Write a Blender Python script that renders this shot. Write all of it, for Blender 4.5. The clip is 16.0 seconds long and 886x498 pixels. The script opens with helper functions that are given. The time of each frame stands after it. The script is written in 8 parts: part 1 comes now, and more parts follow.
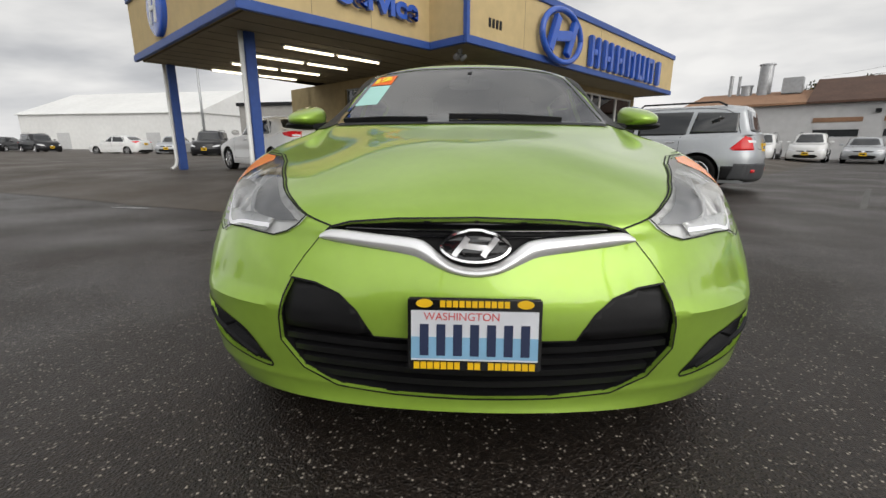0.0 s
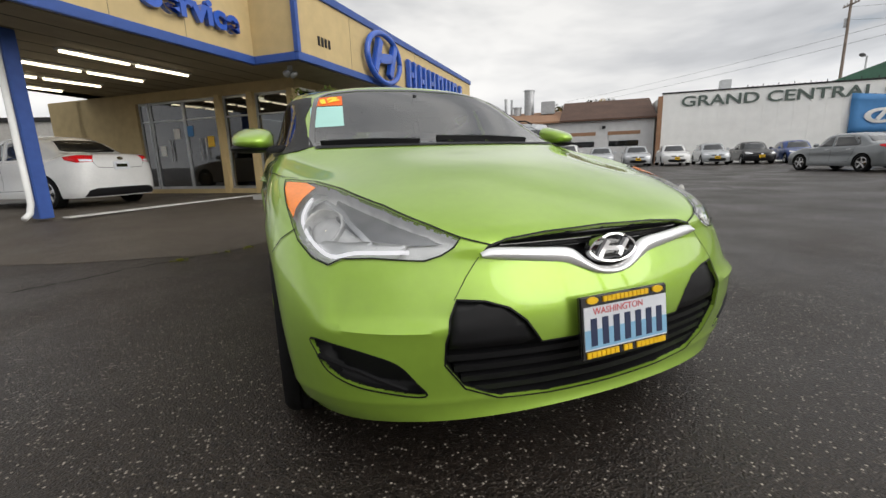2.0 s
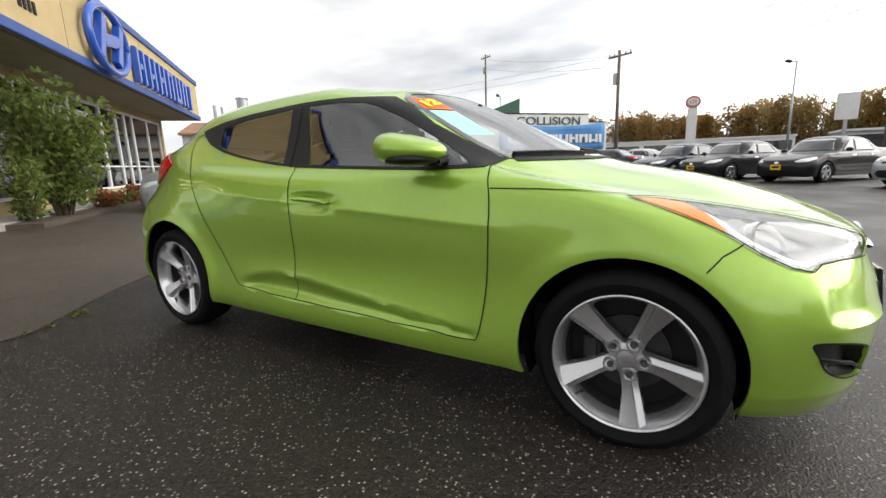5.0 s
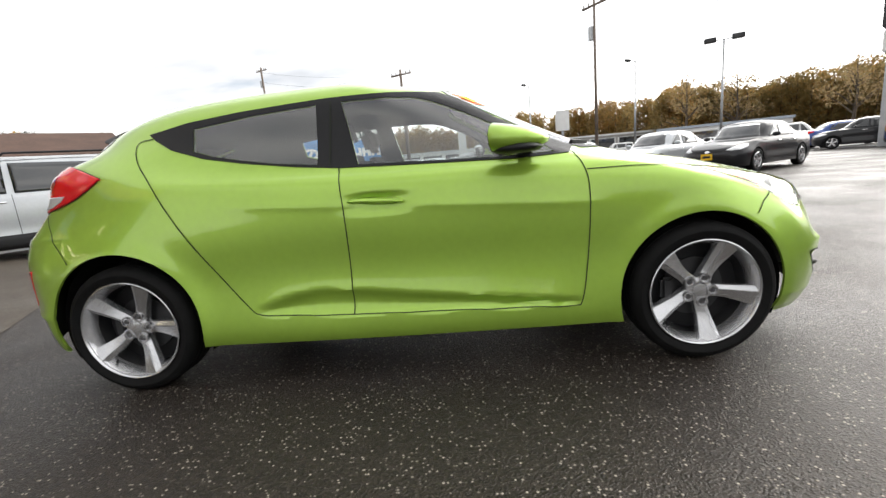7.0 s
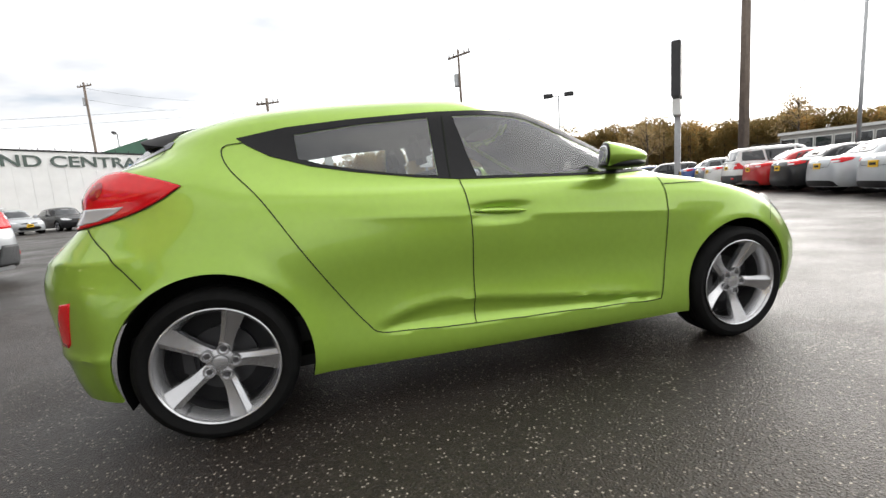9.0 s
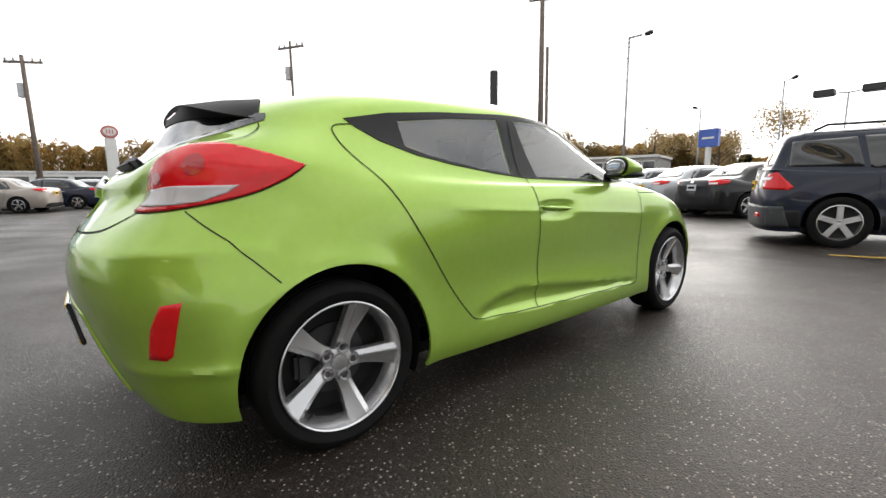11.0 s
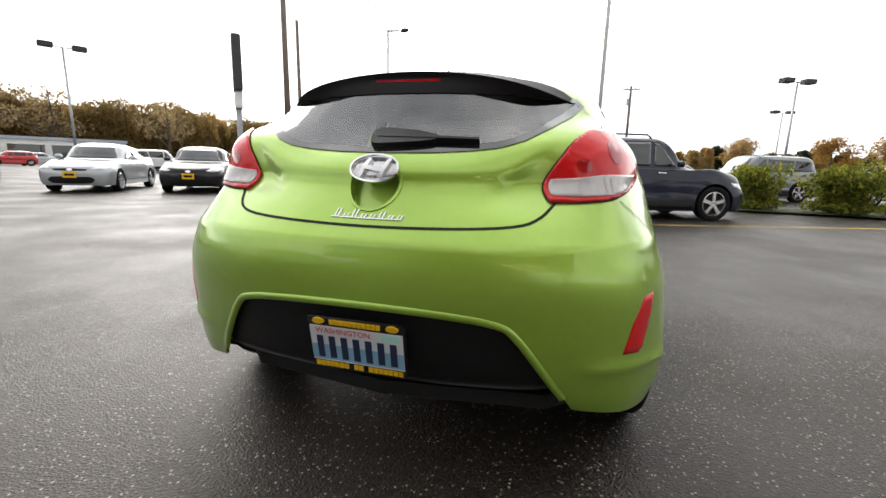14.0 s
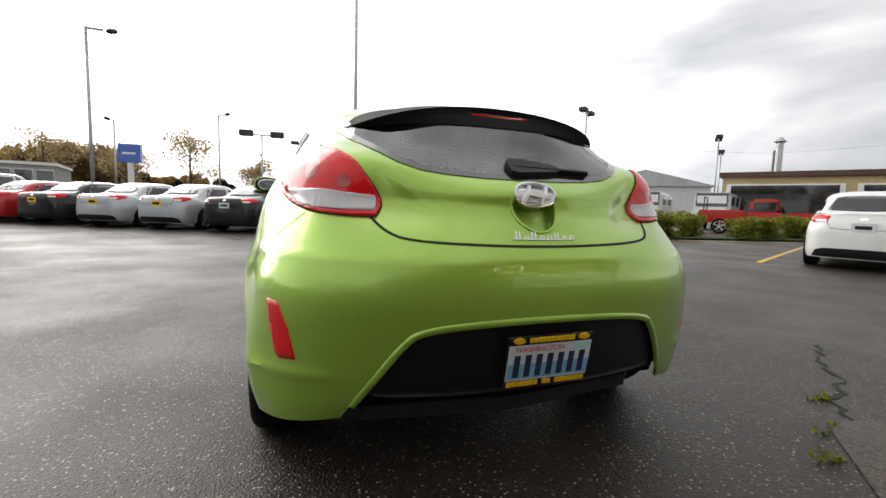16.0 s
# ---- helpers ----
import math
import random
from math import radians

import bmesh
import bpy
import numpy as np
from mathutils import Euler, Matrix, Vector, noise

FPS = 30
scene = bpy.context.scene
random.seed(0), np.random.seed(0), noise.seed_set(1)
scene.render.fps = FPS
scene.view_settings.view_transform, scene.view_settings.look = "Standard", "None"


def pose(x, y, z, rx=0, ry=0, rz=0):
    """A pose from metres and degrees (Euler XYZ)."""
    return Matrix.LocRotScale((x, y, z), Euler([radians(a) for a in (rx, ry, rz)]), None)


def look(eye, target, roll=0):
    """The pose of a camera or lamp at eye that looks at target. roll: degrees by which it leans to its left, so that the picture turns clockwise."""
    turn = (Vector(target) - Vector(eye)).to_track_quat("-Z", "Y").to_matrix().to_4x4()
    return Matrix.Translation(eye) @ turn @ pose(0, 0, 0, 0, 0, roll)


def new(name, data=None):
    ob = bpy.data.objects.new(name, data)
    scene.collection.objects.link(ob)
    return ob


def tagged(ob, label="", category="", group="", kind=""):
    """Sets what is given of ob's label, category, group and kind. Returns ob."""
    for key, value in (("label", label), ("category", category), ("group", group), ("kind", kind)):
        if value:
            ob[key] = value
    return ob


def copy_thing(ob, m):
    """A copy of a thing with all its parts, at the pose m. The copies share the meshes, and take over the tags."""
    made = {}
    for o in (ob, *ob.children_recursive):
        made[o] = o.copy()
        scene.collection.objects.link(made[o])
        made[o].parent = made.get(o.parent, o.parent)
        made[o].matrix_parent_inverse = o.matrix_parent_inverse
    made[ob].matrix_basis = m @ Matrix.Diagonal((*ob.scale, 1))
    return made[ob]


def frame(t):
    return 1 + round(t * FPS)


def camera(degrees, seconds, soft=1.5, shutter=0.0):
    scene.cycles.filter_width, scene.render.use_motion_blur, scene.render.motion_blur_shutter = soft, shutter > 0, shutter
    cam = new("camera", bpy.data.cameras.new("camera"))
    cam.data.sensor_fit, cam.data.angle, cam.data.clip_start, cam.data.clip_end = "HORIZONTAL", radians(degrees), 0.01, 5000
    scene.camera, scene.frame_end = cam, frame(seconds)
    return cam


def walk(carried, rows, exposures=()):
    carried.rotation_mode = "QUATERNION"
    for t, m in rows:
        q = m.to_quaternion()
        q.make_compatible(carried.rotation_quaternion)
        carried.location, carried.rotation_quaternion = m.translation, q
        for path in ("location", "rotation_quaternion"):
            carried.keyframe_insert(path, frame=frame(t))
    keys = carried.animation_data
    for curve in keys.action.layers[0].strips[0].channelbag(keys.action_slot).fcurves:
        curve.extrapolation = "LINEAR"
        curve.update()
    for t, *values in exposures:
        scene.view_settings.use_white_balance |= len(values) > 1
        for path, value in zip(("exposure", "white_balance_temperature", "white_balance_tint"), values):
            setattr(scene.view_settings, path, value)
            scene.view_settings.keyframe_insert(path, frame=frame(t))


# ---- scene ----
cam = camera(91.7, 16.0)
PATH = [
    (0, (-0.032, -3.008, 0.89), (-0.12, -1.065, 0.421), 0.2),
    (0.5, (-0.218, -3.011, 0.907), (-0.218, -1.058, 0.476), 1.0),
    (1, (-0.413, -3.022, 0.907), (-0.21, -1.075, 0.496), 0.1),
    (1.5, (-0.648, -3.036, 0.916), (-0.127, -1.159, 0.463), -2.0),
    (2, (-0.901, -2.936, 0.916), (-0.166, -1.122, 0.508), -1.8),
    (2.5, (-1.181, -2.791, 0.937), (-0.277, -1.042, 0.586), -0.7),
    (3, (-1.458, -2.642, 0.944), (-0.202, -1.133, 0.562), -2.0),
    (3.5, (-1.706, -2.39, 0.946), (-0.329, -0.991, 0.561), -0.5),
    (4, (-1.972, -2.101, 0.932), (-0.507, -0.795, 0.55), 0.3),
    (4.5, (-2.205, -1.776, 0.94), (-0.591, -0.694, 0.468), -1.2),
    (5, (-2.340, -1.430, 0.985), (-0.653, -0.434, 0.590), -1.8),
    (5.2, (-2.404, -1.297, 1.0), (-0.659, -0.403, 0.609), -2.85),
    (7.3, (-2.773, -0.055, 0.955), (-0.803, -0.021, 0.604), -3.7),
    (7.5, (-2.772, 0.080, 0.967), (-0.797, 0.061, 0.648), -2.6),
    (8, (-2.792, 0.345, 0.960), (-0.822, 0.153, 0.674), -3.0),
    (8.5, (-2.808, 0.641, 0.948), (-0.864, 0.272, 0.667), -3.7),
    (8.7, (-2.782, 0.752, 0.947), (-0.849, 0.329, 0.669), -3.9),
    (10.8, (-2.341, 1.923, 0.963), (-0.764, 0.735, 0.645), -1.5),
    (11, (-2.279, 2.041, 0.958), (-0.747, 0.791, 0.659), -0.7),
    (11.5, (-2.065, 2.295, 0.969), (-0.622, 0.941, 0.681), -0.1),
    (12, (-1.878, 2.517, 0.974), (-0.623, 0.99, 0.667), 0.3),
    (12.5, (-1.633, 2.742, 0.964), (-0.556, 1.09, 0.632), -0.0),
    (13, (-1.299, 2.911, 0.978), (-0.314, 1.205, 0.632), 1.5),
    (13.5, (-0.958, 3.119, 0.991), (-0.235, 1.297, 0.594), 0.8),
    (14, (-0.555, 3.23, 0.972), (-0.04, 1.334, 0.597), 1.5),
    (14.5, (-0.216, 3.285, 0.957), (0.042, 1.32, 0.686), 1.2),
    (15, (0.134, 3.31, 0.959), (0.108, 1.34, 0.618), 0.7),
    (15.5, (0.48, 3.285, 0.93), (0.182, 1.321, 0.694), 1.9),
    (16, (0.778, 3.268, 0.912), (0.102, 1.395, 0.719), 1.7),
]
walk(cam, [(t, look(e, g, r)) for t, e, g, r in PATH], [(0, -0.33), (2.0, -0.19), (3.5, -0.12), (5.0, 0.26), (7.3, 0.6), (8.7, 0.54), (11.0, 0.48), (12.5, 0.27), (13.5, 0.42), (14.0, 0.53), (14.5, 0.47), (15.0, 0.32), (15.5, 0.20), (16.0, 0.14)])

# ---- world and light ----
SUN_AZ, SUN_EL = 146.0, 27.0
world = bpy.data.worlds.new("overcast_sky")
scene.world = world
world.use_nodes = True


def build_sky():
    nt = world.node_tree
    nt.nodes.clear()
    N = nt.nodes.new
    L = nt.links.new
    out, bg = N("ShaderNodeOutputWorld"), N("ShaderNodeBackground")
    sky = N("ShaderNodeTexSky")
    sky.sky_type, sky.sun_disc = "NISHITA", False
    sky.sun_elevation, sky.sun_rotation = radians(SUN_EL), radians(SUN_AZ)
    sky_gain = N("ShaderNodeVectorMath")
    sky_gain.operation = "SCALE"
    sky_gain.inputs["Scale"].default_value = 0.11
    L(sky.outputs[0], sky_gain.inputs[0])
    geo, mp = N("ShaderNodeTexCoord"), N("ShaderNodeMapping")
    mp.inputs["Scale"].default_value = (1.0, 1.0, 3.2)
    L(geo.outputs["Generated"], mp.inputs[0])
    n1, n2 = N("ShaderNodeTexNoise"), N("ShaderNodeTexNoise")
    n1.inputs["Scale"].default_value, n1.inputs["Detail"].default_value = 1.5, 5.0
    n2.inputs["Scale"].default_value, n2.inputs["Detail"].default_value = 4.0, 6.0
    n1.inputs["Distortion"].default_value = 0.4
    L(mp.outputs[0], n1.inputs["Vector"])
    L(mp.outputs[0], n2.inputs["Vector"])
    add = N("ShaderNodeMath")
    add.operation = "MULTIPLY_ADD"
    add.inputs[1].default_value = 0.35
    L(n2.outputs["Fac"], add.inputs[0])
    L(n1.outputs["Fac"], add.inputs[2])
    ramp = N("ShaderNodeValToRGB")
    e = ramp.color_ramp.elements
    e[0].position, e[0].color = 0.43, (0.40, 0.415, 0.44, 1)
    e[1].position, e[1].color = 0.80, (1.08, 1.07, 1.05, 1)
    m = e.new(0.60)
    m.color = (0.67, 0.68, 0.70, 1)
    L(add.outputs[0], ramp.inputs[0])
    # the cloud deck is brighter towards the hidden sun
    dot = N("ShaderNodeVectorMath")
    dot.operation = "DOT_PRODUCT"
    a, el = radians(SUN_AZ), radians(SUN_EL)
    dot.inputs[1].default_value = (math.sin(a) * math.cos(el), math.cos(a) * math.cos(el), math.sin(el))
    L(geo.outputs["Generated"], dot.inputs[0])
    glow = N("ShaderNodeMapRange")
    glow.inputs["From Min"].default_value, glow.inputs["From Max"].default_value = -0.15, 1.0
    glow.inputs["To Min"].default_value, glow.inputs["To Max"].default_value = 0.90, 1.76
    glow.interpolation_type = "SMOOTHSTEP"
    L(dot.outputs["Value"], glow.inputs[0])
    lit = N("ShaderNodeVectorMath")
    lit.operation = "SCALE"
    L(ramp.outputs[0], lit.inputs[0])
    L(glow.outputs[0], lit.inputs["Scale"])
    # paler low down, greyer overhead
    up = N("ShaderNodeSeparateXYZ")
    L(geo.outputs["Generated"], up.inputs[0])
    rise = N("ShaderNodeMapRange")
    rise.inputs["From Min"].default_value, rise.inputs["From Max"].default_value = 0.08, 0.50
    rise.inputs["To Min"].default_value, rise.inputs["To Max"].default_value = 1.20, 0.93
    L(up.outputs["Z"], rise.inputs[0])
    deck = N("ShaderNodeVectorMath")
    deck.operation = "SCALE"
    L(lit.outputs[0], deck.inputs[0])
    L(rise.outputs[0], deck.inputs["Scale"])
    cover = N("ShaderNodeMapRange")
    cover.inputs["From Min"].default_value, cover.inputs["From Max"].default_value = 0.20, 0.29
    L(n1.outputs["Fac"], cover.inputs[0])
    mix = N("ShaderNodeMix")
    mix.data_type = "RGBA"
    L(cover.outputs[0], mix.inputs["Factor"])
    L(sky_gain.outputs[0], mix.inputs["A"])
    L(deck.outputs[0], mix.inputs["B"])
    L(mix.outputs["Result"], bg.inputs["Color"])
    bg.inputs["Strength"].default_value = 1.0
    L(bg.outputs[0], out.inputs[0])


build_sky()
sun = new("sun", bpy.data.lights.new("sun", "SUN"))
sun.data.energy, sun.data.angle, sun.data.color = 1.7, radians(52), (1.0, 0.96, 0.9)
_a, _e = radians(SUN_AZ), radians(SUN_EL)
sun.matrix_world = look((30 * math.sin(_a) * math.cos(_e), 30 * math.cos(_a) * math.cos(_e), 30 * math.sin(_e)), (0, 0, 0))
scene.view_settings.exposure = 0.0


# ---- materials ----
def mat(name, col, rough=0.5, metal=0.0, var=0.12, scale=6.0, bump=0.0, bump_scale=60.0, coat=0.0, alpha=1.0, trans=0.0,
        emit=None, emit_strength=0.0, ior=1.45, rough_var=0.0, spec=0.5, dirt=0.0):
    """A surface with large and fine colour variation, relief, and wear in its gloss."""
    m = bpy.data.materials.new(name)
    m.use_nodes = True
    nt = m.node_tree
    N, L = nt.nodes.new, nt.links.new
    b = nt.nodes["Principled BSDF"]
    b.inputs["Base Color"].default_value = (*col, 1)
    b.inputs["Roughness"].default_value, b.inputs["Metallic"].default_value = rough, metal
    b.inputs["Coat Weight"].default_value, b.inputs["Coat Roughness"].default_value = coat, 0.04
    b.inputs["Transmission Weight"].default_value, b.inputs["IOR"].default_value = trans, ior
    b.inputs["Specular IOR Level"].default_value = spec
    b.inputs["Alpha"].default_value = alpha
    if emit:
        b.inputs["Emission Color"].default_value, b.inputs["Emission Strength"].default_value = (*emit, 1), emit_strength
    tc = N("ShaderNodeTexCoord")
    if var > 0:
        big, fine = N("ShaderNodeTexNoise"), N("ShaderNodeTexNoise")
        big.inputs["Scale"].default_value, big.inputs["Detail"].default_value = scale * 0.12, 4
        fine.inputs["Scale"].default_value, fine.inputs["Detail"].default_value = scale, 6
        L(tc.outputs["Object"], big.inputs["Vector"])
        L(tc.outputs["Object"], fine.inputs["Vector"])
        mx = N("ShaderNodeMath")
        mx.operation = "ADD"
        L(big.outputs["Fac"], mx.inputs[0])
        L(fine.outputs["Fac"], mx.inputs[1])
        rg = N("ShaderNodeMapRange")
        rg.inputs["From Min"].default_value, rg.inputs["From Max"].default_value = 0.7, 1.3
        rg.inputs["To Min"].default_value, rg.inputs["To Max"].default_value = 1 - var, 1 + var
        L(mx.outputs[0], rg.inputs[0])
        sc = N("ShaderNodeVectorMath")
        sc.operation = "SCALE"
        sc.inputs[0].default_value = col
        L(rg.outputs[0], sc.inputs["Scale"])
        L(sc.outputs[0], b.inputs["Base Color"])
        if rough_var > 0:
            rr = N("ShaderNodeMapRange")
            rr.inputs["From Min"].default_value, rr.inputs["From Max"].default_value = 0.3, 0.7
            rr.inputs["To Min"].default_value, rr.inputs["To Max"].default_value = max(0.02, rough - rough_var), min(1, rough + rough_var)
            L(fine.outputs["Fac"], rr.inputs[0])
            L(rr.outputs[0], b.inputs["Roughness"])
    if bump > 0:
        nb, bp = N("ShaderNodeTexNoise"), N("ShaderNodeBump")
        nb.inputs["Scale"].default_value, nb.inputs["Detail"].default_value = bump_scale, 5
        bp.inputs["Strength"].default_value, bp.inputs["Distance"].default_value = bump, 0.01
        L(tc.outputs["Object"], nb.inputs["Vector"])
        L(nb.outputs["Fac"], bp.inputs["Height"])
        L(bp.outputs[0], b.inputs["Normal"])
    return m


def paint(name, col, flake=0.0, rough=0.32, gloss=0.04):
    m = mat(name, col, rough=rough, metal=flake, var=0.04, scale=30, coat=1.0, spec=0.5)
    m.node_tree.nodes["Principled BSDF"].inputs["Coat Roughness"].default_value = gloss
    return m


def asphalt(name, dark, light, wet, speck):
    """Coarse wet tarmac: bound stone chips of several greys, worn and puddled patches."""
    m = bpy.data.materials.new(name)
    m.use_nodes = True
    nt = m.node_tree
    N, L = nt.nodes.new, nt.links.new
    b = nt.nodes["Principled BSDF"]
    tc = N("ShaderNodeTexCoord")
    chips, grit = N("ShaderNodeTexVoronoi"), N("ShaderNodeTexNoise")
    chips.inputs["Scale"].default_value = 95
    grit.inputs["Scale"].default_value, grit.inputs["Detail"].default_value = 260, 3
    stain = N("ShaderNodeTexNoise")
    stain.inputs["Scale"].default_value, stain.inputs["Detail"].default_value, stain.inputs["Distortion"].default_value = 0.32, 6, 0.5
    damp = N("ShaderNodeTexNoise")
    damp.inputs["Scale"].default_value, damp.inputs["Detail"].default_value = 0.75, 7
    for n in (chips, grit, stain, damp):
        L(tc.outputs["Object"], n.inputs["Vector"])
    sep = N("ShaderNodeSeparateColor")
    L(chips.outputs["Color"], sep.inputs[0])
    pick = N("ShaderNodeMapRange")
    pick.inputs["From Min"].default_value, pick.inputs["From Max"].default_value = 0.86, 0.97
    L(sep.outputs[0], pick.inputs[0])
    inner = N("ShaderNodeMapRange")
    inner.inputs["From Min"].default_value, inner.inputs["From Max"].default_value = 0.55, 0.25
    L(chips.outputs["Distance"], inner.inputs[0])
    chip = N("ShaderNodeMath")
    chip.operation = "MULTIPLY"
    L(pick.outputs[0], chip.inputs[0])
    L(inner.outputs[0], chip.inputs[1])
    ground = N("ShaderNodeMix")
    ground.data_type = "RGBA"
    ground.inputs["A"].default_value, ground.inputs["B"].default_value = (*dark, 1), (*light, 1)
    st = N("ShaderNodeMapRange")
    st.inputs["From Min"].default_value, st.inputs["From Max"].default_value = 0.3, 0.7
    L(stain.outputs["Fac"], st.inputs[0])
    L(st.outputs[0], ground.inputs["Factor"])
    gr = N("ShaderNodeMapRange")
    gr.inputs["From Min"].default_value, gr.inputs["From Max"].default_value = 0.3, 0.7
    gr.inputs["To Min"].default_value, gr.inputs["To Max"].default_value = 0.6, 1.4
    L(grit.outputs["Fac"], gr.inputs[0])
    # each stone has its own tone
    tone = N("ShaderNodeMapRange")
    tone.inputs["To Min"].default_value, tone.inputs["To Max"].default_value = 0.45, 1.6
    L(sep.outputs[1], tone.inputs[0])
    both_tones = N("ShaderNodeMath")
    both_tones.operation = "MULTIPLY"
    L(gr.outputs[0], both_tones.inputs[0])
    L(tone.outputs[0], both_tones.inputs[1])
    sc = N("ShaderNodeVectorMath")
    sc.operation = "SCALE"
    L(ground.outputs["Result"], sc.inputs[0])
    L(both_tones.outputs[0], sc.inputs["Scale"])
    fin = N("ShaderNodeMix")
    fin.data_type = "RGBA"
    fin.inputs["B"].default_value = (*speck, 1)
    L(chip.outputs[0], fin.inputs["Factor"])
    L(sc.outputs[0], fin.inputs["A"])
    L(fin.outputs["Result"], b.inputs["Base Color"])
    rr = N("ShaderNodeMapRange")
    rr.inputs["From Min"].default_value, rr.inputs["From Max"].default_value = 0.35, 0.65
    rr.inputs["To Min"].default_value, rr.inputs["To Max"].default_value = wet, min(1, wet + 0.22)
    L(damp.outputs["Fac"], rr.inputs[0])
    L(rr.outputs[0], b.inputs["Roughness"])
    b.inputs["Specular IOR Level"].default_value = 0.45
    b.inputs["Specular Tint"].default_value = (1.0, 0.93, 0.87, 1)
    bp = N("ShaderNodeBump")
    bp.inputs["Strength"].default_value, bp.inputs["Distance"].default_value = 0.6, 0.004
    hsum = N("ShaderNodeMath")
    hsum.operation = "MULTIPLY_ADD"
    hsum.inputs[1].default_value = 1.3
    L(grit.outputs["Fac"], hsum.inputs[0])
    L(inner.outputs[0], hsum.inputs[2])
    L(hsum.outputs[0], bp.inputs["Height"])
    L(bp.outputs[0], b.inputs["Normal"])
    return m


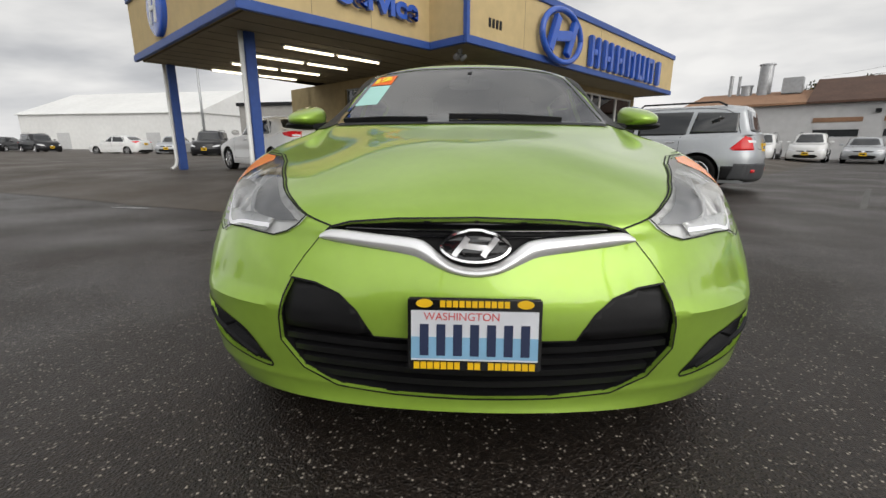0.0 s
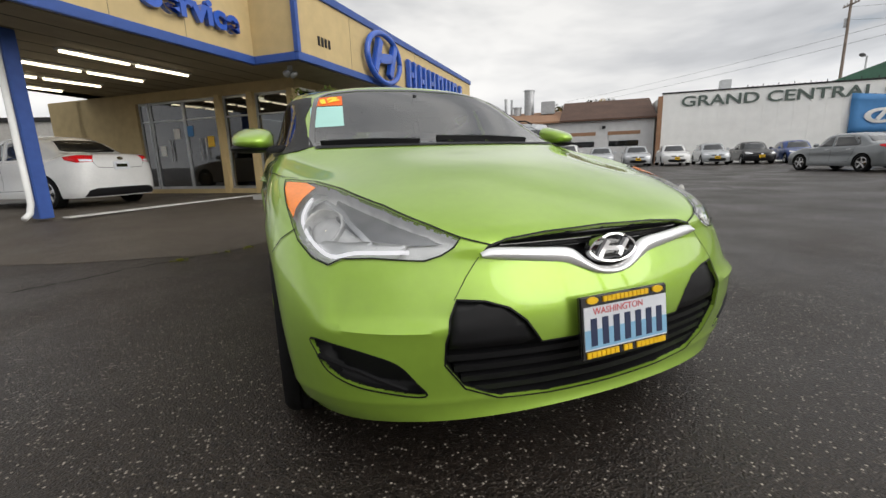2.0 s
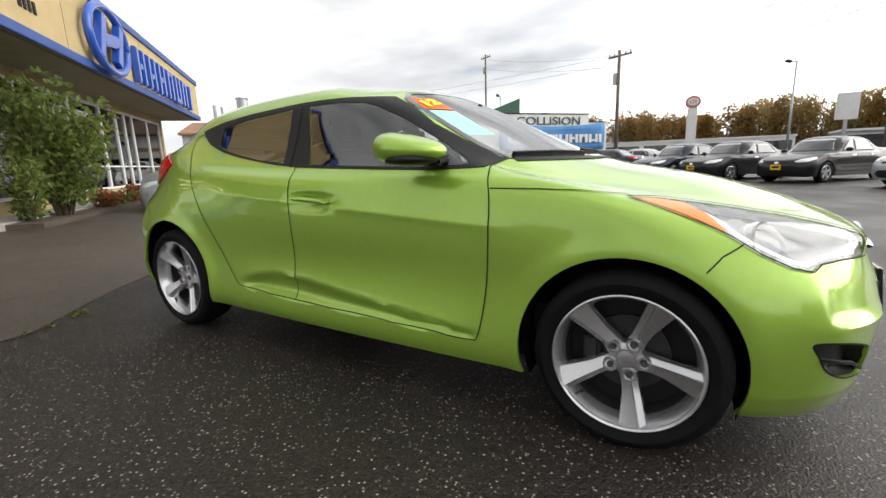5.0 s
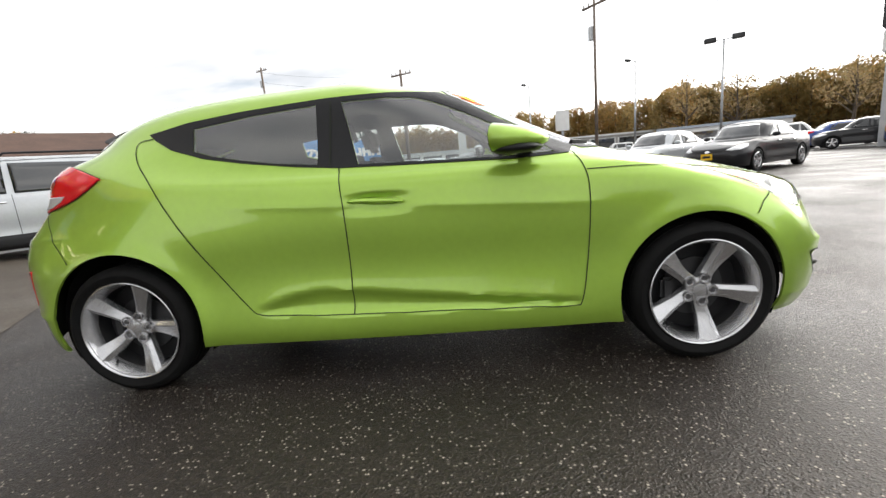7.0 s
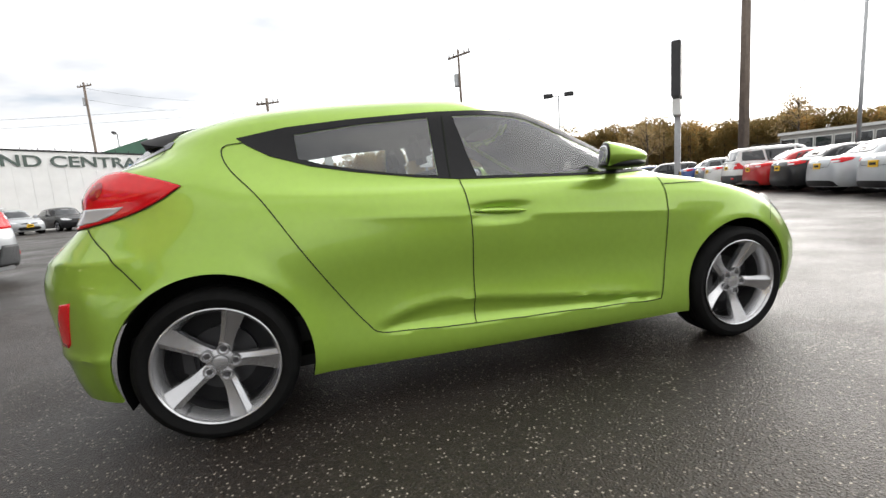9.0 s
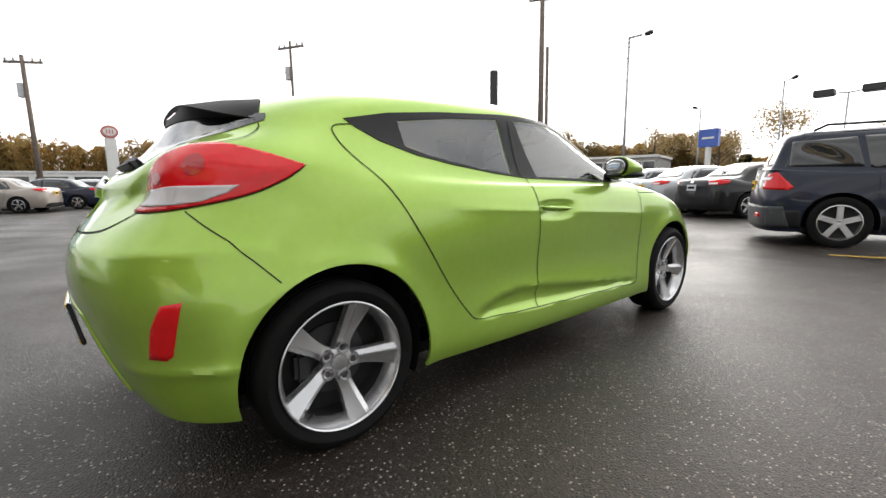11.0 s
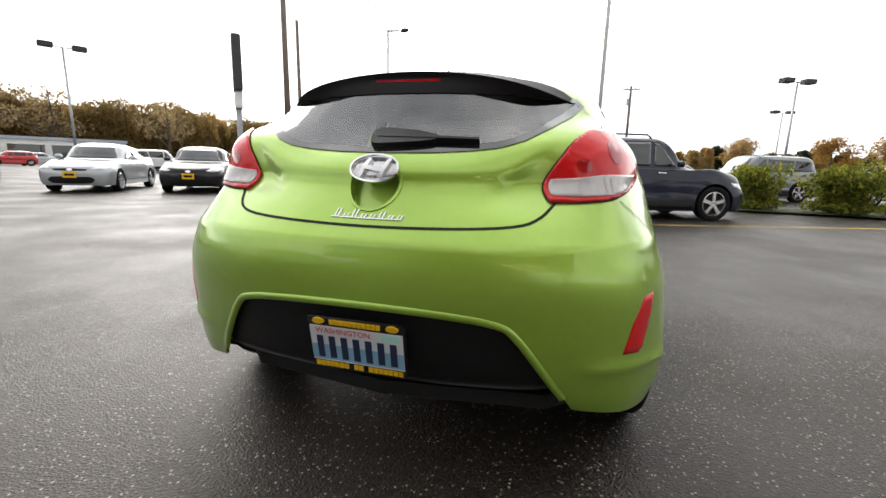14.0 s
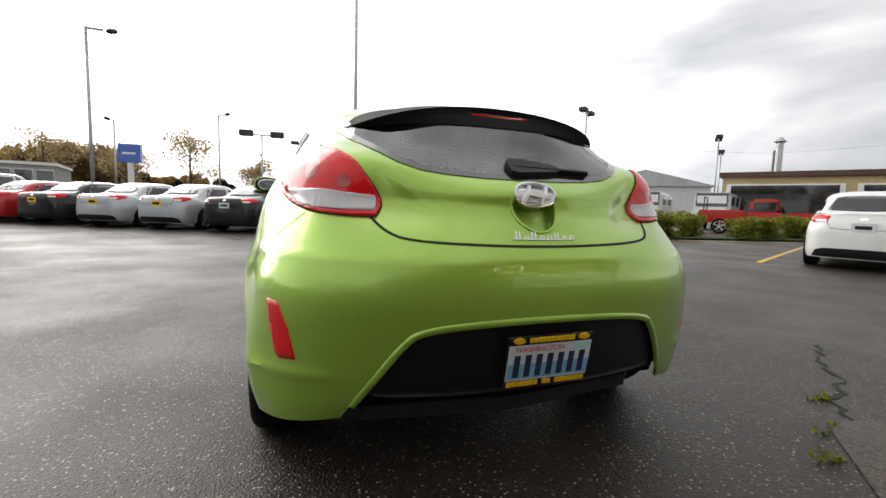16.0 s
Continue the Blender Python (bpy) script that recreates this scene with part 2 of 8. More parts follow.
M = dict(
    asphalt=asphalt("wet_asphalt", (0.0125, 0.0095, 0.0075), (0.0225, 0.0172, 0.0137), 0.31, (0.40, 0.355, 0.30)),
    apron=asphalt("brown_asphalt", (0.052, 0.042, 0.032), (0.085, 0.071, 0.055), 0.45, (0.17, 0.15, 0.125)),
    green=paint("green_paint", (0.332, 0.525, 0.062), 0.45, 0.33, 0.045),
    seam=mat("panel_gap", (0.012, 0.016, 0.008), 0.8, var=0),
    black_plastic=mat("black_plastic", (0.009, 0.009, 0.010), 0.45, var=0.15, scale=40, bump=0.15, bump_scale=500, spec=0.32),
    gloss_black=mat("gloss_black", (0.008, 0.008, 0.009), 0.08, var=0, coat=1.0),
    rubber=mat("tyre_rubber", (0.008, 0.008, 0.008), 0.7, var=0.25, scale=20, bump=0.1, bump_scale=300, spec=0.15),
    alloy=mat("silver_alloy", (0.62, 0.62, 0.63), 0.25, 0.85, var=0.08, scale=12),
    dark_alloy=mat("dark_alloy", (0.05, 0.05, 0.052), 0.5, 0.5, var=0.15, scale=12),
    chrome=mat("chrome", (0.80, 0.80, 0.81), 0.12, 1.0, var=0),
    glass=mat("tinted_glass", (0.42, 0.46, 0.45), 0.02, var=0, trans=1.0, ior=1.45),
    red_lens=mat("red_lens", (0.68, 0.008, 0.012), 0.14, var=0.10, scale=30, coat=0.5, spec=0.3),
    white_lens=mat("white_lens", (0.80, 0.80, 0.82), 0.12, var=0.25, scale=60, coat=1.0),
    orange_lens=mat("orange_lens", (0.95, 0.26, 0.03), 0.2, var=0.1, scale=60, coat=0.3),
    cloth=mat("dark_seat_cloth", (0.03, 0.03, 0.034), 0.85, var=0.2, scale=40, bump=0.2, bump_scale=300),
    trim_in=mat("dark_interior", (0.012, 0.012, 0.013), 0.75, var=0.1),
    dark_glass=mat("dark_window_glass", (0.012, 0.014, 0.016), 0.04, var=0, coat=1.0, spec=0.6),
    stucco=mat("cream_stucco", (0.56, 0.43, 0.22), 0.85, var=0.10, scale=4, bump=0.25, bump_scale=90, rough_var=0.1),
    stucco_low=mat("tan_stucco", (0.46, 0.36, 0.19), 0.85, var=0.12, scale=4, bump=0.25, bump_scale=90),
    blue_trim=mat("blue_painted_trim", (0.035, 0.085, 0.31), 0.45, var=0.12, scale=9, bump=0.08, bump_scale=60),
    blue_sign=mat("blue_sign_plastic", (0.02, 0.09, 0.46), 0.25, var=0.06, coat=0.6),
    soffit=mat("soffit_board", (0.30, 0.25, 0.16), 0.8, var=0.12, scale=3),
    white_paint=mat("white_paint", (0.74, 0.74, 0.72), 0.5, var=0.08, scale=7),
    line_white=mat("worn_white_line", (0.52, 0.51, 0.48), 0.7, var=0.3, scale=25),
    line_faint=mat("faint_white_line", (0.10, 0.097, 0.09), 0.7, var=0.5, scale=12),
    line_yellow=mat("worn_yellow_line", (0.55, 0.36, 0.06), 0.7, var=0.3, scale=25),
    tube=mat("fluorescent_tube", (0.9, 0.85, 0.7), 0.5, var=0, emit=(1.0, 0.86, 0.6), emit_strength=5.0),
    concrete=mat("concrete", (0.34, 0.33, 0.31), 0.85, var=0.15, scale=5, bump=0.2, bump_scale=80),
    gray_wall=mat("gray_block_wall", (0.56, 0.56, 0.56), 0.8, var=0.1, scale=2, bump=0.15, bump_scale=40),
    white_wall=mat("white_metal_wall", (0.80, 0.80, 0.78), 0.6, var=0.06, scale=1.5),
    brown_roof=mat("brown_roof", (0.09, 0.05, 0.035), 0.8, var=0.25, scale=6, bump=0.3, bump_scale=20),
    tan_roof=mat("tan_roof", (0.30, 0.17, 0.10), 0.8, var=0.2, scale=6),
    steel=mat("galvanised_steel", (0.42, 0.43, 0.44), 0.45, 0.7, var=0.15, scale=5),
    wood_pole=mat("weathered_pole", (0.17, 0.135, 0.11), 0.85, var=0.25, scale=5, bump=0.3, bump_scale=40),
    letters=mat("dark_green_letters", (0.09, 0.12, 0.105), 0.6, var=0.1),
    banner=mat("blue_banner", (0.07, 0.24, 0.52), 0.6, var=0.08, scale=3),
    yellow=mat("yellow_plastic", (0.80, 0.48, 0.01), 0.4, var=0.06, scale=20),
    plate_white=mat("plate_white", (0.66, 0.68, 0.72), 0.35, var=0.10, scale=12, metal=0.1),
    plate_blue=mat("plate_blue", (0.22, 0.42, 0.60), 0.35, var=0.1, scale=12),
    ink=mat("dark_blue_ink", (0.02, 0.03, 0.075), 0.5, var=0),
    red_ink=mat("red_ink", (0.55, 0.06, 0.06), 0.5, var=0),
    sticker_orange=mat("orange_sticker", (0.9, 0.16, 0.015), 0.5, var=0.05),
    sticker_yellow=mat("yellow_digits", (0.95, 0.75, 0.05), 0.5, var=0),
    sticker_mint=mat("mint_paper", (0.42, 0.72, 0.66), 0.6, var=0.05),
    bulb=mat("lit_headlamp", (1, 0.95, 0.8), 0.3, var=0, emit=(1.0, 0.80, 0.50), emit_strength=2.4),
    reflector=mat("lamp_reflector", (0.93, 0.92, 0.90), 0.16, 0.25, var=0.1, scale=60, bump=0.2, bump_scale=90),
    bark=mat("bark", (0.09, 0.07, 0.055), 0.9, var=0.3, scale=12, bump=0.4, bump_scale=30),
)


def pane(name, tint, fac=0.06, rough=0.02):
    """Window glass: see-through with a tint, with a mirror gloss that grows towards the grazing angle."""
    m = bpy.data.materials.new(name)
    m.use_nodes = True
    nt = m.node_tree
    nt.nodes.remove(nt.nodes["Principled BSDF"])
    N, L = nt.nodes.new, nt.links.new
    tr, gl, mx, fr = N("ShaderNodeBsdfTransparent"), N("ShaderNodeBsdfGlossy"), N("ShaderNodeMixShader"), N("ShaderNodeFresnel")
    tr.inputs["Color"].default_value = (*tint, 1)
    gl.inputs["Roughness"].default_value = rough
    fr.inputs["IOR"].default_value = 1.5
    ad = N("ShaderNodeMath")
    ad.operation, ad.use_clamp = "ADD", True
    ad.inputs[1].default_value = fac
    L(fr.outputs[0], ad.inputs[0])
    L(ad.outputs[0], mx.inputs[0])
    L(tr.outputs[0], mx.inputs[1])
    L(gl.outputs[0], mx.inputs[2])
    L(mx.outputs[0], nt.nodes["Material Output"].inputs["Surface"])
    return m


M["glass"] = pane("tinted_glass", (0.86, 0.91, 0.90), 0.12)
M["screen_glass"] = pane("windscreen_glass", (0.86, 0.92, 0.93), 0.19)
M["liner"] = mat("matte_liner", (0.012, 0.012, 0.012), 0.95, var=0.2, scale=30, spec=0.05)
M["lamp_white"] = mat("bright_lamp_bezel", (0.92, 0.92, 0.91), 0.16, 0.45, var=0.05, scale=40)
M["lens_glass"] = pane("clear_lens", (0.96, 0.97, 0.98), 0.05)
M["shop_glass"] = pane("shop_glass", (0.45, 0.48, 0.48), 0.10)
M["bumper_grey"] = mat("bumper_grey", (0.05, 0.052, 0.055), 0.5, var=0.12, scale=20)
M["lamp_grey"] = mat("lamp_grey", (0.34, 0.34, 0.35), 0.18, 0.3, var=0.25, scale=25)
M["lamp_bowl"] = mat("lamp_housing", (0.88, 0.87, 0.86), 0.22, 0.15, var=0.15, scale=22, bump=0.15, bump_scale=26)
M["dark_chrome"] = mat("dark_chrome", (0.30, 0.30, 0.31), 0.12, 1.0, var=0)
M["red_deep"] = mat("deep_red_lens", (0.40, 0.004, 0.006), 0.1, var=0.2, scale=80, coat=1.0)
M["satin_chrome"] = mat("satin_chrome", (0.86, 0.86, 0.87), 0.22, 0.6, var=0)
M["satin_black"] = mat("satin_black", (0.006, 0.005, 0.006), 0.6, var=0.1, spec=0.25)
M["clear_tail"] = mat("clear_tail_lens", (0.56, 0.54, 0.54), 0.16, var=0.10, scale=18, coat=0.8)
# bright bezel white; a weak glow is added to keep it from greying
M["glow_strip"] = mat("glowing_white", (0.85, 0.85, 0.88), 0.3, var=0.08, scale=20, emit=(1.0, 0.97, 1.0), emit_strength=0.65)
M["nut_steel"] = mat("nut_steel", (.16, .16, .165), .3, .8, var=.1)
M["mirror"] = mat("mirror_glass", (0.85, 0.86, 0.87), 0.03, 1.0, var=0)


# ---- shape helpers ----
from mathutils.bvhtree import BVHTree


def bm_box(x0, x1, y0, y1, z0, z1, bevel=0.0):
    bm = bmesh.new()
    bmesh.ops.create_cube(bm, size=1, matrix=Matrix.Translation(((x0 + x1) / 2, (y0 + y1) / 2, (z0 + z1) / 2)) @ Matrix.Diagonal((x1 - x0, y1 - y0, z1 - z0, 1)))
    if bevel:
        bmesh.ops.bevel(bm, geom=bm.edges[:], offset=bevel, segments=2, affect="EDGES")
    return bm


def bm_tube(points, radii, sides=12, caps=True):
    """A tapered round tube along points."""
    bm = bmesh.new()
    pts = [Vector(p) for p in points]
    if not hasattr(radii, "__len__"):
        radii = [radii] * len(pts)
    rings = []
    for i, p in enumerate(pts):
        d = (pts[min(i + 1, len(pts) - 1)] - pts[max(i - 1, 0)]).normalized()
        a = d.orthogonal().normalized() if i == 0 else (a - d * a.dot(d)).normalized()
        b = d.cross(a)
        rings.append([bm.verts.new(p + radii[i] * (math.cos(t) * a + math.sin(t) * b)) for t in (2 * math.pi * k / sides for k in range(sides))])
    for r0, r1 in zip(rings, rings[1:]):
        for k in range(sides):
            bm.faces.new((r0[k], r0[(k + 1) % sides], r1[(k + 1) % sides], r1[k]))
    if caps:
        bm.faces.new(rings[0][::-1])
        bm.faces.new(rings[-1])
    return bm


def bm_prism(outline, z0, z1):
    """A flat outline (x, y) raised from z0 to z1."""
    bm = bmesh.new()
    lo = [bm.verts.new((x, y, z0)) for x, y in outline]
    hi = [bm.verts.new((x, y, z1)) for x, y in outline]
    n = len(outline)
    for i in range(n):
        bm.faces.new((lo[i], lo[(i + 1) % n], hi[(i + 1) % n], hi[i]))
    top = bm.faces.new(hi)
    bot = bm.faces.new(lo[::-1])
    bmesh.ops.triangulate(bm, faces=[top, bot])
    bmesh.ops.recalc_face_normals(bm, faces=bm.faces[:])
    return bm


def bm_lathe(profile, n=48, axis="x"):
    """A profile (along, radius) turned round an axis."""
    bm = bmesh.new()
    rings = []
    for a, r in profile:
        ring = []
        for k in range(n):
            t = 2 * math.pi * k / n
            c, s = r * math.cos(t), r * math.sin(t)
            ring.append(bm.verts.new((a, c, s) if axis == "x" else (c, a, s) if axis == "y" else (c, s, a)))
        rings.append(ring)
    for r0, r1 in zip(rings, rings[1:]):
        for k in range(n):
            bm.faces.new((r0[k], r0[(k + 1) % n], r1[(k + 1) % n], r1[k]))
    bmesh.ops.remove_doubles(bm, verts=bm.verts[:], dist=1e-5)
    bmesh.ops.recalc_face_normals(bm, faces=bm.faces[:])
    return bm


def join(*bms):
    out = bmesh.new()
    for b in bms:
        me = bpy.data.meshes.new("tmp")
        b.to_mesh(me)
        b.free()
        out.from_mesh(me)
        bpy.data.meshes.remove(me)
    return out


def moved(bm, m):
    bmesh.ops.transform(bm, matrix=m, verts=bm.verts[:])
    return bm


def mesh_of(name, bm, materials, smooth=False, angle=None):
    me = bpy.data.meshes.new(name)
    bm.to_mesh(me)
    bm.free()
    for m in materials if isinstance(materials, (list, tuple)) else [materials]:
        me.materials.append(m)
    if smooth:
        me.shade_smooth()
        if angle:
            me.set_sharp_from_angle(angle=radians(angle))
    return me


def part(name, bm, material, parent=None, label="", smooth=False, angle=None):
    ob = new(name, mesh_of(name, bm, material, smooth, angle))
    ob.parent = parent
    if label:
        ob["label"] = label
    return ob


def thing(name, label, category, group="", kind="", m=None):
    ob = tagged(new(name), label, category, group, kind)
    if m is not None:
        ob.matrix_world = m
    return ob


# ---- car bodies: a smooth skin over character lines ----
def spline_rows(P, n, mirror):
    """Uniform cubic B-spline samples along the first axis of P; mirrored in x at both ends, or with its ends held."""
    flip = np.array([-1.0, 1.0, 1.0])
    if mirror:
        P = np.concatenate([P[1:2] * flip, P, P[-2:-1] * flip])
    else:
        P = np.concatenate([2 * P[:1] - P[1:2], P, 2 * P[-1:] - P[-2:-1]])
    out = []
    k = len(P) - 3
    for i in range(k):
        for j in range(n):
            t = j / n
            w = ((1 - t) ** 3 / 6, (3 * t ** 3 - 6 * t * t + 4) / 6, (-3 * t ** 3 + 3 * t * t + 3 * t + 1) / 6, t ** 3 / 6)
            out.append(sum(w[q] * P[i + q] for q in range(4)))
    w = (1 / 6, 4 / 6, 1 / 6)
    out.append(sum(w[q] * P[k + q] for q in range(3)))
    return np.array(out)


def held(C, mirror):
    """Control points whose B-spline passes through C along the first axis."""
    n = len(C)
    A = np.zeros((n, n, 3))
    for ax in range(3):
        for i in range(n):
            A[i, i, ax] = 4 / 6
            if i > 0:
                A[i, i - 1, ax] += 1 / 6
            if i < n - 1:
                A[i, i + 1, ax] += 1 / 6
        if mirror:
            s = -1 if ax == 0 else 1
            A[0, 1, ax] += s / 6
            A[n - 1, n - 2, ax] += s / 6
        else:
            A[0, :, ax] = 0
            A[0, 0, ax] = 1
            A[n - 1, :, ax] = 0
            A[n - 1, n - 1, ax] = 1
    out = np.zeros_like(C)
    for ax in range(3):
        out[..., ax] = np.linalg.solve(A[:, :, ax], C[..., ax])
    return out


def skin(lines, ns=10, nu=8, exact=0.7):
    """Grid of surface points of one half: lines[k] = (xs, ys, zs) runs from the front's middle round the side to the rear's middle."""
    C = np.array([np.array(l, float).T for l in lines])
    Cs = np.swapaxes(C, 0, 1)
    Cs = exact * held(Cs, True) + (1 - exact) * Cs
    C = np.swapaxes(Cs, 0, 1)
    C = exact * held(C, False) + (1 - exact) * C
    rows = spline_rows(C, nu, False)
    return np.swapaxes(spline_rows(np.swapaxes(rows, 0, 1), ns, True), 0, 1)


def bm_skin(G):
    """A closed-over shell from half a grid and its mirror image."""
    bm = bmesh.new()
    nu, ns = G.shape[:2]
    for sgn in (1, -1):
        V = [[bm.verts.new((sgn * p[0], p[1], p[2])) for p in row] for row in G]
        for i in range(nu - 1):
            for j in range(ns - 1):
                q = (V[i][j], V[i][j + 1], V[i + 1][j + 1], V[i + 1][j])
                bm.faces.new(q if sgn < 0 else q[::-1])
    bmesh.ops.remove_doubles(bm, verts=bm.verts[:], dist=1e-4)
    bmesh.ops.recalc_face_normals(bm, faces=bm.faces[:])
    return bm


def inside(poly, a, b):
    hit, n = False, len(poly)
    for i in range(n):
        (x0, y0), (x1, y1) = poly[i], poly[i - 1]
        if (y0 > b) != (y1 > b) and a < (x1 - x0) * (b - y0) / (y1 - y0) + x0:
            hit = not hit
    return hit


def nearest_on(poly, a, b):
    best = None
    for i in range(len(poly)):
        (x0, y0), (x1, y1) = poly[i - 1], poly[i]
        dx, dy = x1 - x0, y1 - y0
        t = max(0, min(1, ((a - x0) * dx + (b - y0) * dy) / (dx * dx + dy * dy + 1e-12)))
        p = (x0 + t * dx, y0 + t * dy)
        d = (p[0] - a) ** 2 + (p[1] - b) ** 2
        if best is None or d < best[0]:
            best = (d, p)
    return best[1]


def rounded(pts, n=6):
    """A smooth closed curve through corner points."""
    P = np.array(pts, float)
    out = []
    m = len(P)
    for i in range(m):
        p0, p1, p2, p3 = P[i - 1], P[i], P[(i + 1) % m], P[(i + 2) % m]
        for j in range(n):
            t = j / n
            out.append(tuple(0.5 * (2 * p1 + (p2 - p0) * t + (2 * p0 - 5 * p1 + 4 * p2 - p3) * t * t + (3 * p1 - p0 - 3 * p2 + p3) * t ** 3)))
    return out


class Frame:
    """A way of looking at a skin: u to the side, v up, w the way of sight."""

    def __init__(self, u, v, w):
        self.u, self.v, self.w = Vector(u).normalized(), Vector(v).normalized(), Vector(w).normalized()

    def flat(self, p):
        p = Vector(p)
        return (p.dot(self.u), p.dot(self.v))

    def mirrored(self):
        f = Vector((-1, 1, 1))
        return Frame(self.u * f, self.v * f, self.w * f)


SIDE = Frame((0, 1, 0), (0, 0, 1), (1, 0, 0))
FRONT = Frame((1, 0, 0), (0, 0, 1), (0, 1, 0))
REAR = Frame((1, 0, 0), (0, 0, 1), (0, -1, 0))
TOP = Frame((1, 0, 0), (0, 1, 0), (0, 0, -1))
FRONT_CORNER = Frame((0.8, -0.6, 0), (0, 0, 1), (0.6, 0.8, 0))
REAR_CORNER = Frame((0.62, 0.785, 0), (0, 0, 1), (0.785, -0.62, 0))


def flat(fr, pts):
    return [fr.flat(p) for p in pts]


def mirrored(bm):
    """A mirror image in x of a bmesh, as a new one."""
    out = bm.copy()
    for v in out.verts:
        v.co.x = -v.co.x
    bmesh.ops.reverse_faces(out, faces=out.faces[:])
    return out


def cut(bm, poly, fr, keep=None):
    """Cut an outline, seen along a frame, cleanly out of a skin."""
    lo = [min(p[i] for p in poly) - .06 for i in (0, 1)]
    hi = [max(p[i] for p in poly) + .06 for i in (0, 1)]

    def near(f):
        if f.normal.dot(fr.w) > -0.02:
            return False
        c = f.calc_center_median()
        a, b = fr.flat(c)
        return lo[0] < a < hi[0] and lo[1] < b < hi[1] and (keep is None or keep(c))

    faces = {f for f in bm.faces if near(f)}
    for i in range(len(poly)):
        p, q = poly[i - 1], poly[i]
        if math.dist(p, q) < 1e-6:
            continue
        touched = []
        for f in faces:
            uv = [fr.flat(v.co) for v in f.verts]
            if all(max(p[k], q[k]) > min(c[k] for c in uv) - 1e-6 and min(p[k], q[k]) < max(c[k] for c in uv) + 1e-6 for k in (0, 1)):
                touched.append(f)
        if not touched:
            continue
        d = fr.u * (q[0] - p[0]) + fr.v * (q[1] - p[1])
        geom = set(touched)
        for f in touched:
            geom.update(f.edges)
            geom.update(f.verts)
        old = set(touched)
        res = bmesh.ops.bisect_plane(bm, geom=list(geom), dist=1e-6, plane_co=fr.u * p[0] + fr.v * p[1], plane_no=d.cross(fr.w).normalized())
        faces = {f for f in faces if f.is_valid} | {g for g in res["geom"] if isinstance(g, bmesh.types.BMFace)}
    gone = [f for f in faces if f.is_valid and inside(poly, *fr.flat(f.calc_center_median()))]
    bmesh.ops.delete(bm, geom=gone, context="FACES")
    loose = [v for v in bm.verts if not v.link_faces]
    bmesh.ops.delete(bm, geom=loose, context="VERTS")
    bm.normal_update()


def drop_on(tree, fr, a, b, far=4.0):
    o = fr.u * a + fr.v * b - fr.w * far
    hit, nor, _, _ = tree.ray_cast(o, fr.w)
    if hit is None or hit.dot(fr.w) > .3:
        return None, None
    return hit, (-nor if nor.dot(fr.w) > 0 else nor)


def lay(tree, poly, fr, lift=0.004, step=0.02, depth=0.0):
    """A sheet of an outline's shape laid on a skin, lifted off it; depth turns its edge back towards the skin."""
    bm = bmesh.new()
    f = bm.faces.new([bm.verts.new((p[0], p[1], 0)) for p in poly])
    lo = [min(p[i] for p in poly) for i in (0, 1)]
    hi = [max(p[i] for p in poly) for i in (0, 1)]
    bmesh.ops.triangulate(bm, faces=[f])
    for i in (0, 1):
        n = int((hi[i] - lo[i]) / step)
        for k in range(1, n + 1):
            co, no = [0, 0, 0], [0, 0, 0]
            co[i], no[i] = lo[i] + (hi[i] - lo[i]) * k / (n + 1), 1
            bmesh.ops.bisect_plane(bm, geom=bm.verts[:] + bm.edges[:] + bm.faces[:], dist=1e-5, plane_co=co, plane_no=no)
    last, wait, rim = None, [], {}
    for v in bm.verts:
        a, b = v.co[0], v.co[1]
        hit, nor = drop_on(tree, fr, a, b)
        if hit is None:
            wait.append((v, a, b))
            continue
        last = (hit.copy(), nor.copy())
        v.co = hit + nor * lift
        rim[tuple(round(c, 5) for c in v.co)] = hit + nor * (lift - depth)
    for v, a, b in wait:
        near = [e.other_vert(v) for e in v.link_edges]
        near = [q for q in near if q not in {w[0] for w in wait}]
        base = near[0].co.copy() if near else last[0] + last[1] * lift
        x, y = fr.flat(base)
        v.co = base + fr.u * (a - x) + fr.v * (b - y)
    bmesh.ops.recalc_face_normals(bm, faces=bm.faces[:])
    total = Vector()
    for f in bm.faces:
        total += f.normal * f.calc_area()
    if total.dot(fr.w) > 0:
        bmesh.ops.reverse_faces(bm, faces=bm.faces[:])
    if depth:
        bm.normal_update()
        edge = [e for e in bm.edges if e.is_boundary]
        dirs = {tuple(round(c, 5) for c in v.co): v.normal.copy() for e in edge for v in e.verts}
        ex = bmesh.ops.extrude_edge_only(bm, edges=edge)
        for v in ex["geom"]:
            if isinstance(v, bmesh.types.BMVert):
                key = tuple(round(c, 5) for c in v.co)
                v.co = rim[key] if key in rim else v.co - dirs[key] * depth
    return bm


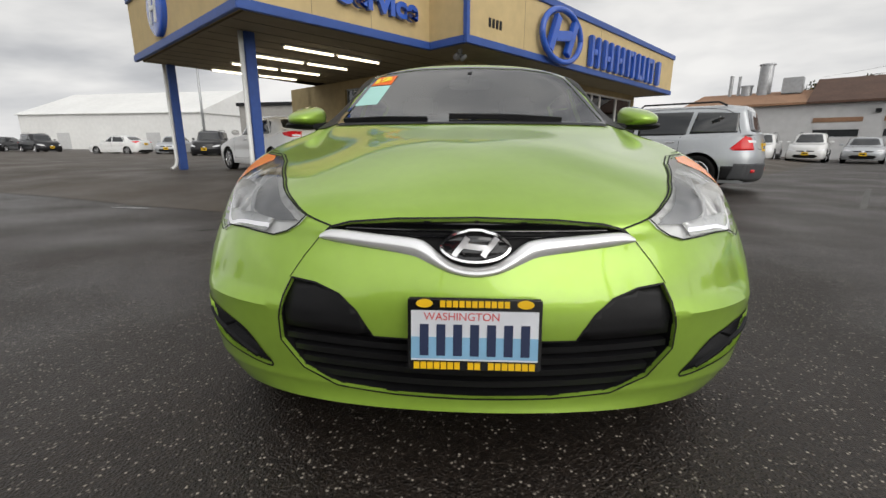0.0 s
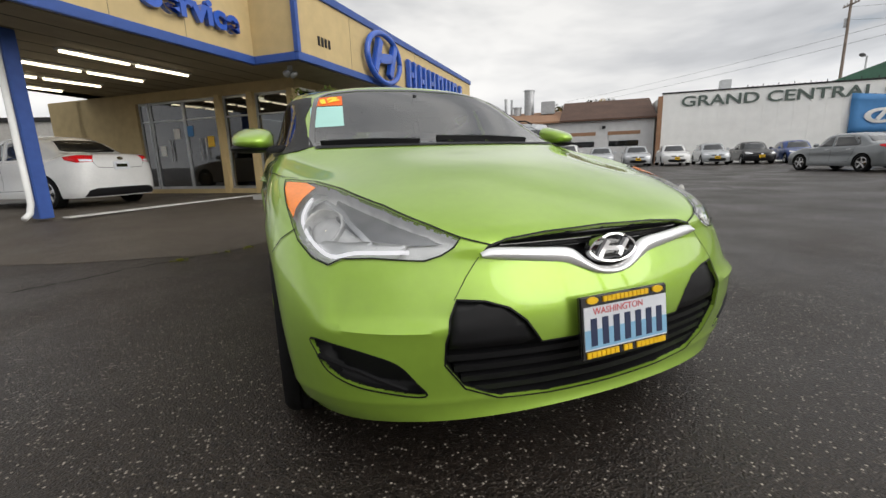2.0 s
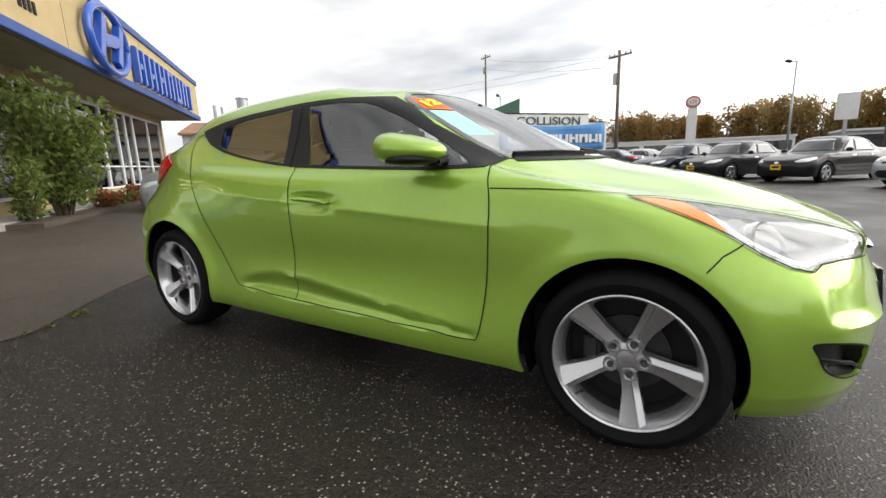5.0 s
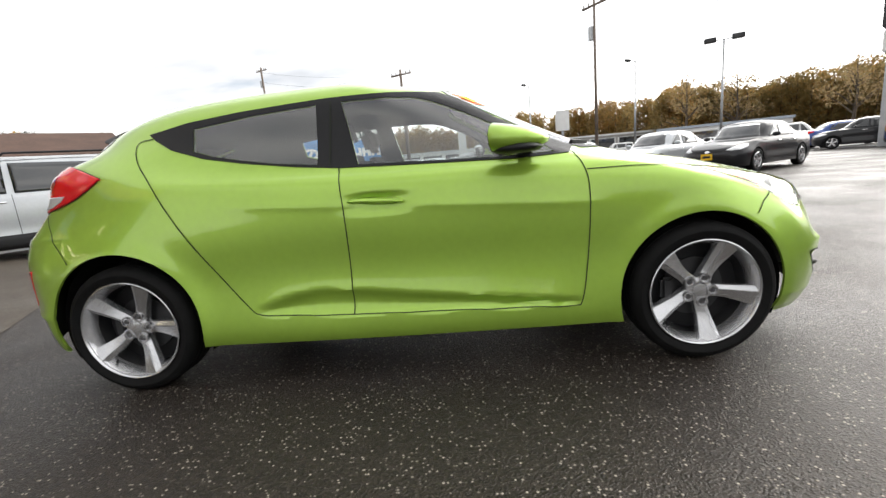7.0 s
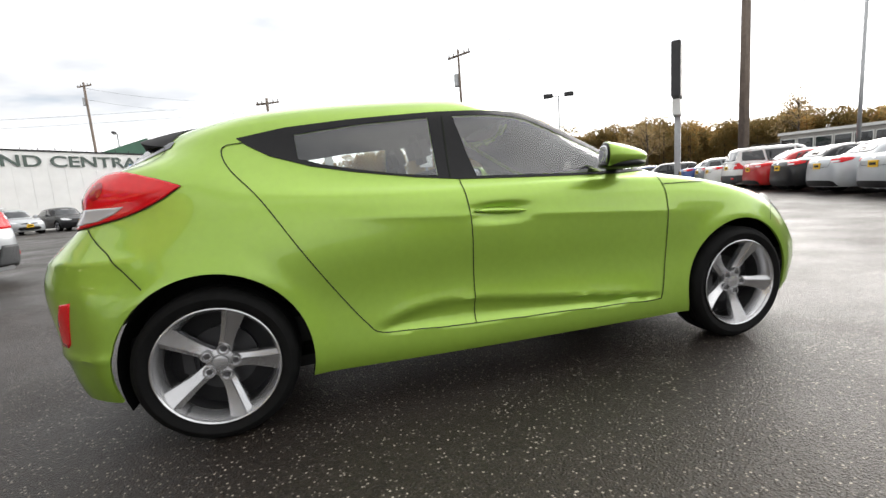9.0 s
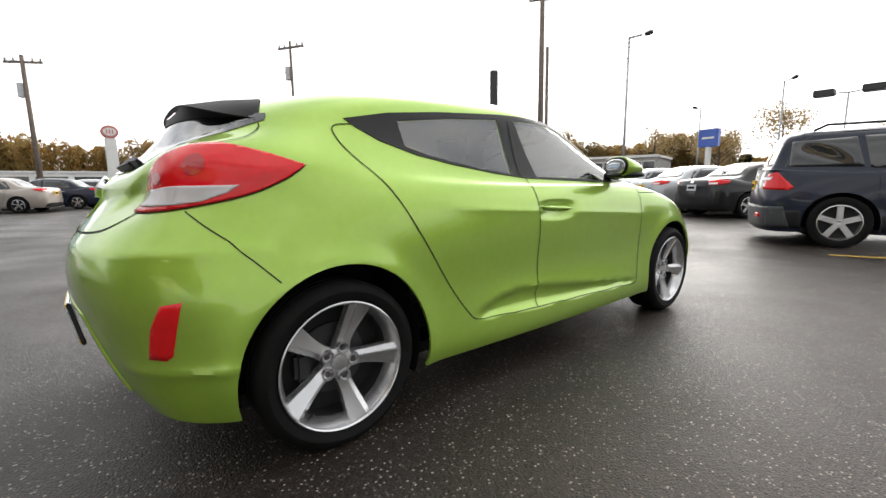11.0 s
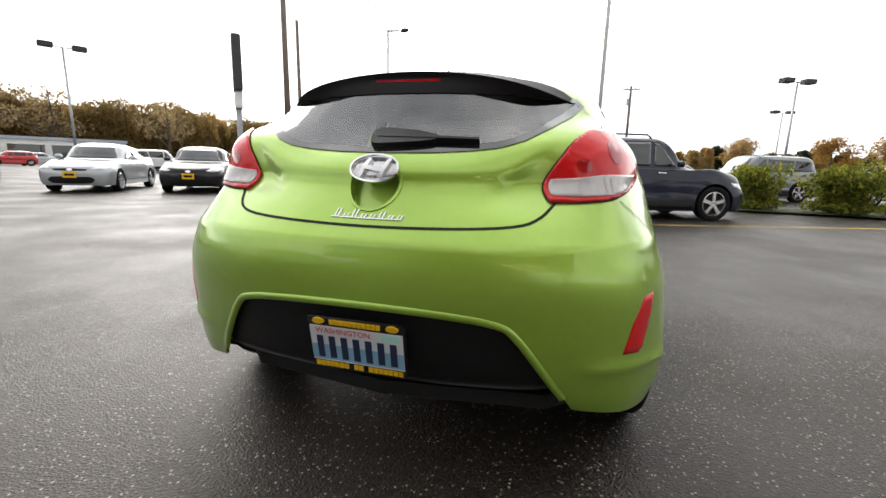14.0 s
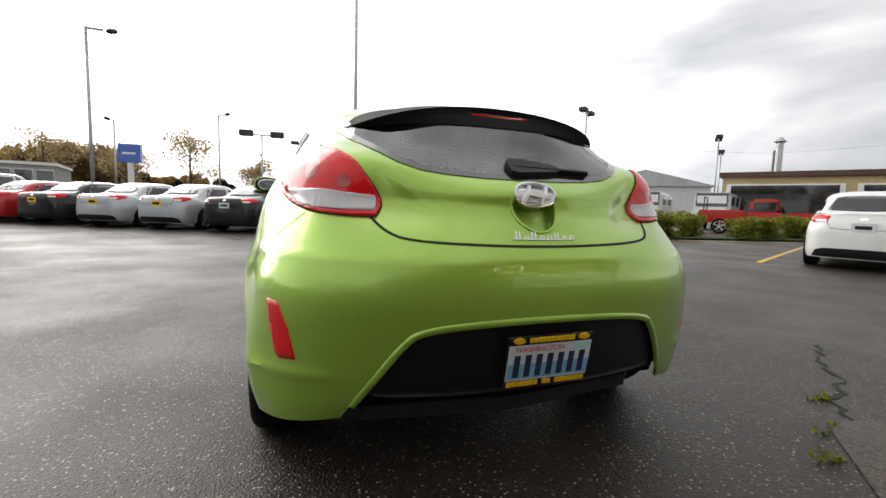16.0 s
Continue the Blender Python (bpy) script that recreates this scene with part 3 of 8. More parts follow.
def strip(tree, pts, fr, width=0.006, lift=0.0015, step=0.02, tall=0.0):
    """A thin band laid along a line on a skin; tall makes it a raised moulding."""
    line = []
    for p, q in zip(pts, pts[1:]):
        n = max(1, int(math.dist(p, q) / step))
        line += [(p[0] + (q[0] - p[0]) * i / n, p[1] + (q[1] - p[1]) * i / n) for i in range(n)]
    line.append(pts[-1])
    P = [drop_on(tree, fr, a, b) for a, b in line]
    P = [p for p in P if p[0] is not None]
    bm = bmesh.new()
    rows = []
    for i, (p, n) in enumerate(P):
        t = (P[min(i + 1, len(P) - 1)][0] - P[max(i - 1, 0)][0]).normalized()
        s = t.cross(n).normalized() * width / 2
        if tall:
            rows.append([bm.verts.new(x) for x in (p - s - n * 0.004, p - s * 0.7 + n * tall, p + s * 0.7 + n * tall, p + s - n * 0.004)])
        else:
            rows.append([bm.verts.new(x) for x in (p - s + n * lift, p + s + n * lift)])
    for r0, r1 in zip(rows, rows[1:]):
        for k in range(len(r0) - 1):
            bm.faces.new((r0[k], r0[k + 1], r1[k + 1], r1[k]))
    bmesh.ops.recalc_face_normals(bm, faces=bm.faces[:])
    total = Vector()
    for f in bm.faces:
        total += f.normal * f.calc_area()
    if total.dot(fr.w) > 0:
        bmesh.ops.reverse_faces(bm, faces=bm.faces[:])
    return bm


def band(tree, top, bot, fr, lift, crown, m=6, back=.012, n=4):
    """A smooth crowned moulding between two lines seen along a frame."""
    bm = bmesh.new()
    rows = []
    for p, q in zip(smoothed(top, n), smoothed(bot, n)):
        line = []
        for k in range(m + 1):
            f = k / m
            hit, _ = drop_on(tree, fr, p[0] + (q[0] - p[0]) * f, p[1] + (q[1] - p[1]) * f)
            if hit is None:
                break
            line.append(hit - fr.w * (lift + crown * math.sin(math.pi * f)))
        if len(line) == m + 1:
            rows.append([bm.verts.new(v) for v in [line[0] + fr.w * back] + line + [line[-1] + fr.w * back]])
    for r0, r1 in zip(rows, rows[1:]):
        for k in range(len(r0) - 1):
            bm.faces.new((r0[k], r0[k + 1], r1[k + 1], r1[k]))
    bmesh.ops.recalc_face_normals(bm, faces=bm.faces[:])
    total = Vector()
    for f in bm.faces:
        total += f.normal * f.calc_area()
    if total.dot(fr.w) > 0:
        bmesh.ops.reverse_faces(bm, faces=bm.faces[:])
    return bm


def smoothed(P, n=4):
    """An open smooth line through points."""
    P = [np.array(p, float) for p in P]
    P = [2 * P[0] - P[1]] + P + [2 * P[-1] - P[-2]]
    out = []
    for i in range(len(P) - 3):
        p0, p1, p2, p3 = P[i:i + 4]
        for j in range(n):
            t = j / n
            out.append(tuple(0.5 * (2 * p1 + (p2 - p0) * t + (2 * p0 - 5 * p1 + 4 * p2 - p3) * t * t + (3 * p1 - p0 - 3 * p2 + p3) * t ** 3)))
    out.append(tuple(P[-2]))
    return out


# ---- ground ----
def build_ground():
    bm = bmesh.new()
    bmesh.ops.create_grid(bm, x_segments=8, y_segments=8, size=900)
    tagged(part("ground", bm, M["asphalt"]), "dark wet asphalt of the car lot, coarse stone chips", "ground", kind="structure")


build_ground()


# ---- the green hatchback ----
def hero_grid():
    L = []
    # bottom edge
    L.append(((0, .36, .635, .825, .88, .90, .905, .905, .89, .85, .64, .31, 0),
              (-2.015, -1.98, -1.868, -1.625, -1.265, -.85, .2, .95, 1.385, 1.79, 1.96, 2.02, 2.03),
              (.212, .208, .195, .178, .20, .20, .20, .21, .21, .22, .25, .28, .28)))
    L.append(((0, .37, .675, .864, .90, .915, .92, .92, .92, .87, .645, .33, 0),
              (-2.015, -1.98, -1.876, -1.64, -1.265, -.83, .2, .95, 1.385, 1.80, 1.995, 2.08, 2.10),
              (.285, .285, .28, .285, .31, .30, .29, .30, .31, .32, .34, .36, .36)))
    L.append(((0, .37, .68, .872, .915, .90, .895, .905, .925, .875, .665, .34, 0),
              (-2.04, -2.005, -1.893, -1.65, -1.265, -.82, .2, .95, 1.385, 1.80, 2.02, 2.115, 2.13),
              (.48, .48, .48, .49, .50, .50, .50, .50, .50, .52, .53, .54, .54)))
    L.append(((0, .36, .63, .845, .91, .905, .905, .91, .92, .85, .65, .33, 0),
              (-1.99, -1.955, -1.84, -1.58, -1.265, -.81, .2, .95, 1.385, 1.79, 2.015, 2.11, 2.12),
              (.65, .65, .66, .68, .68, .68, .68, .69, .70, .71, .73, .74, .74)))
    L.append(((0, .33, .575, .775, .88, .89, .90, .895, .872, .742, .59, .31, 0),
              (-1.93, -1.89, -1.765, -1.49, -1.24, -.80, .2, .95, 1.385, 1.775, 1.895, 1.98, 2.015),
              (.735, .74, .76, .80, .83, .85, .85, .86, .88, .89, .89, .89, .89)))
    L.append(((0, .31, .50, .65, .78, .85, .86, .86, .832, .730, .58, .29, 0),
              (-1.50, -1.46, -1.38, -1.25, -1.10, -.77, .2, .95, 1.385, 1.73, 1.865, 1.955, 1.995),
              (.885, .88, .87, .87, .89, .925, .94, .96, .98, .97, .96, .96, .96)))
    L.append(((0, .33, .55, .68, .75, .81, .82, .81, .782, .695, .56, .28, 0),
              (-1.01, -.975, -.87, -.79, -.72, -.55, .2, .95, 1.385, 1.675, 1.84, 1.895, 1.92),
              (.985, .985, .985, .98, .975, .98, .985, 1.02, 1.065, 1.085, 1.06, 1.03, 1.03)))
    L.append(((0, .31, .53, .65, .69, .73, .745, .725, .69, .625, .485, .26, 0),
              (-.57, -.545, -.47, -.40, -.33, -.15, .25, .92, 1.33, 1.56, 1.72, 1.78, 1.80),
              (1.18, 1.175, 1.17, 1.165, 1.165, 1.17, 1.18, 1.19, 1.19, 1.16, 1.14, 1.14, 1.14)))
    L.append(((0, .29, .49, .60, .625, .635, .635, .615, .58, .51, .40, .23, 0),
              (-.20, -.19, -.15, -.06, .02, .15, .35, .88, 1.25, 1.48, 1.60, 1.66, 1.68),
              (1.35, 1.345, 1.33, 1.32, 1.325, 1.345, 1.362, 1.352, 1.318, 1.272, 1.26, 1.272, 1.278)))
    L.append(((0, .14, .23, .27, .29, .30, .30, .29, .28, .25, .2, .12, 0),
              (-.08, -.06, -.02, .05, .10, .2, .40, .85, 1.15, 1.35, 1.45, 1.5, 1.52),
              (1.385, 1.385, 1.385, 1.39, 1.395, 1.407, 1.413, 1.401, 1.374, 1.342, 1.328, 1.316, 1.315)))
    L.append(((0,) * 13,
              (0, .01, .03, .07, .12, .22, .42, .82, 1.08, 1.25, 1.33, 1.38, 1.4),
              (1.398, 1.40, 1.402, 1.405, 1.408, 1.415, 1.42, 1.405, 1.375, 1.35, 1.34, 1.335, 1.335)))
    return skin(L, 18, 14, exact=0.95)


FRONT_AXLE, REAR_AXLE, HUB_Z, ARCH = -1.265, 1.385, 0.312, 0.370
ARCHES = ((-1.255, .357, .360), (1.379, .368, .375))


def step_in(a, b, v):
    t = max(0.0, min(1.0, (v - a) / (b - a)))
    return t * t * (3 - 2 * t)


def along(pts, v):
    return float(np.interp(v, [p[0] for p in pts], [p[1] for p in pts]))


def sculpt(G):
    """Press the creases of the flanks and the swell of the wheel arches into the skin."""
    hollow = [(-.72, .325), (-.482, .346), (.031, .401), (.293, .434), (.438, .440), (.592, .421), (.72, .365)]
    sill = [(-.72, .297), (0, .315), (.55, .334), (.72, .348)]
    for row in G:
        for p in row:
            x, y, z = p
            if y < -1.45:
                # a cheek pressed in above the fog lamp, ending in a shelf and an upright crease under the headlamp
                crease = along([(.48, .805), (.56, .785), (.64, .755)], z)
                cheek = step_in(0, .04, crease - x) * step_in(.36, .80, x) * step_in(.480, .515, z) * (1 - step_in(.53, .655, z))
                p[0] -= .004 * cheek
                p[1] += .012 * cheek
                ridge = .010 * step_in(.36, .56, x) * (1 - step_in(.76, .85, x)) * math.exp(-abs(z - .478) / .022) + .005 * math.exp(-abs(z - .265) / .016)
                p[0] += .55 * ridge * step_in(.2, .6, x)
                p[1] -= .85 * ridge
            # shallow valleys of the hatch beside the tail lamps
            if y > 1.5 and .28 < x < .60 and .82 < z < 1.12:
                edge = along([(.85, .32), (.90, .345), (.96, .40), (1.02, .46), (1.08, .53)], z)
                p[1] -= .015 * step_in(edge - .01, edge + .06, x) * (1 - step_in(.50, .59, x)) * step_in(.83, .91, z) * (1 - step_in(.98, 1.10, z))
            # squarer rear bumper corners
            if y > 1.5 and .25 < z < .75:
                c = .009 * math.exp(-((x - .885) / .055) ** 2 - ((y - 1.775) / .07) ** 2) * step_in(.25, .35, z) * (1 - step_in(.62, .75, z))
                p[0] += .6 * c
                p[1] += .8 * c
            if y > 1.6:
                ridge = .010 * math.exp(-abs(z - .758) / .02) + .012 * step_in(.60, .72, x) * math.exp(-abs(z - .40) / .02)
                p[0] += .6 * ridge * step_in(.4, .7, x)
                p[1] += .8 * ridge
            if x > 0.75:
                p[0] -= .030 * math.exp(-(((y - .14) / .112) ** 4 + ((z - .82) / .038) ** 4))
                if -0.9 < y < 1.0:
                    zc = .817 + (y - .258) * .066
                    p[0] += .007 * math.exp(-abs(z - zc) / .022) * step_in(-.9, -.7, y) * (1 - step_in(.6, 1.0, y))
                if -.74 < y < .74:
                    a, b = along(sill, y), along(hollow, y)
                    fade = step_in(-.74, -.6, y) * (1 - step_in(.62, .74, y))
                    if a < z < b:
                        p[0] -= .022 * fade * math.sin(math.pi * ((z - a) / (b - a)) ** 0.75) ** 0.8
                    elif z >= b:
                        p[0] += .007 * fade * math.exp(-(z - b) / .05)
                for yc in (FRONT_AXLE, REAR_AXLE):
                    r = math.hypot(y - yc, z - HUB_Z)
                    if z > .2:
                        p[0] += (.014 if yc > 0 else .009) * math.exp(-((r - ARCH) / .055) ** 2)
    return G


def ring_pts(c, r, n=64, a0=0, a1=2 * math.pi):
    return [(c[0] + r * math.cos(a0 + (a1 - a0) * i / n), c[1] + r * math.sin(a0 + (a1 - a0) * i / n)) for i in range(n)]


def both(name, bm, material, parent, label="", smooth=True, angle=None):
    """A part and its mirror image on the other flank."""
    part(name, mirrored(bm), material, parent, label, smooth, angle)
    return part(name, bm, material, parent, label, smooth, angle)


def sym(half):
    """A closed outline from its half, middle first and last, mirrored in x."""
    return half + [(-x, z) for x, z in reversed(half) if abs(x) > 1e-6]


def bm_ellipsoid(c, r, n=24, power=1.0):
    bm = bmesh.new()
    bmesh.ops.create_uvsphere(bm, u_segments=n, v_segments=n // 2, radius=1)
    for v in bm.verts:
        v.co = Vector([c[i] + r[i] * math.copysign(abs(v.co[i]) ** power, v.co[i]) for i in range(3)])
    return bm


def bm_tyre(r=0.312, w=0.215, rim=0.232):
    h = w / 2
    prof = [(-h * .86, rim - .004), (-h * .98, rim + .012), (-h * 1.04, (r + rim) / 2), (-h * .96, r - .018), (-h * .8, r - .003)]
    for g in (-.55, -.2, .2, .55):
        prof += [(h * (g - .04), r), (h * (g - .03), r - .007), (h * (g + .03), r - .007), (h * (g + .04), r)]
    prof += [(h * .8, r - .003), (h * .96, r - .018), (h * 1.04, (r + rim) / 2), (h * .98, rim + .012), (h * .86, rim - .004)]
    return bm_lathe(prof, 72)


def bulge(bm, poly, fr, h, reach=.06):
    """Swell a sheet outwards away from its outline."""
    for v in bm.verts:
        a, b = fr.flat(v.co)
        if inside(poly, a, b):
            d = math.dist(nearest_on(poly, a, b), (a, b))
            v.co -= fr.w * h * step_in(0, reach, d)
    return bm


def alloy_wheel(parent, spokes=5, r=0.312, rim=0.240, turn=0.0):
    """A wheel facing -x, its middle at the origin: tyre, deep rim, ridged spokes, bosses, nuts, valve, disc and caliper."""
    w = new("wheel")
    w.parent = parent
    k = rim / 0.240
    part("tyre", bm_tyre(r, 0.215, rim), M["rubber"], w, "black tyre with tread grooves", True, 40)
    part("rim", bm_lathe([(-.100, .238 * k), (-.106, .240 * k), (-.108, .236 * k), (-.104, .231 * k), (-.094, .229 * k)], 72), M["alloy"], w, "silver alloy rim lip", True, 50)
    part("rim_barrel", bm_lathe([(-.094, .229 * k), (-.070, .216 * k), (-.035, .210 * k)], 72), M["alloy"], w, "silver rim barrel", True, 50)
    # deep end of the silver barrel: dark alloy paints in its shade
    part("rim_well", bm_lathe([(-.035, .210 * k), (.04, .206 * k), (.09, .212 * k), (.10, .232 * k)], 72), M["dark_alloy"], w, "inner rim with its shade put into the colour", True, 50)
    part("brake_disc", bm_lathe([(.012, .045), (.012, .135), (.024, .135), (.024, .045)], 48), M["dark_alloy"], w, "dull steel brake disc", True, 30)
    # added dark disc stands in for the shade behind the spokes
    part("shade_disc", bm_lathe([(.035, .0), (.035, .21 * k)], 32), M["trim_in"], w)
    rows_at = ((.030, .030, .030, -.052), (.056, .031, .030, -.054), (.085, .028, .028, -.058), (.12, .029, .031, -.066), (.16, .036, .036, -.077), (.20, .044, .041, -.090), (.231, .051, .046, -.100))
    for i in range(spokes):
        a = 2 * math.pi * i / spokes + turn
        bm = bmesh.new()
        rows = []
        for n, (rad, lo, hi, x) in enumerate(rows_at):
            crest = .18 * hi + .012 * (n / 6) ** 2
            deep = min(1.0, n / 2.0)
            rows.append([bm.verts.new((xx, yy, rad * k)) for xx, yy in ((x + .045, -lo), (x + .016 * deep + .003, -lo), (x + .012 * deep, -lo * .93), (x, crest - .004), (x - .0015, crest), (x + .005 * deep, crest + .003),
                                                                         (x + .007 * deep, crest + .007), (x + .014 * deep, hi * .95), (x + .018 * deep + .003, hi), (x + .045, hi))])
        for r0, r1 in zip(rows, rows[1:]):
            for j in range(len(r0)):
                bm.faces.new((r0[j], r0[(j + 1) % len(r0)], r1[(j + 1) % len(r0)], r1[j]))
        bmesh.ops.recalc_face_normals(bm, faces=bm.faces[:])
        ob = new("spoke", mesh_of("spoke", moved(bm, Matrix.Rotation(a, 4, "X")), M["alloy"], True, 28))
        ob.parent = w
        at = Matrix.Translation((0, -.057 * math.sin(a - .05), .057 * math.cos(a - .05)))
        boss = new("nut_boss", mesh_of("nut_boss", moved(bm_lathe([(-.040, .027), (-.058, .0255), (-.063, .0235), (-.063, .0185), (-.048, .0175), (-.048, .0)], 24), at), M["alloy"], True, 35))
        boss.parent = w
        nut = bm_lathe([(-.044, .0), (-.044, .0135), (-.058, .0130), (-.064, .009), (-.065, 0)], 6)
        nb = new("wheel_nut", mesh_of("wheel_nut", moved(nut, at), M["nut_steel"], True, 25))
        nb.parent = w
    part("hub_cap", bm_lathe([(-.03, .060), (-.050, .056), (-.055, .040), (-.056, .034), (-.053, .032), (-.060, .029), (-.062, .020), (-.0625, .0)], 40), M["alloy"], w, "", True, 30)
    part("valve", moved(bm_tube([(-.070, 0, .215), (-.082, 0, .190)], [.006, .005], 8), Matrix.Rotation(turn + math.pi + .30, 4, "X")), M["black_plastic"], w, "black tyre valve", True)
    part("caliper", bm_box(-.02, .03, .090, .150, -.055, .055, .014), M["dark_alloy"], w, "dull cast brake caliper", True, 40)
    return w


def hero_plate(car, front):
    """A registration plate in a dealer's black frame: bars stand for its characters."""
    pl = new("number_plate")
    pl.parent = car
    part("plate_frame", bm_box(-.158, .158, -.008, .008, -.088, .088, .004), M["gloss_black"], pl, "black plate frame with yellow marks")
    part("plate", bm_box(-.149, .149, -.0115, -.006, -.062, .058), M["plate_white"], pl, "white and pale blue plate")
    part("blue_fade", bm_box(-.149, .149, -.0118, -.0112, -.058, -.005), M["plate_blue"], pl)
    for s in (-1, 1):
        part("oval", moved(bm_lathe([(-.0125, 0), (-.0125, .012), (-.007, .0125)], 20, "y"), Matrix.Translation((s * .118, 0, .075)) @ Matrix.Diagonal((1.6, 1, .8, 1))), M["yellow"], pl)
    for i in range(7):
        x = -.118 + i * .0395
        part("bar", bm_box(x - .0105, x + .0105, -.0130, -.0116, -.050, .026), M["ink"], pl)
    for i in range(18):
        if i not in (7, 10):
            x = -.136 + i * .016
            part("bar", bm_box(x - .0066, x + .0066, -.0125, -.007, -.083, -.067), M["yellow"], pl)
    for i in range(11):
        x = -.075 + i * .015
        part("bar", bm_box(x - .006, x + .006, -.0125, -.007, .067, .082), M["yellow"], pl)
    cu = bpy.data.curves.new("state_name", "FONT")
    cu.body, cu.size, cu.extrude, cu.align_x = "WASHINGTON", .026, .0004, "CENTER"
    cu.materials.append(M["red_ink"])
    tx = new("state_name", cu)
    tx.parent = pl
    tx.matrix_basis = pose(-.03, -.0122, .036, 90, 0, 0)
    if front:
        pl.matrix_basis = pose(0, -2.062, .455, -7, 0, 0)
    else:
        part("month_tag", bm_box(.085, .14, -.0130, -.0116, .034, .056), M["sticker_mint"], pl, "green validation tag")
        pl.matrix_basis = pose(0, 2.128, .442, 11, 0, 180)
        tx.matrix_basis = pose(-.04, -.0122, .036, 90, 0, 0)
    return pl


def seat(parent, x, y, back=True):
    cu = join(bm_box(x - .25, x + .25, y - .25, y + .25, .42, .56, .04))
    part("seat_cushion", cu, M["cloth"], parent, "", True, 50)
    bk = moved(bm_box(-.24, .24, -.07, .07, 0, .56, .05), pose(x, y + .24, .50, -14, 0, 0))
    part("seat_back", bk, M["cloth"], parent, "", True, 50)
    part("headrest", moved(bm_box(-.13, .13, -.045, .045, .60, .76, .035), pose(x, y + .24, .50, -14, 0, 0)), M["cloth"], parent, "", True, 50)


def build_hero():
    car = thing("hatchback", "bright green compact hatchback with black rear spoiler, parked on wet asphalt", "car")
    G = sculpt(hero_grid())
    bm = bm_skin(G)
    bm.normal_update()
    tree = BVHTree.FromBMesh(bm)
    arches = [[(y + a * math.cos(t), HUB_Z + b * math.sin(t)) for t in (2 * math.pi * i / 64 for i in range(64))] for y, a, b in ARCHES]
    rear_pane = [(1.005, 1.222), (.72, 1.256), (.405, 1.276), (.40, 1.003), (.60, 1.026), (.766, 1.056), (.90, 1.085), (.998, 1.116)]
    front_pane = [(.285, 1.280), (.083, 1.283), (-.05, 1.272), (-.12, 1.252), (-.26, 1.192), (-.449, 1.098), (-.63, .998), (-.655, .974), (-.411, .970), (.215, .991)]
    screen = sym([(0, .995), (.35, .993), (.60, .990), (.672, 1.0), (.64, 1.10), (.595, 1.225), (.565, 1.285), (.50, 1.318), (.31, 1.340), (0, 1.347)])
    hatch_pane = sym([(0, 1.019), (.15, 1.022), (.27, 1.03), (.36, 1.042), (.43, 1.065), (.50, 1.108), (.555, 1.155), (.595, 1.205), (.585, 1.216), (.3, 1.235), (0, 1.242)])
    lamp = flat(FRONT_CORNER, [(-.826, -1.24, .856), (-.737, -1.325, .848), (-.667, -1.459, .826), (-.579, -1.686, .782), (-.495, -1.851, .736), (-.430, -1.905, .709), (-.455, -1.915, .688),
                               (-.492, -1.911, .668), (-.535, -1.900, .655), (-.653, -1.820, .660), (-.725, -1.76, .655), (-.757, -1.737, .637), (-.793, -1.683, .652), (-.822, -1.605, .692), (-.834, -1.52, .748), (-.836, -1.40, .802)])
    fog = flat(FRONT_CORNER, [(-.816, -1.739, .442), (-.753, -1.811, .438), (-.683, -1.870, .419), (-.621, -1.910, .390), (-.578, -1.925, .333), (-.553, -1.925, .288), (-.652, -1.874, .303), (-.727, -1.822, .322), (-.781, -1.776, .356), (-.804, -1.755, .402)])
    fog = rounded(fog, 4)
    grille = sym([(0, .426), (.157, .425), (.25, .425), (.293, .490), (.338, .528), (.401, .550), (.471, .557), (.495, .51), (.51, .449), (.512, .384), (.455, .304), (.36, .262), (.203, .252), (0, .250)])
    mouth = sym([(0, .592), (.05, .598), (.085, .614), (.12, .634), (.16, .648), (.25, .657), (.35, .667), (.388, .669), (.366, .688), (.314, .702), (.198, .712), (0, .717)])
    tail = flat(REAR_CORNER, smoothed([(-.512, 1.917, .876), (-.515, 1.895, .93), (-.535, 1.865, 1.0), (-.56, 1.83, 1.05), (-.60, 1.775, 1.083), (-.64, 1.72, 1.097), (-.69, 1.655, 1.093), (-.755, 1.545, 1.062), (-.797, 1.446, 1.027)], 3)
                + smoothed([(-.802, 1.509, .986), (-.79, 1.595, .946), (-.768, 1.686, .918), (-.733, 1.791, .897), (-.69, 1.85, .886), (-.60, 1.895, .878)], 3))
    tail_white = flat(REAR_CORNER, [(-.524, 1.908, .889), (-.530, 1.885, .944), (-.655, 1.83, .958), (-.765, 1.654, .96), (-.758, 1.694, .934), (-.739, 1.765, .908), (-.70, 1.83, .897), (-.62, 1.885, .890)])
    apron = [(.0, .569), (.25, .564), (.404, .545), (.462, .505), (.50, .46), (.535, .402), (.60, .31), (.66, .20), (-.66, .20), (-.60, .31), (-.535, .402), (-.50, .46), (-.462, .505), (-.404, .545), (-.25, .564)]
    reflect = flat(REAR_CORNER, [(-.840, 1.860, .622), (-.833, 1.876, .55), (-.820, 1.894, .458), (-.805, 1.907, .443), (-.760, 1.950, .446), (-.781, 1.940, .54), (-.805, 1.911, .613)])
    # openings
    for fr in (SIDE, SIDE.mirrored()):
        for a in arches:
            cut(bm, a, fr)
        cut(bm, rear_pane, fr)
        cut(bm, front_pane, fr)
    for pts, fr in ((lamp, FRONT_CORNER), (fog, FRONT_CORNER)):
        cut(bm, pts, fr, lambda c: c.x < 0)
        cut(bm, pts, fr.mirrored(), lambda c: c.x > 0)
    cut(bm, screen, FRONT, lambda c: c.z > .9 and c.y > -1.15)
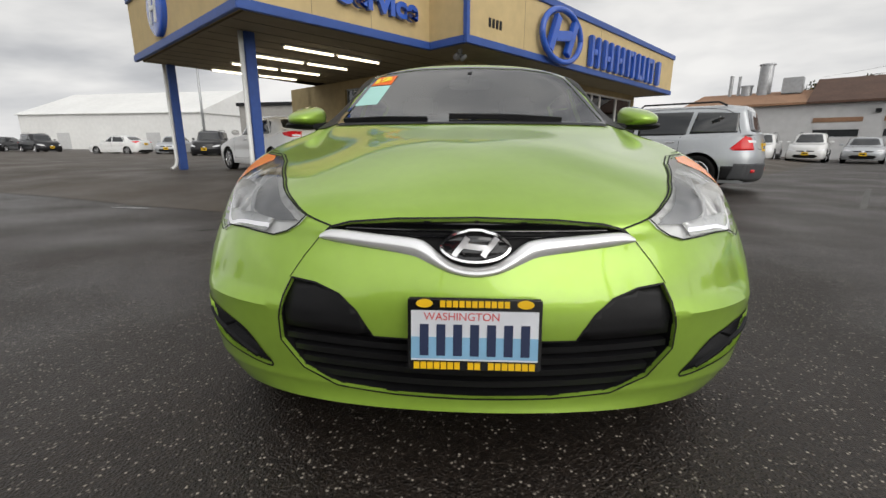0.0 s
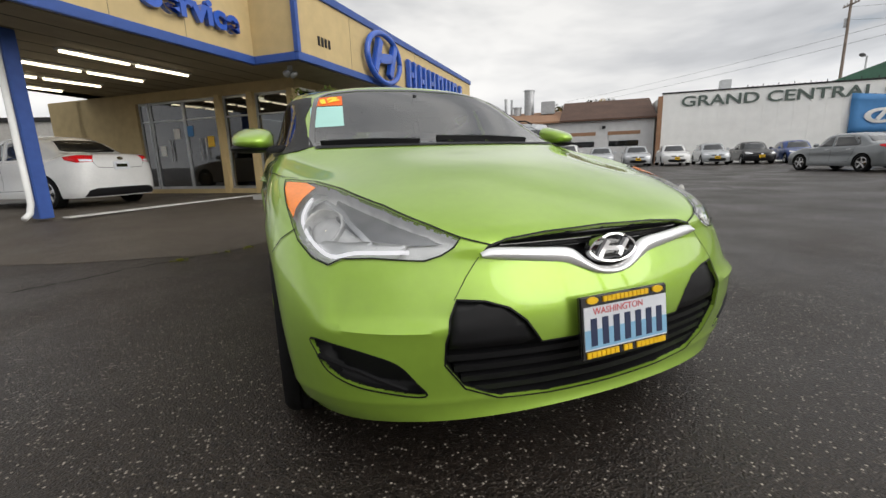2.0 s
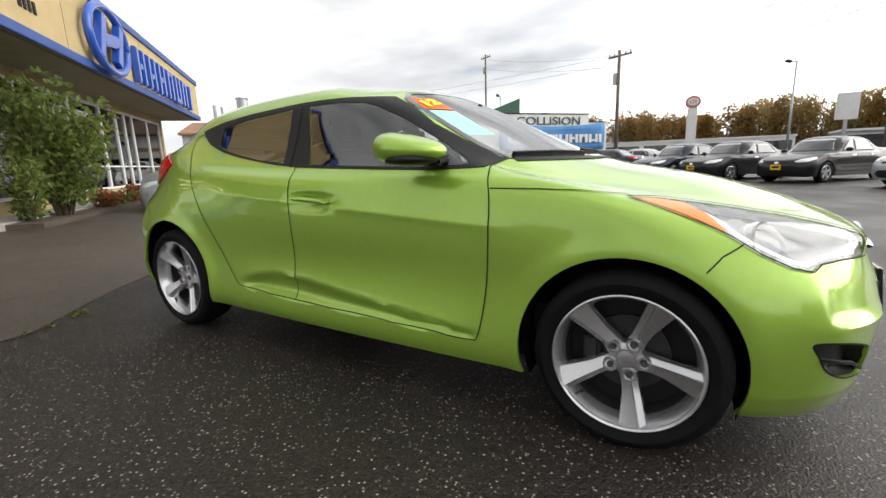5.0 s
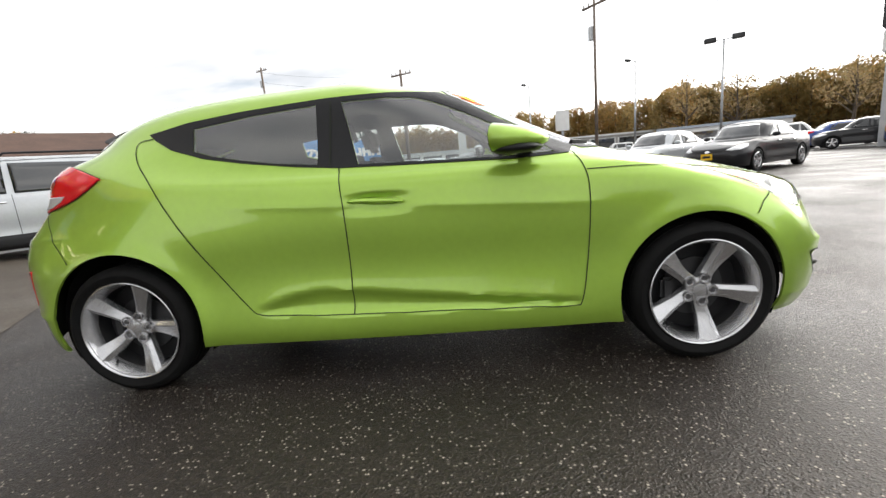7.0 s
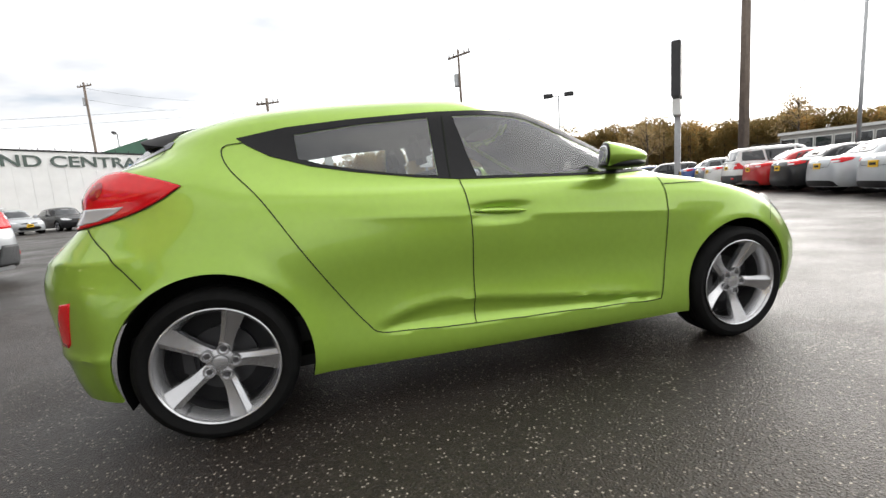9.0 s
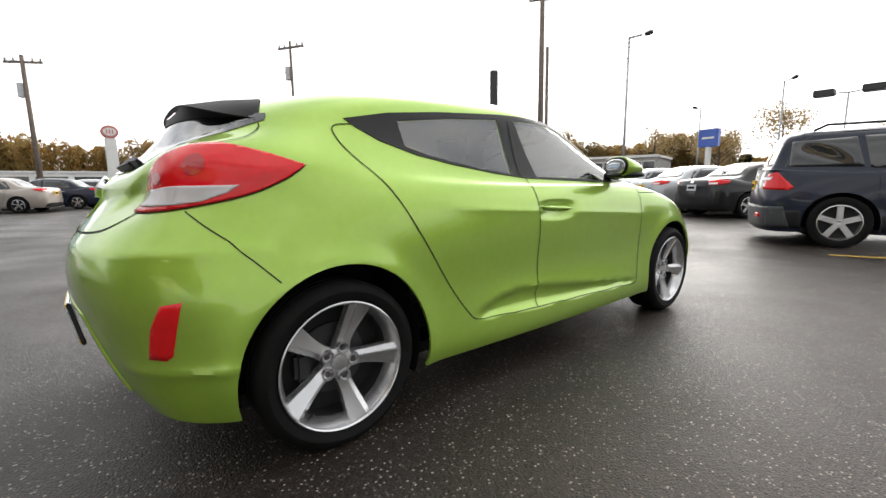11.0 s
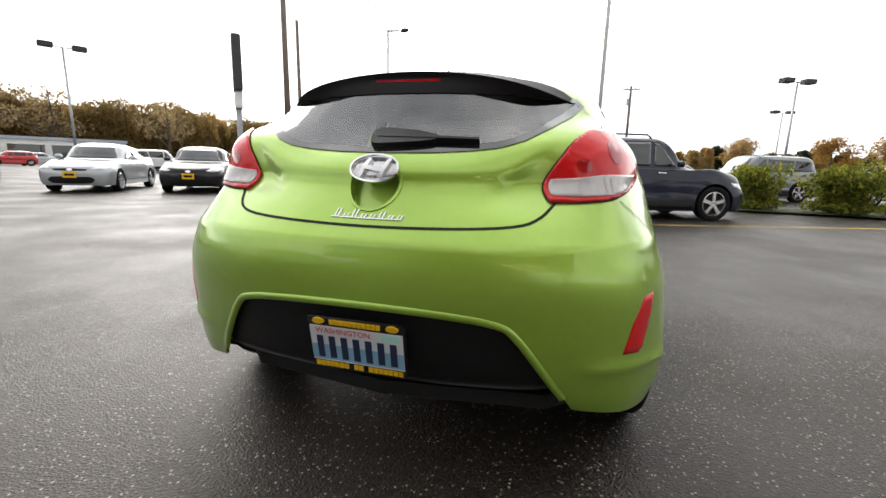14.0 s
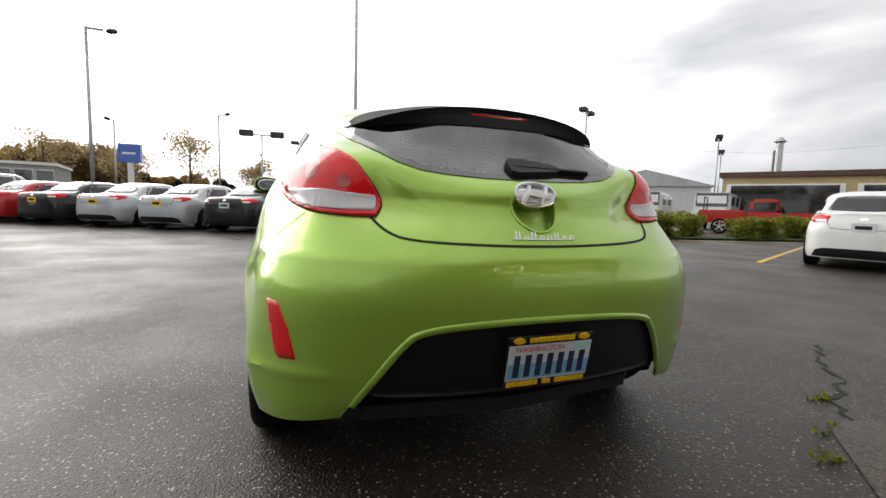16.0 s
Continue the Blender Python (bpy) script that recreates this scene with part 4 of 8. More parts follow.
    cut(bm, hatch_pane, REAR, lambda c: c.y > 0)
    cut(bm, grille, FRONT, lambda c: c.y < 0)
    cut(bm, mouth, FRONT, lambda c: c.y < 0)
    cut(bm, apron, REAR, lambda c: c.y > 0)
    grip = [(.084 * math.cos(t), .917 + .078 * math.sin(t)) for t in (2 * math.pi * i / 40 for i in range(40))]
    cut(bm, grip, REAR, lambda c: c.y > 0)
    body = part("body", bm, [M["green"], M["trim_in"]], car, "glossy bright green painted body", True)
    sol = body.modifiers.new("sheet", "SOLIDIFY")
    sol.thickness, sol.offset, sol.material_offset, sol.use_rim = 0.012, -1, 1, True
    body.modifiers.new("edges", "EDGE_SPLIT").split_angle = radians(38)
    # glazing
    black = [(1.24, 1.216), (1.042, 1.254), (.775, 1.280), (.509, 1.296), (.363, 1.303), (.243, 1.305), (.05, 1.305), (-.06, 1.300), (-.16, 1.297), (-.27, 1.245), (-.42, 1.15), (-.62, 1.05), (-.77, .992),
             (-.72, .962), (-.513, .956), (-.256, .962), (0, .970), (.297, .981), (.508, 1.003), (.766, 1.042), (.948, 1.078), (1.11, 1.131), (1.2, 1.183)]
    sur = lay(tree, black, SIDE, .0035, .02, .006)
    sur.normal_update()
    for p in (rear_pane, front_pane):
        cut(sur, p, SIDE)
    both("window_surround", sur, M["black_plastic"], car, "satin black pillar trim", True, 40)
    both("door_glass", lay(tree, front_pane, SIDE, .001, .04), M["glass"], car, "tinted window glass")
    both("rear_door_glass", lay(tree, rear_pane, SIDE, .001, .04), M["glass"], car, "tinted window glass")
    part("windscreen", lay(tree, screen, FRONT, .001, .05), M["screen_glass"], car, "tinted windscreen glass", True)
    part("hatch_glass", lay(tree, hatch_pane, REAR, .001, .05), M["glass"], car, "tinted hatch glass", True)
    for pts in ([(.335, 1.283), (.345, .992)],):
        both("pillar_gap", strip(tree, pts, SIDE, .006, .0065), M["seam"], car)
    for fr, half, nm in ((FRONT, screen, "windscreen_seal"), (REAR, hatch_pane, "hatch_seal")):
        part(nm, strip(tree, half + half[:1], fr, .030, .003), M["gloss_black"], car, "", True)
    # panel gaps
    door = smoothed([(1.215, 1.195), (1.285, 1.185), (1.298, 1.15), (1.262, 1.076), (1.149, .945), (1.007, .717), (.885, .530), (.785, .395), (.724, .348), (.547, .334), (.30, .322), (.036, .315), (-.48, .300), (-.69, .295), (-.735, .323), (-.766, .511), (-.778, .717), (-.777, .841), (-.758, .917), (-.735, .968)], 5)
    both("door_gap", strip(tree, door, SIDE, .0046, .0028), M["seam"], car)
    both("door_gap", strip(tree, smoothed([(.304, .984), (.285, .776), (.288, .519), (.294, .322)]), SIDE, .0046, .0028), M["seam"], car)
    both("fender_gap", strip(tree, [(-.775, .886), (-.945, .884), (-1.10, .878), (-1.24, .862)], SIDE, .0042, .0028), M["seam"], car)
    both("bumper_gap", strip(tree, flat(FRONT_CORNER, [(-.825, -1.561, .722), (-.868, -1.511, .688), (-.891, -1.464, .641)]), FRONT_CORNER, .0042, .0028), M["seam"], car)
    hood = flat(FRONT_CORNER, [(-.826, -1.24, .859), (-.737, -1.325, .851), (-.667, -1.459, .829), (-.579, -1.686, .785), (-.495, -1.851, .739), (-.43, -1.908, .710), (-.36, -1.94, .690)])
    both("hood_gap", strip(tree, hood, FRONT_CORNER, .0048, .003), M["seam"], car)
    both("bumper_gap", strip(tree, flat(REAR_CORNER, [(-.747, 1.830, .882), (-.80, 1.785, .835), (-.850, 1.730, .788), (-.885, 1.665, .725), (-.913, 1.590, .653)]), REAR_CORNER, .0042, .0028), M["seam"], car)
    part("hatch_gap", strip(tree, smoothed([(.548, .888), (.50, .836), (.43, .812), (.25, .801), (0, .796), (-.25, .801), (-.43, .812), (-.50, .836), (-.548, .888)]), REAR, .009, .0015), M["seam"], car)
    both("hatch_gap", strip(tree, flat(REAR_CORNER, smoothed([(-.585, 1.59, 1.215), (-.63, 1.55, 1.18), (-.645, 1.58, 1.13), (-.61, 1.66, 1.10), (-.57, 1.74, 1.075)])), REAR_CORNER, .0042, .0028), M["seam"], car)
    # headlamps
    L1 = lambda p: flat(FRONT_CORNER, p)
    L2 = lambda p: flat(REAR_CORNER, p)
    for s in (1, -1):
        hl = new("headlamp")
        hl.parent = car
        hl["label"] = "clear headlamp with a lit round lamp and chrome strip"
        q = lambda b: b if s > 0 else mirrored(b)
        part("housing", q(lay(tree, lamp, FRONT_CORNER, -.034, .02, -.030)), M["lamp_bowl"], hl, "", True)
        out = Vector((-.42, -.86, .18)).normalized()
        hit, nor = drop_on(tree, FRONT_CORNER, *FRONT_CORNER.flat((-.742, -1.60, .738)))
        c = hit - nor * .034
        bowl = bm_lathe([(.05, .012), (.045, .030), (.030, .048), (.012, .058), (0, .063), (-.004, .066)], 26, "z")
        rot = (-out).to_track_quat("Z", "Y").to_matrix().to_4x4()
        part("lamp", q(moved(bowl, Matrix.Translation(c) @ rot)), M["reflector"], hl, "round faceted reflector lamp", False)
        flush = Matrix.Translation(c) @ (-nor).to_track_quat("Z", "Y").to_matrix().to_4x4()
        part("lamp_ring", q(moved(bm_lathe([(.006, .070), (-.008, .069), (-.012, .065), (-.010, .060), (.002, .056)], 36, "z"), flush)), M["reflector"], hl, "bright ring round the lamp", True)
        part("bulb", q(moved(bm_ellipsoid((0, 0, .016), (.013, .013, .016)), flush)), M["bulb"], hl, "warm lit bulb", True)
        # strip along the bezel, its brightness helped by added emission
        part("glow_strip", q(strip(tree, L1(smoothed([(-.755, -1.45, .812), (-.805, -1.55, .748), (-.795, -1.655, .692), (-.757, -1.73, .662), (-.70, -1.78, .674), (-.62, -1.84, .677), (-.57, -1.872, .678)])), FRONT_CORNER, .011, -.008, .02)), M["glow_strip"], hl, "white headlamp strip with a weak added glow", True)
        part("outer_bezel", q(lay(tree, L1([(-.735, -1.395, .828), (-.80, -1.48, .772), (-.828, -1.56, .715), (-.815, -1.625, .680), (-.787, -1.60, .711), (-.783, -1.545, .757), (-.756, -1.48, .797), (-.70, -1.44, .822)]), FRONT_CORNER, -.012, .02, .012)), M["lamp_white"], hl, "bright white outer lamp bezel", True)
        part("lower_bezel", q(lay(tree, L1([(-.815, -1.63, .678), (-.79, -1.68, .655), (-.757, -1.733, .642), (-.725, -1.757, .660), (-.653, -1.815, .666), (-.60, -1.855, .664), (-.57, -1.86, .700), (-.66, -1.78, .708), (-.71, -1.735, .702), (-.765, -1.675, .704)]), FRONT_CORNER, -.016, .02, .010)), M["lamp_white"], hl, "bright lower lamp bezel", True)
        part("inner_bezel", q(lay(tree, L1([(-.672, -1.47, .818), (-.585, -1.69, .772), (-.50, -1.85, .728), (-.475, -1.89, .706), (-.60, -1.83, .694), (-.665, -1.72, .722), (-.70, -1.60, .768)]), FRONT_CORNER, -.026, .02)), M["lamp_grey"], hl, "smoky grey lamp bezel", True)
        part("chrome_strip", q(strip(tree, L1([(-.79, -1.52, .80), (-.73, -1.50, .81), (-.685, -1.60, .782), (-.66, -1.72, .73), (-.64, -1.80, .685)]), FRONT_CORNER, .016, -.016, .02)), M["satin_chrome"], hl, "chrome curve", True)
        part("side_marker", q(lay(tree, L1([(-.824, -1.255, .852), (-.76, -1.315, .847), (-.735, -1.39, .832), (-.80, -1.475, .775), (-.825, -1.52, .752), (-.834, -1.40, .798)]), FRONT_CORNER, .0025, .03)), M["orange_lens"], hl, "orange side marker", True)
        part("lens", q(lay(tree, lamp, FRONT_CORNER, .001, .03)), M["lens_glass"], hl, "", True)
        part("seal", q(strip(tree, lamp + lamp[:1], FRONT_CORNER, .0045, .006, .012)), M["seam"], hl)
        fg = new("fog_recess")
        fg.parent = car
        part("recess", q(lay(tree, fog, FRONT_CORNER, -.05, .03, -.041)), M["black_plastic"], fg, "black fog lamp recess", True)
        part("seal", q(strip(tree, fog + fog[:1], FRONT_CORNER, .0055, .0015, .012)), M["black_plastic"], fg)
        part("bezel", q(strip(tree, L1([(-.80, -1.757, .395), (-.70, -1.84, .365), (-.60, -1.91, .31)]), FRONT_CORNER, .012, -.02, .02, .004)), M["black_plastic"], fg)
        tl = new("tail_lamp")
        tl.parent = car
        tl["label"] = "red tail lamp with a clear reversing strip"
        part("red_lens", q(bulge(lay(tree, tail, REAR_CORNER, .010, .010, .018), tail, REAR_CORNER, .010)), M["red_lens"], tl, "", True)
        part("clear_strip", q(bulge(lay(tree, tail_white, REAR_CORNER, .0135, .010, .005), tail, REAR_CORNER, .010)), M["clear_tail"], tl, "clear ribbed reversing lens", True)
        # darker chambers behind the red lens and the ribs of the clear one
        for c, r in (((-.665, 1.745, 1.025), .034), ((-.60, 1.85, .985), .020)):
            a0, b0 = REAR_CORNER.flat(c)
            part("lamp_chamber", q(bulge(lay(tree, ring_pts((a0, b0), r, 20), REAR_CORNER, .0118, .02), tail, REAR_CORNER, .010)), M["red_deep"], tl, "darker red round lamp chamber", True)
        for k in range(7):
            f = k / 8
            part("lens_rib", q(bulge(strip(tree, L2([(-.545 - .17 * f, 1.90 - .11 * f, .897), (-.552 - .165 * f, 1.885 - .10 * f, .948)]), REAR_CORNER, .0035, .0155), tail, REAR_CORNER, .010)), M["clear_tail"], tl)
        part("seal", q(strip(tree, tail + tail[:1], REAR_CORNER, .009, .003)), M["seam"], tl)
        part("reflector", q(lay(tree, reflect, REAR_CORNER, .002, .02, .006)), M["red_lens"], car, "red bumper reflector", True)
    # nose
    part("grille_seal", strip(tree, grille + grille[:1], FRONT, .005, .0015, .012), M["black_plastic"], car)
    part("mouth_seal", strip(tree, mouth + mouth[:1], FRONT, .006, .0015, .012), M["black_plastic"], car)
    part("grille_back", lay(tree, grille, FRONT, -.055, .04, -.046), M["black_plastic"], car, "black lower grille", True, 40)
    for k, z in enumerate((.29, .325, .36, .395)):
        w = .44 + .02 * k
        b = strip(tree, [(-w, z), (-w * .5, z - .004), (0, z - .006), (w * .5, z - .004), (w, z)], FRONT, .018, 0, .03)
        for v in b.verts:
            v.co.y += .018
        sl = part("grille_slat", b, M["black_plastic"], car)
        m2 = sl.modifiers.new("thick", "SOLIDIFY")
        m2.thickness = .02
    both("grille_panel", lay(tree, [(-.475, .552), (-.401, .546), (-.340, .524), (-.297, .488), (-.262, .43), (-.30, .42), (-.50, .425), (-.497, .505)], FRONT, -.012, .03, .01), M["black_plastic"], car, "flat black grille corner panel", True)
    part("upper_grille", lay(tree, mouth, FRONT, -.035, .02, -.026), M["black_plastic"], car, "black upper grille slot", True, 40)
    wt = [(-.394, .670), (-.36, .682), (-.25, .675), (-.15, .667), (-.115, .654), (-.085, .630), (-.05, .609), (0, .601)]
    wb = [(-.394, .658), (-.35, .651), (-.25, .640), (-.16, .629), (-.12, .615), (-.085, .599), (-.05, .587), (0, .581)]
    turn_over = lambda l: l + [(-x, z) for x, z in l[-2::-1]]
    part("chrome_wing", band(tree, turn_over(wt), turn_over(wb), FRONT, .004, .010), M["satin_chrome"], car, "bright chrome grille wing", True, 60)
    both("bumper_gap", strip(tree, [(-.398, .66), (-.44, .61), (-.478, .556)], FRONT, .0022, .0012), M["seam"], car)
    for k, z in enumerate((.668, .684, .700)):
        part("grille_slat", band(tree, [(-.33, z + .004), (0, z + .005), (.33, z + .004)], [(-.33, z - .002), (0, z - .002), (.33, z - .002)], FRONT, -.022, .004, 3, .01, 12), M["gloss_black"], car)
    front_badge(car, tree, FRONT, (0, .651), .088, .041)
    # tail
    part("rear_apron", lay(tree, apron[:6] + [(.585, .335), (.50, .322), (.25, .312), (0, .308), (-.25, .312), (-.50, .322), (-.585, .335)] + apron[10:], REAR, -.020, .03, -.010), M["black_plastic"], car, "black plastic lower bumper", True)
    part("apron_lip", strip(tree, smoothed([(-.60, .30), (-.535, .402), (-.462, .505), (-.404, .545), (-.25, .564), (0, .569), (.25, .564), (.404, .545), (.462, .505), (.535, .402), (.60, .30)]), REAR, .026, .003, .02, .005), M["green"], car, "", True)
    part("hatch_handle", lay(tree, grip, REAR, -.035, .015, -.026), M["green"], car, "green hatch handle bowl below the emblem", True)
    part("handle_rim", strip(tree, grip + grip[:1], REAR, .012, 0, .02, .004), M["green"], car, "", True, 60)
    front_badge(car, tree, REAR, (0, .956), .082, .038, "alloy")
    part("script_bar", strip(tree, [(.112, .817), (.0, .816), (-.112, .817)], REAR, .004, 0, .02, .004), M["satin_chrome"], car, "chrome script badge")
    for i, h in enumerate((.024, .012, .024, .012, .012, .020, .012, .013)):
        x = .100 - i * .0285
        for dx in (0, -.011):
            part("script_bar", strip(tree, [(x + dx, .816), (x + dx - .006, .816 + h)], REAR, .0055, 0, .02, .004), M["satin_chrome"], car)
    # spoiler
    sp = bmesh.new()
    rows = []
    n = 30
    for i in range(n + 1):
        t = -1 + 2 * i / n
        x = .585 * t
        e = 1 - t * t
        under = drop_on(tree, REAR, x * .97, 1.222 - .012 * t * t)[0] + Vector((0, .004, 0))
        tip = under.lerp(Vector((x, 1.72, 1.298)), e ** 1.25)
        root = drop_on(tree, TOP, x * .97, 1.40 + .12 * t * t)[0] + Vector((0, 0, .004))
        mid = root.lerp(tip, .5)
        mid.z += .010 * e
        low = tip + Vector((0, -.008 * e, -.002 - .016 * e))
        rows.append([sp.verts.new(p) for p in (root, mid, tip + Vector((0, -.008, .002)), tip, low, low.lerp(under, .5) + Vector((0, 0, .006 * e)), under)])
    for r0, r1 in zip(rows, rows[1:]):
        for k in range(6):
            sp.faces.new((r0[k], r0[k + 1], r1[k + 1], r1[k]))
    bmesh.ops.recalc_face_normals(sp, faces=sp.faces[:])
    part("spoiler", sp, M["satin_black"], car, "satin black roof spoiler", True, 50)
    part("brake_light", bm_box(-.12, .12, 1.712, 1.722, 1.262, 1.272, .002), M["red_deep"], car, "dark red high brake light")
    wp = strip(tree, [(.03, 1.052), (-.12, 1.05), (-.295, 1.046)], REAR, .016, 0, .03, .022)
    part("rear_wiper", join(wp, lay(tree, rounded([(.045, 1.075), (.045, 1.03), (-.02, 1.028), (-.15, 1.04), (-.15, 1.062), (-.02, 1.078)], 3), REAR, .02, .03, .02)), M["black_plastic"], car, "black rear wiper", True, 40)
    part("antenna", bm_tube([(0, 1.12, 1.355), (0, 1.15, 1.40), (0, 1.17, 1.415)], [.018, .009, .004]), M["black_plastic"], car, "", True)
    # flanks
    ys = [.262, .235, .19, .14, .09, .045, .018]
    both("door_handle", band(tree, [(y, .828 + .066 * (y - .14) + .013 * e) for y, e in zip(ys, (0, .6, .95, 1, .95, .6, 0))], [(y, .826 + .066 * (y - .14) - .011 * e) for y, e in zip(ys, (0, .6, .95, 1, .95, .6, 0))], SIDE, .016, .014, 6, .012), M["green"], car, "green door handle", True, 60)
    both("handle_foot", band(tree, [(.262, .836), (.24, .842), (.215, .836)], [(.262, .828), (.24, .822), (.215, .824)], SIDE, .004, .016, 4), M["green"], car, "", True, 60)
    both("handle_foot", band(tree, [(.07, .826), (.045, .830), (.022, .822)], [(.07, .816), (.045, .810), (.022, .814)], SIDE, .004, .016, 4), M["green"], car, "", True, 60)
    for s in (-1, 1):
        mr = new("door_mirror")
        mr.parent = car
        at = pose(s * .925, -.400, 1.046, 0, 0, s * 23)
        cap = bm_ellipsoid((0, 0, 0), (.106, .20, .060), 32, .78)
        for v in cap.verts:
            if v.co.y > 0:
                v.co.y *= .03
            f = max(0.0, -v.co.y / .20)
            v.co.x += -s * .055 * f
            v.co.z = v.co.z * (1 - .35 * f) - .020 * f
            # a soft ridge runs forward along the outer face
            v.co.x += s * .006 * math.exp(-abs(v.co.z + .004) / .012) * (1 - f)
        part("mirror_cap", moved(cap, at), M["green"], mr, "green mirror cap", True)
        part("mirror_rim", moved(bm_ellipsoid((0, .004, 0), (.102, .010, .056), 24, .8), at), M["black_plastic"], mr, "black mirror rim", True)
        part("mirror_glass", moved(bm_ellipsoid((0, .011, 0), (.086, .006, .044), 24, .8), at), M["mirror"], mr, "", True)
        part("mirror_base", join(moved(bm_ellipsoid((-s * .012, -.075, -.048), (.092, .105, .022), 20, .8), at), moved(bm_box(-.075, .05, -.028, .036, -.018, .014, .010), pose(s * .80, -.53, .998, 0, s * 8, 0))), M["black_plastic"], mr, "black mirror foot", True, 50)
    # underside, wheel wells and wheels
    part("floor_pan", bm_prism(sym([(0, -1.85), (.55, -1.72), (.74, -1.62), (.74, 1.70), (.55, 1.88), (0, 1.95)]), .19, .24), M["trim_in"], car)
    for y, (ya, ra, rb) in zip((FRONT_AXLE, REAR_AXLE), ARCHES):
        for s in (-1, 1):
            arc = [(ya + (ra + .004) * math.cos(t), HUB_Z + (rb + .004) * math.sin(t)) for t in (-.40 + (math.pi + .8) * i / 34 for i in range(35))]
            wl = bmesh.new()
            rr = [[wl.verts.new((s * x, a, b)) for a, b in arc] for x in (.848, .60)]
            for i in range(len(arc) - 1):
                wl.faces.new((rr[0][i], rr[0][i + 1], rr[1][i + 1], rr[1][i]))
            wl.faces.new(rr[1])
            part("wheel_liner", wl, M["liner"], car)
            w = alloy_wheel(car, turn=.46 if y < 0 else .36)
            w.matrix_basis = Matrix.Translation((s * .803, y, .309)) @ (Matrix.Identity(4) if s < 0 else Matrix.Rotation(math.pi, 4, "Z"))
    # cabin
    for x in (-.36, .36):
        seat(car, x, -.02)
    part("rear_bench", join(bm_box(-.6, .6, .80, 1.2, .42, .58, .05), moved(bm_box(-.58, .58, -.06, .06, 0, .5, .05), pose(0, 1.18, .52, -22, 0, 0))), M["cloth"], car, "", True, 50)
    part("dashboard", join(bm_box(-.64, .64, -.90, -.55, .60, .88, .08), bm_box(-.56, .56, -.92, -.66, .86, .93, .03)), M["trim_in"], car, "", True, 50)
    part("steering_wheel", join(bm_tube([(.36 + .185 * math.cos(t), -.42 + .06 * math.sin(t), .86 + .175 * math.sin(t)) for t in (2 * math.pi * i / 28 for i in range(29))], .015, 8), bm_ellipsoid((.36, -.43, .86), (.07, .03, .06), 12), bm_box(.19, .53, -.44, -.42, .85, .875)), M["trim_in"], car, "", True)
    part("inner_mirror", join(bm_box(-.12, .12, -.30, -.27, 1.21, 1.27, .012), bm_tube([(0, -.29, 1.25), (0, -.33, 1.30)], .012, 8)), M["trim_in"], car)
    part("cabin_floor", bm_box(-.72, .72, -1.0, 1.75, .30, .42), M["trim_in"], car)
    part("parcel_shelf", bm_box(-.55, .55, 1.32, 1.75, .90, .93), M["trim_in"], car)
    # cowl, wipers, stickers
    part("cowl", strip(tree, [(-.66, .987), (-.35, .985), (0, .986), (.35, .985), (.66, .987)], FRONT, .035, .004), M["black_plastic"], car, "black cowl strip")
    for pts in ([(-.63, 1.004), (-.40, 1.006), (-.20, 1.0)], [(-.10, 1.016), (.18, 1.014), (.42, 1.002)]):
        part("wiper", strip(tree, pts, FRONT, .016, 0, .03, .018), M["black_plastic"], car, "black windscreen wiper")
    part("year_sticker", lay(tree, [(-.605, 1.228), (-.452, 1.226), (-.43, 1.292), (-.572, 1.288)], FRONT, .003, .04), M["sticker_orange"], car, "orange sticker with yellow year digits")
    cu = bpy.data.curves.new("year_digits", "FONT")
    cu.body, cu.size, cu.extrude, cu.align_x, cu.align_y = "12", .085, .0008, "CENTER", "CENTER"
    cu.offset = .006
    cu.materials.append(M["sticker_yellow"])
    tx = new("year_digits", cu)
    tx.parent = car
    pc, nc = drop_on(tree, FRONT, -.515, 1.258)
    zax = nc.normalized()
    xax = (Vector((1, 0, 0)) - zax * zax.x).normalized()
    yax = zax.cross(xax)
    tx.matrix_basis = Matrix.Translation(pc + nc * .006) @ Matrix((xax, yax, zax)).transposed().to_4x4() @ Matrix.Diagonal((1.35, 1, 1, 1))
    part("price_sheet", lay(tree, [(-.617, 1.222), (-.452, 1.222), (-.492, 1.098), (-.648, 1.094)], FRONT, .002, .04), M["sticker_mint"], car, "pale green price sheet behind the glass")
    hero_plate(car, True)
    hero_plate(car, False)
    return car


def front_badge(car, tree, fr, at, rx, rz, ground="gloss_black"):
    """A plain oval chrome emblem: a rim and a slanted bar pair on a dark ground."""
    bd = new("emblem")
    bd.parent = car
    ov = lambda k: [(at[0] + rx * k * math.cos(t), at[1] + rz * k * math.sin(t)) for t in (2 * math.pi * i / 32 for i in range(32))]
    part("ground", lay(tree, ov(.93), fr, .010, .03, .016), M[ground], bd, "", True)
    part("rim", strip(tree, ov(.93) + ov(.93)[:1], fr, rz * .20, 0, .012, .020), M["chrome"], bd, "chrome oval rim", True, 50)
    g = 1 if fr is FRONT else -1
    for a, b in (((-.58, -.60), (-.20, .60)), ((.20, -.60), (.58, .60)), ((-.38, .10), (.38, -.10))):
        part("stroke", strip(tree, [(at[0] + g * rx * a[0], at[1] + rz * a[1]), (at[0] + g * rx * b[0], at[1] + rz * b[1])], fr, rz * .46, 0, .012, .021), M["satin_chrome"], bd, "", True, 50)


hero = build_hero()


# ---- the dealership: plan axes run along its front (a) and back into it (b) ----
EA, EB, C0 = Vector((0.66, 0.7513, 0)), Vector((-0.7513, 0.66, 0)), Vector((0, 6.7, 0))
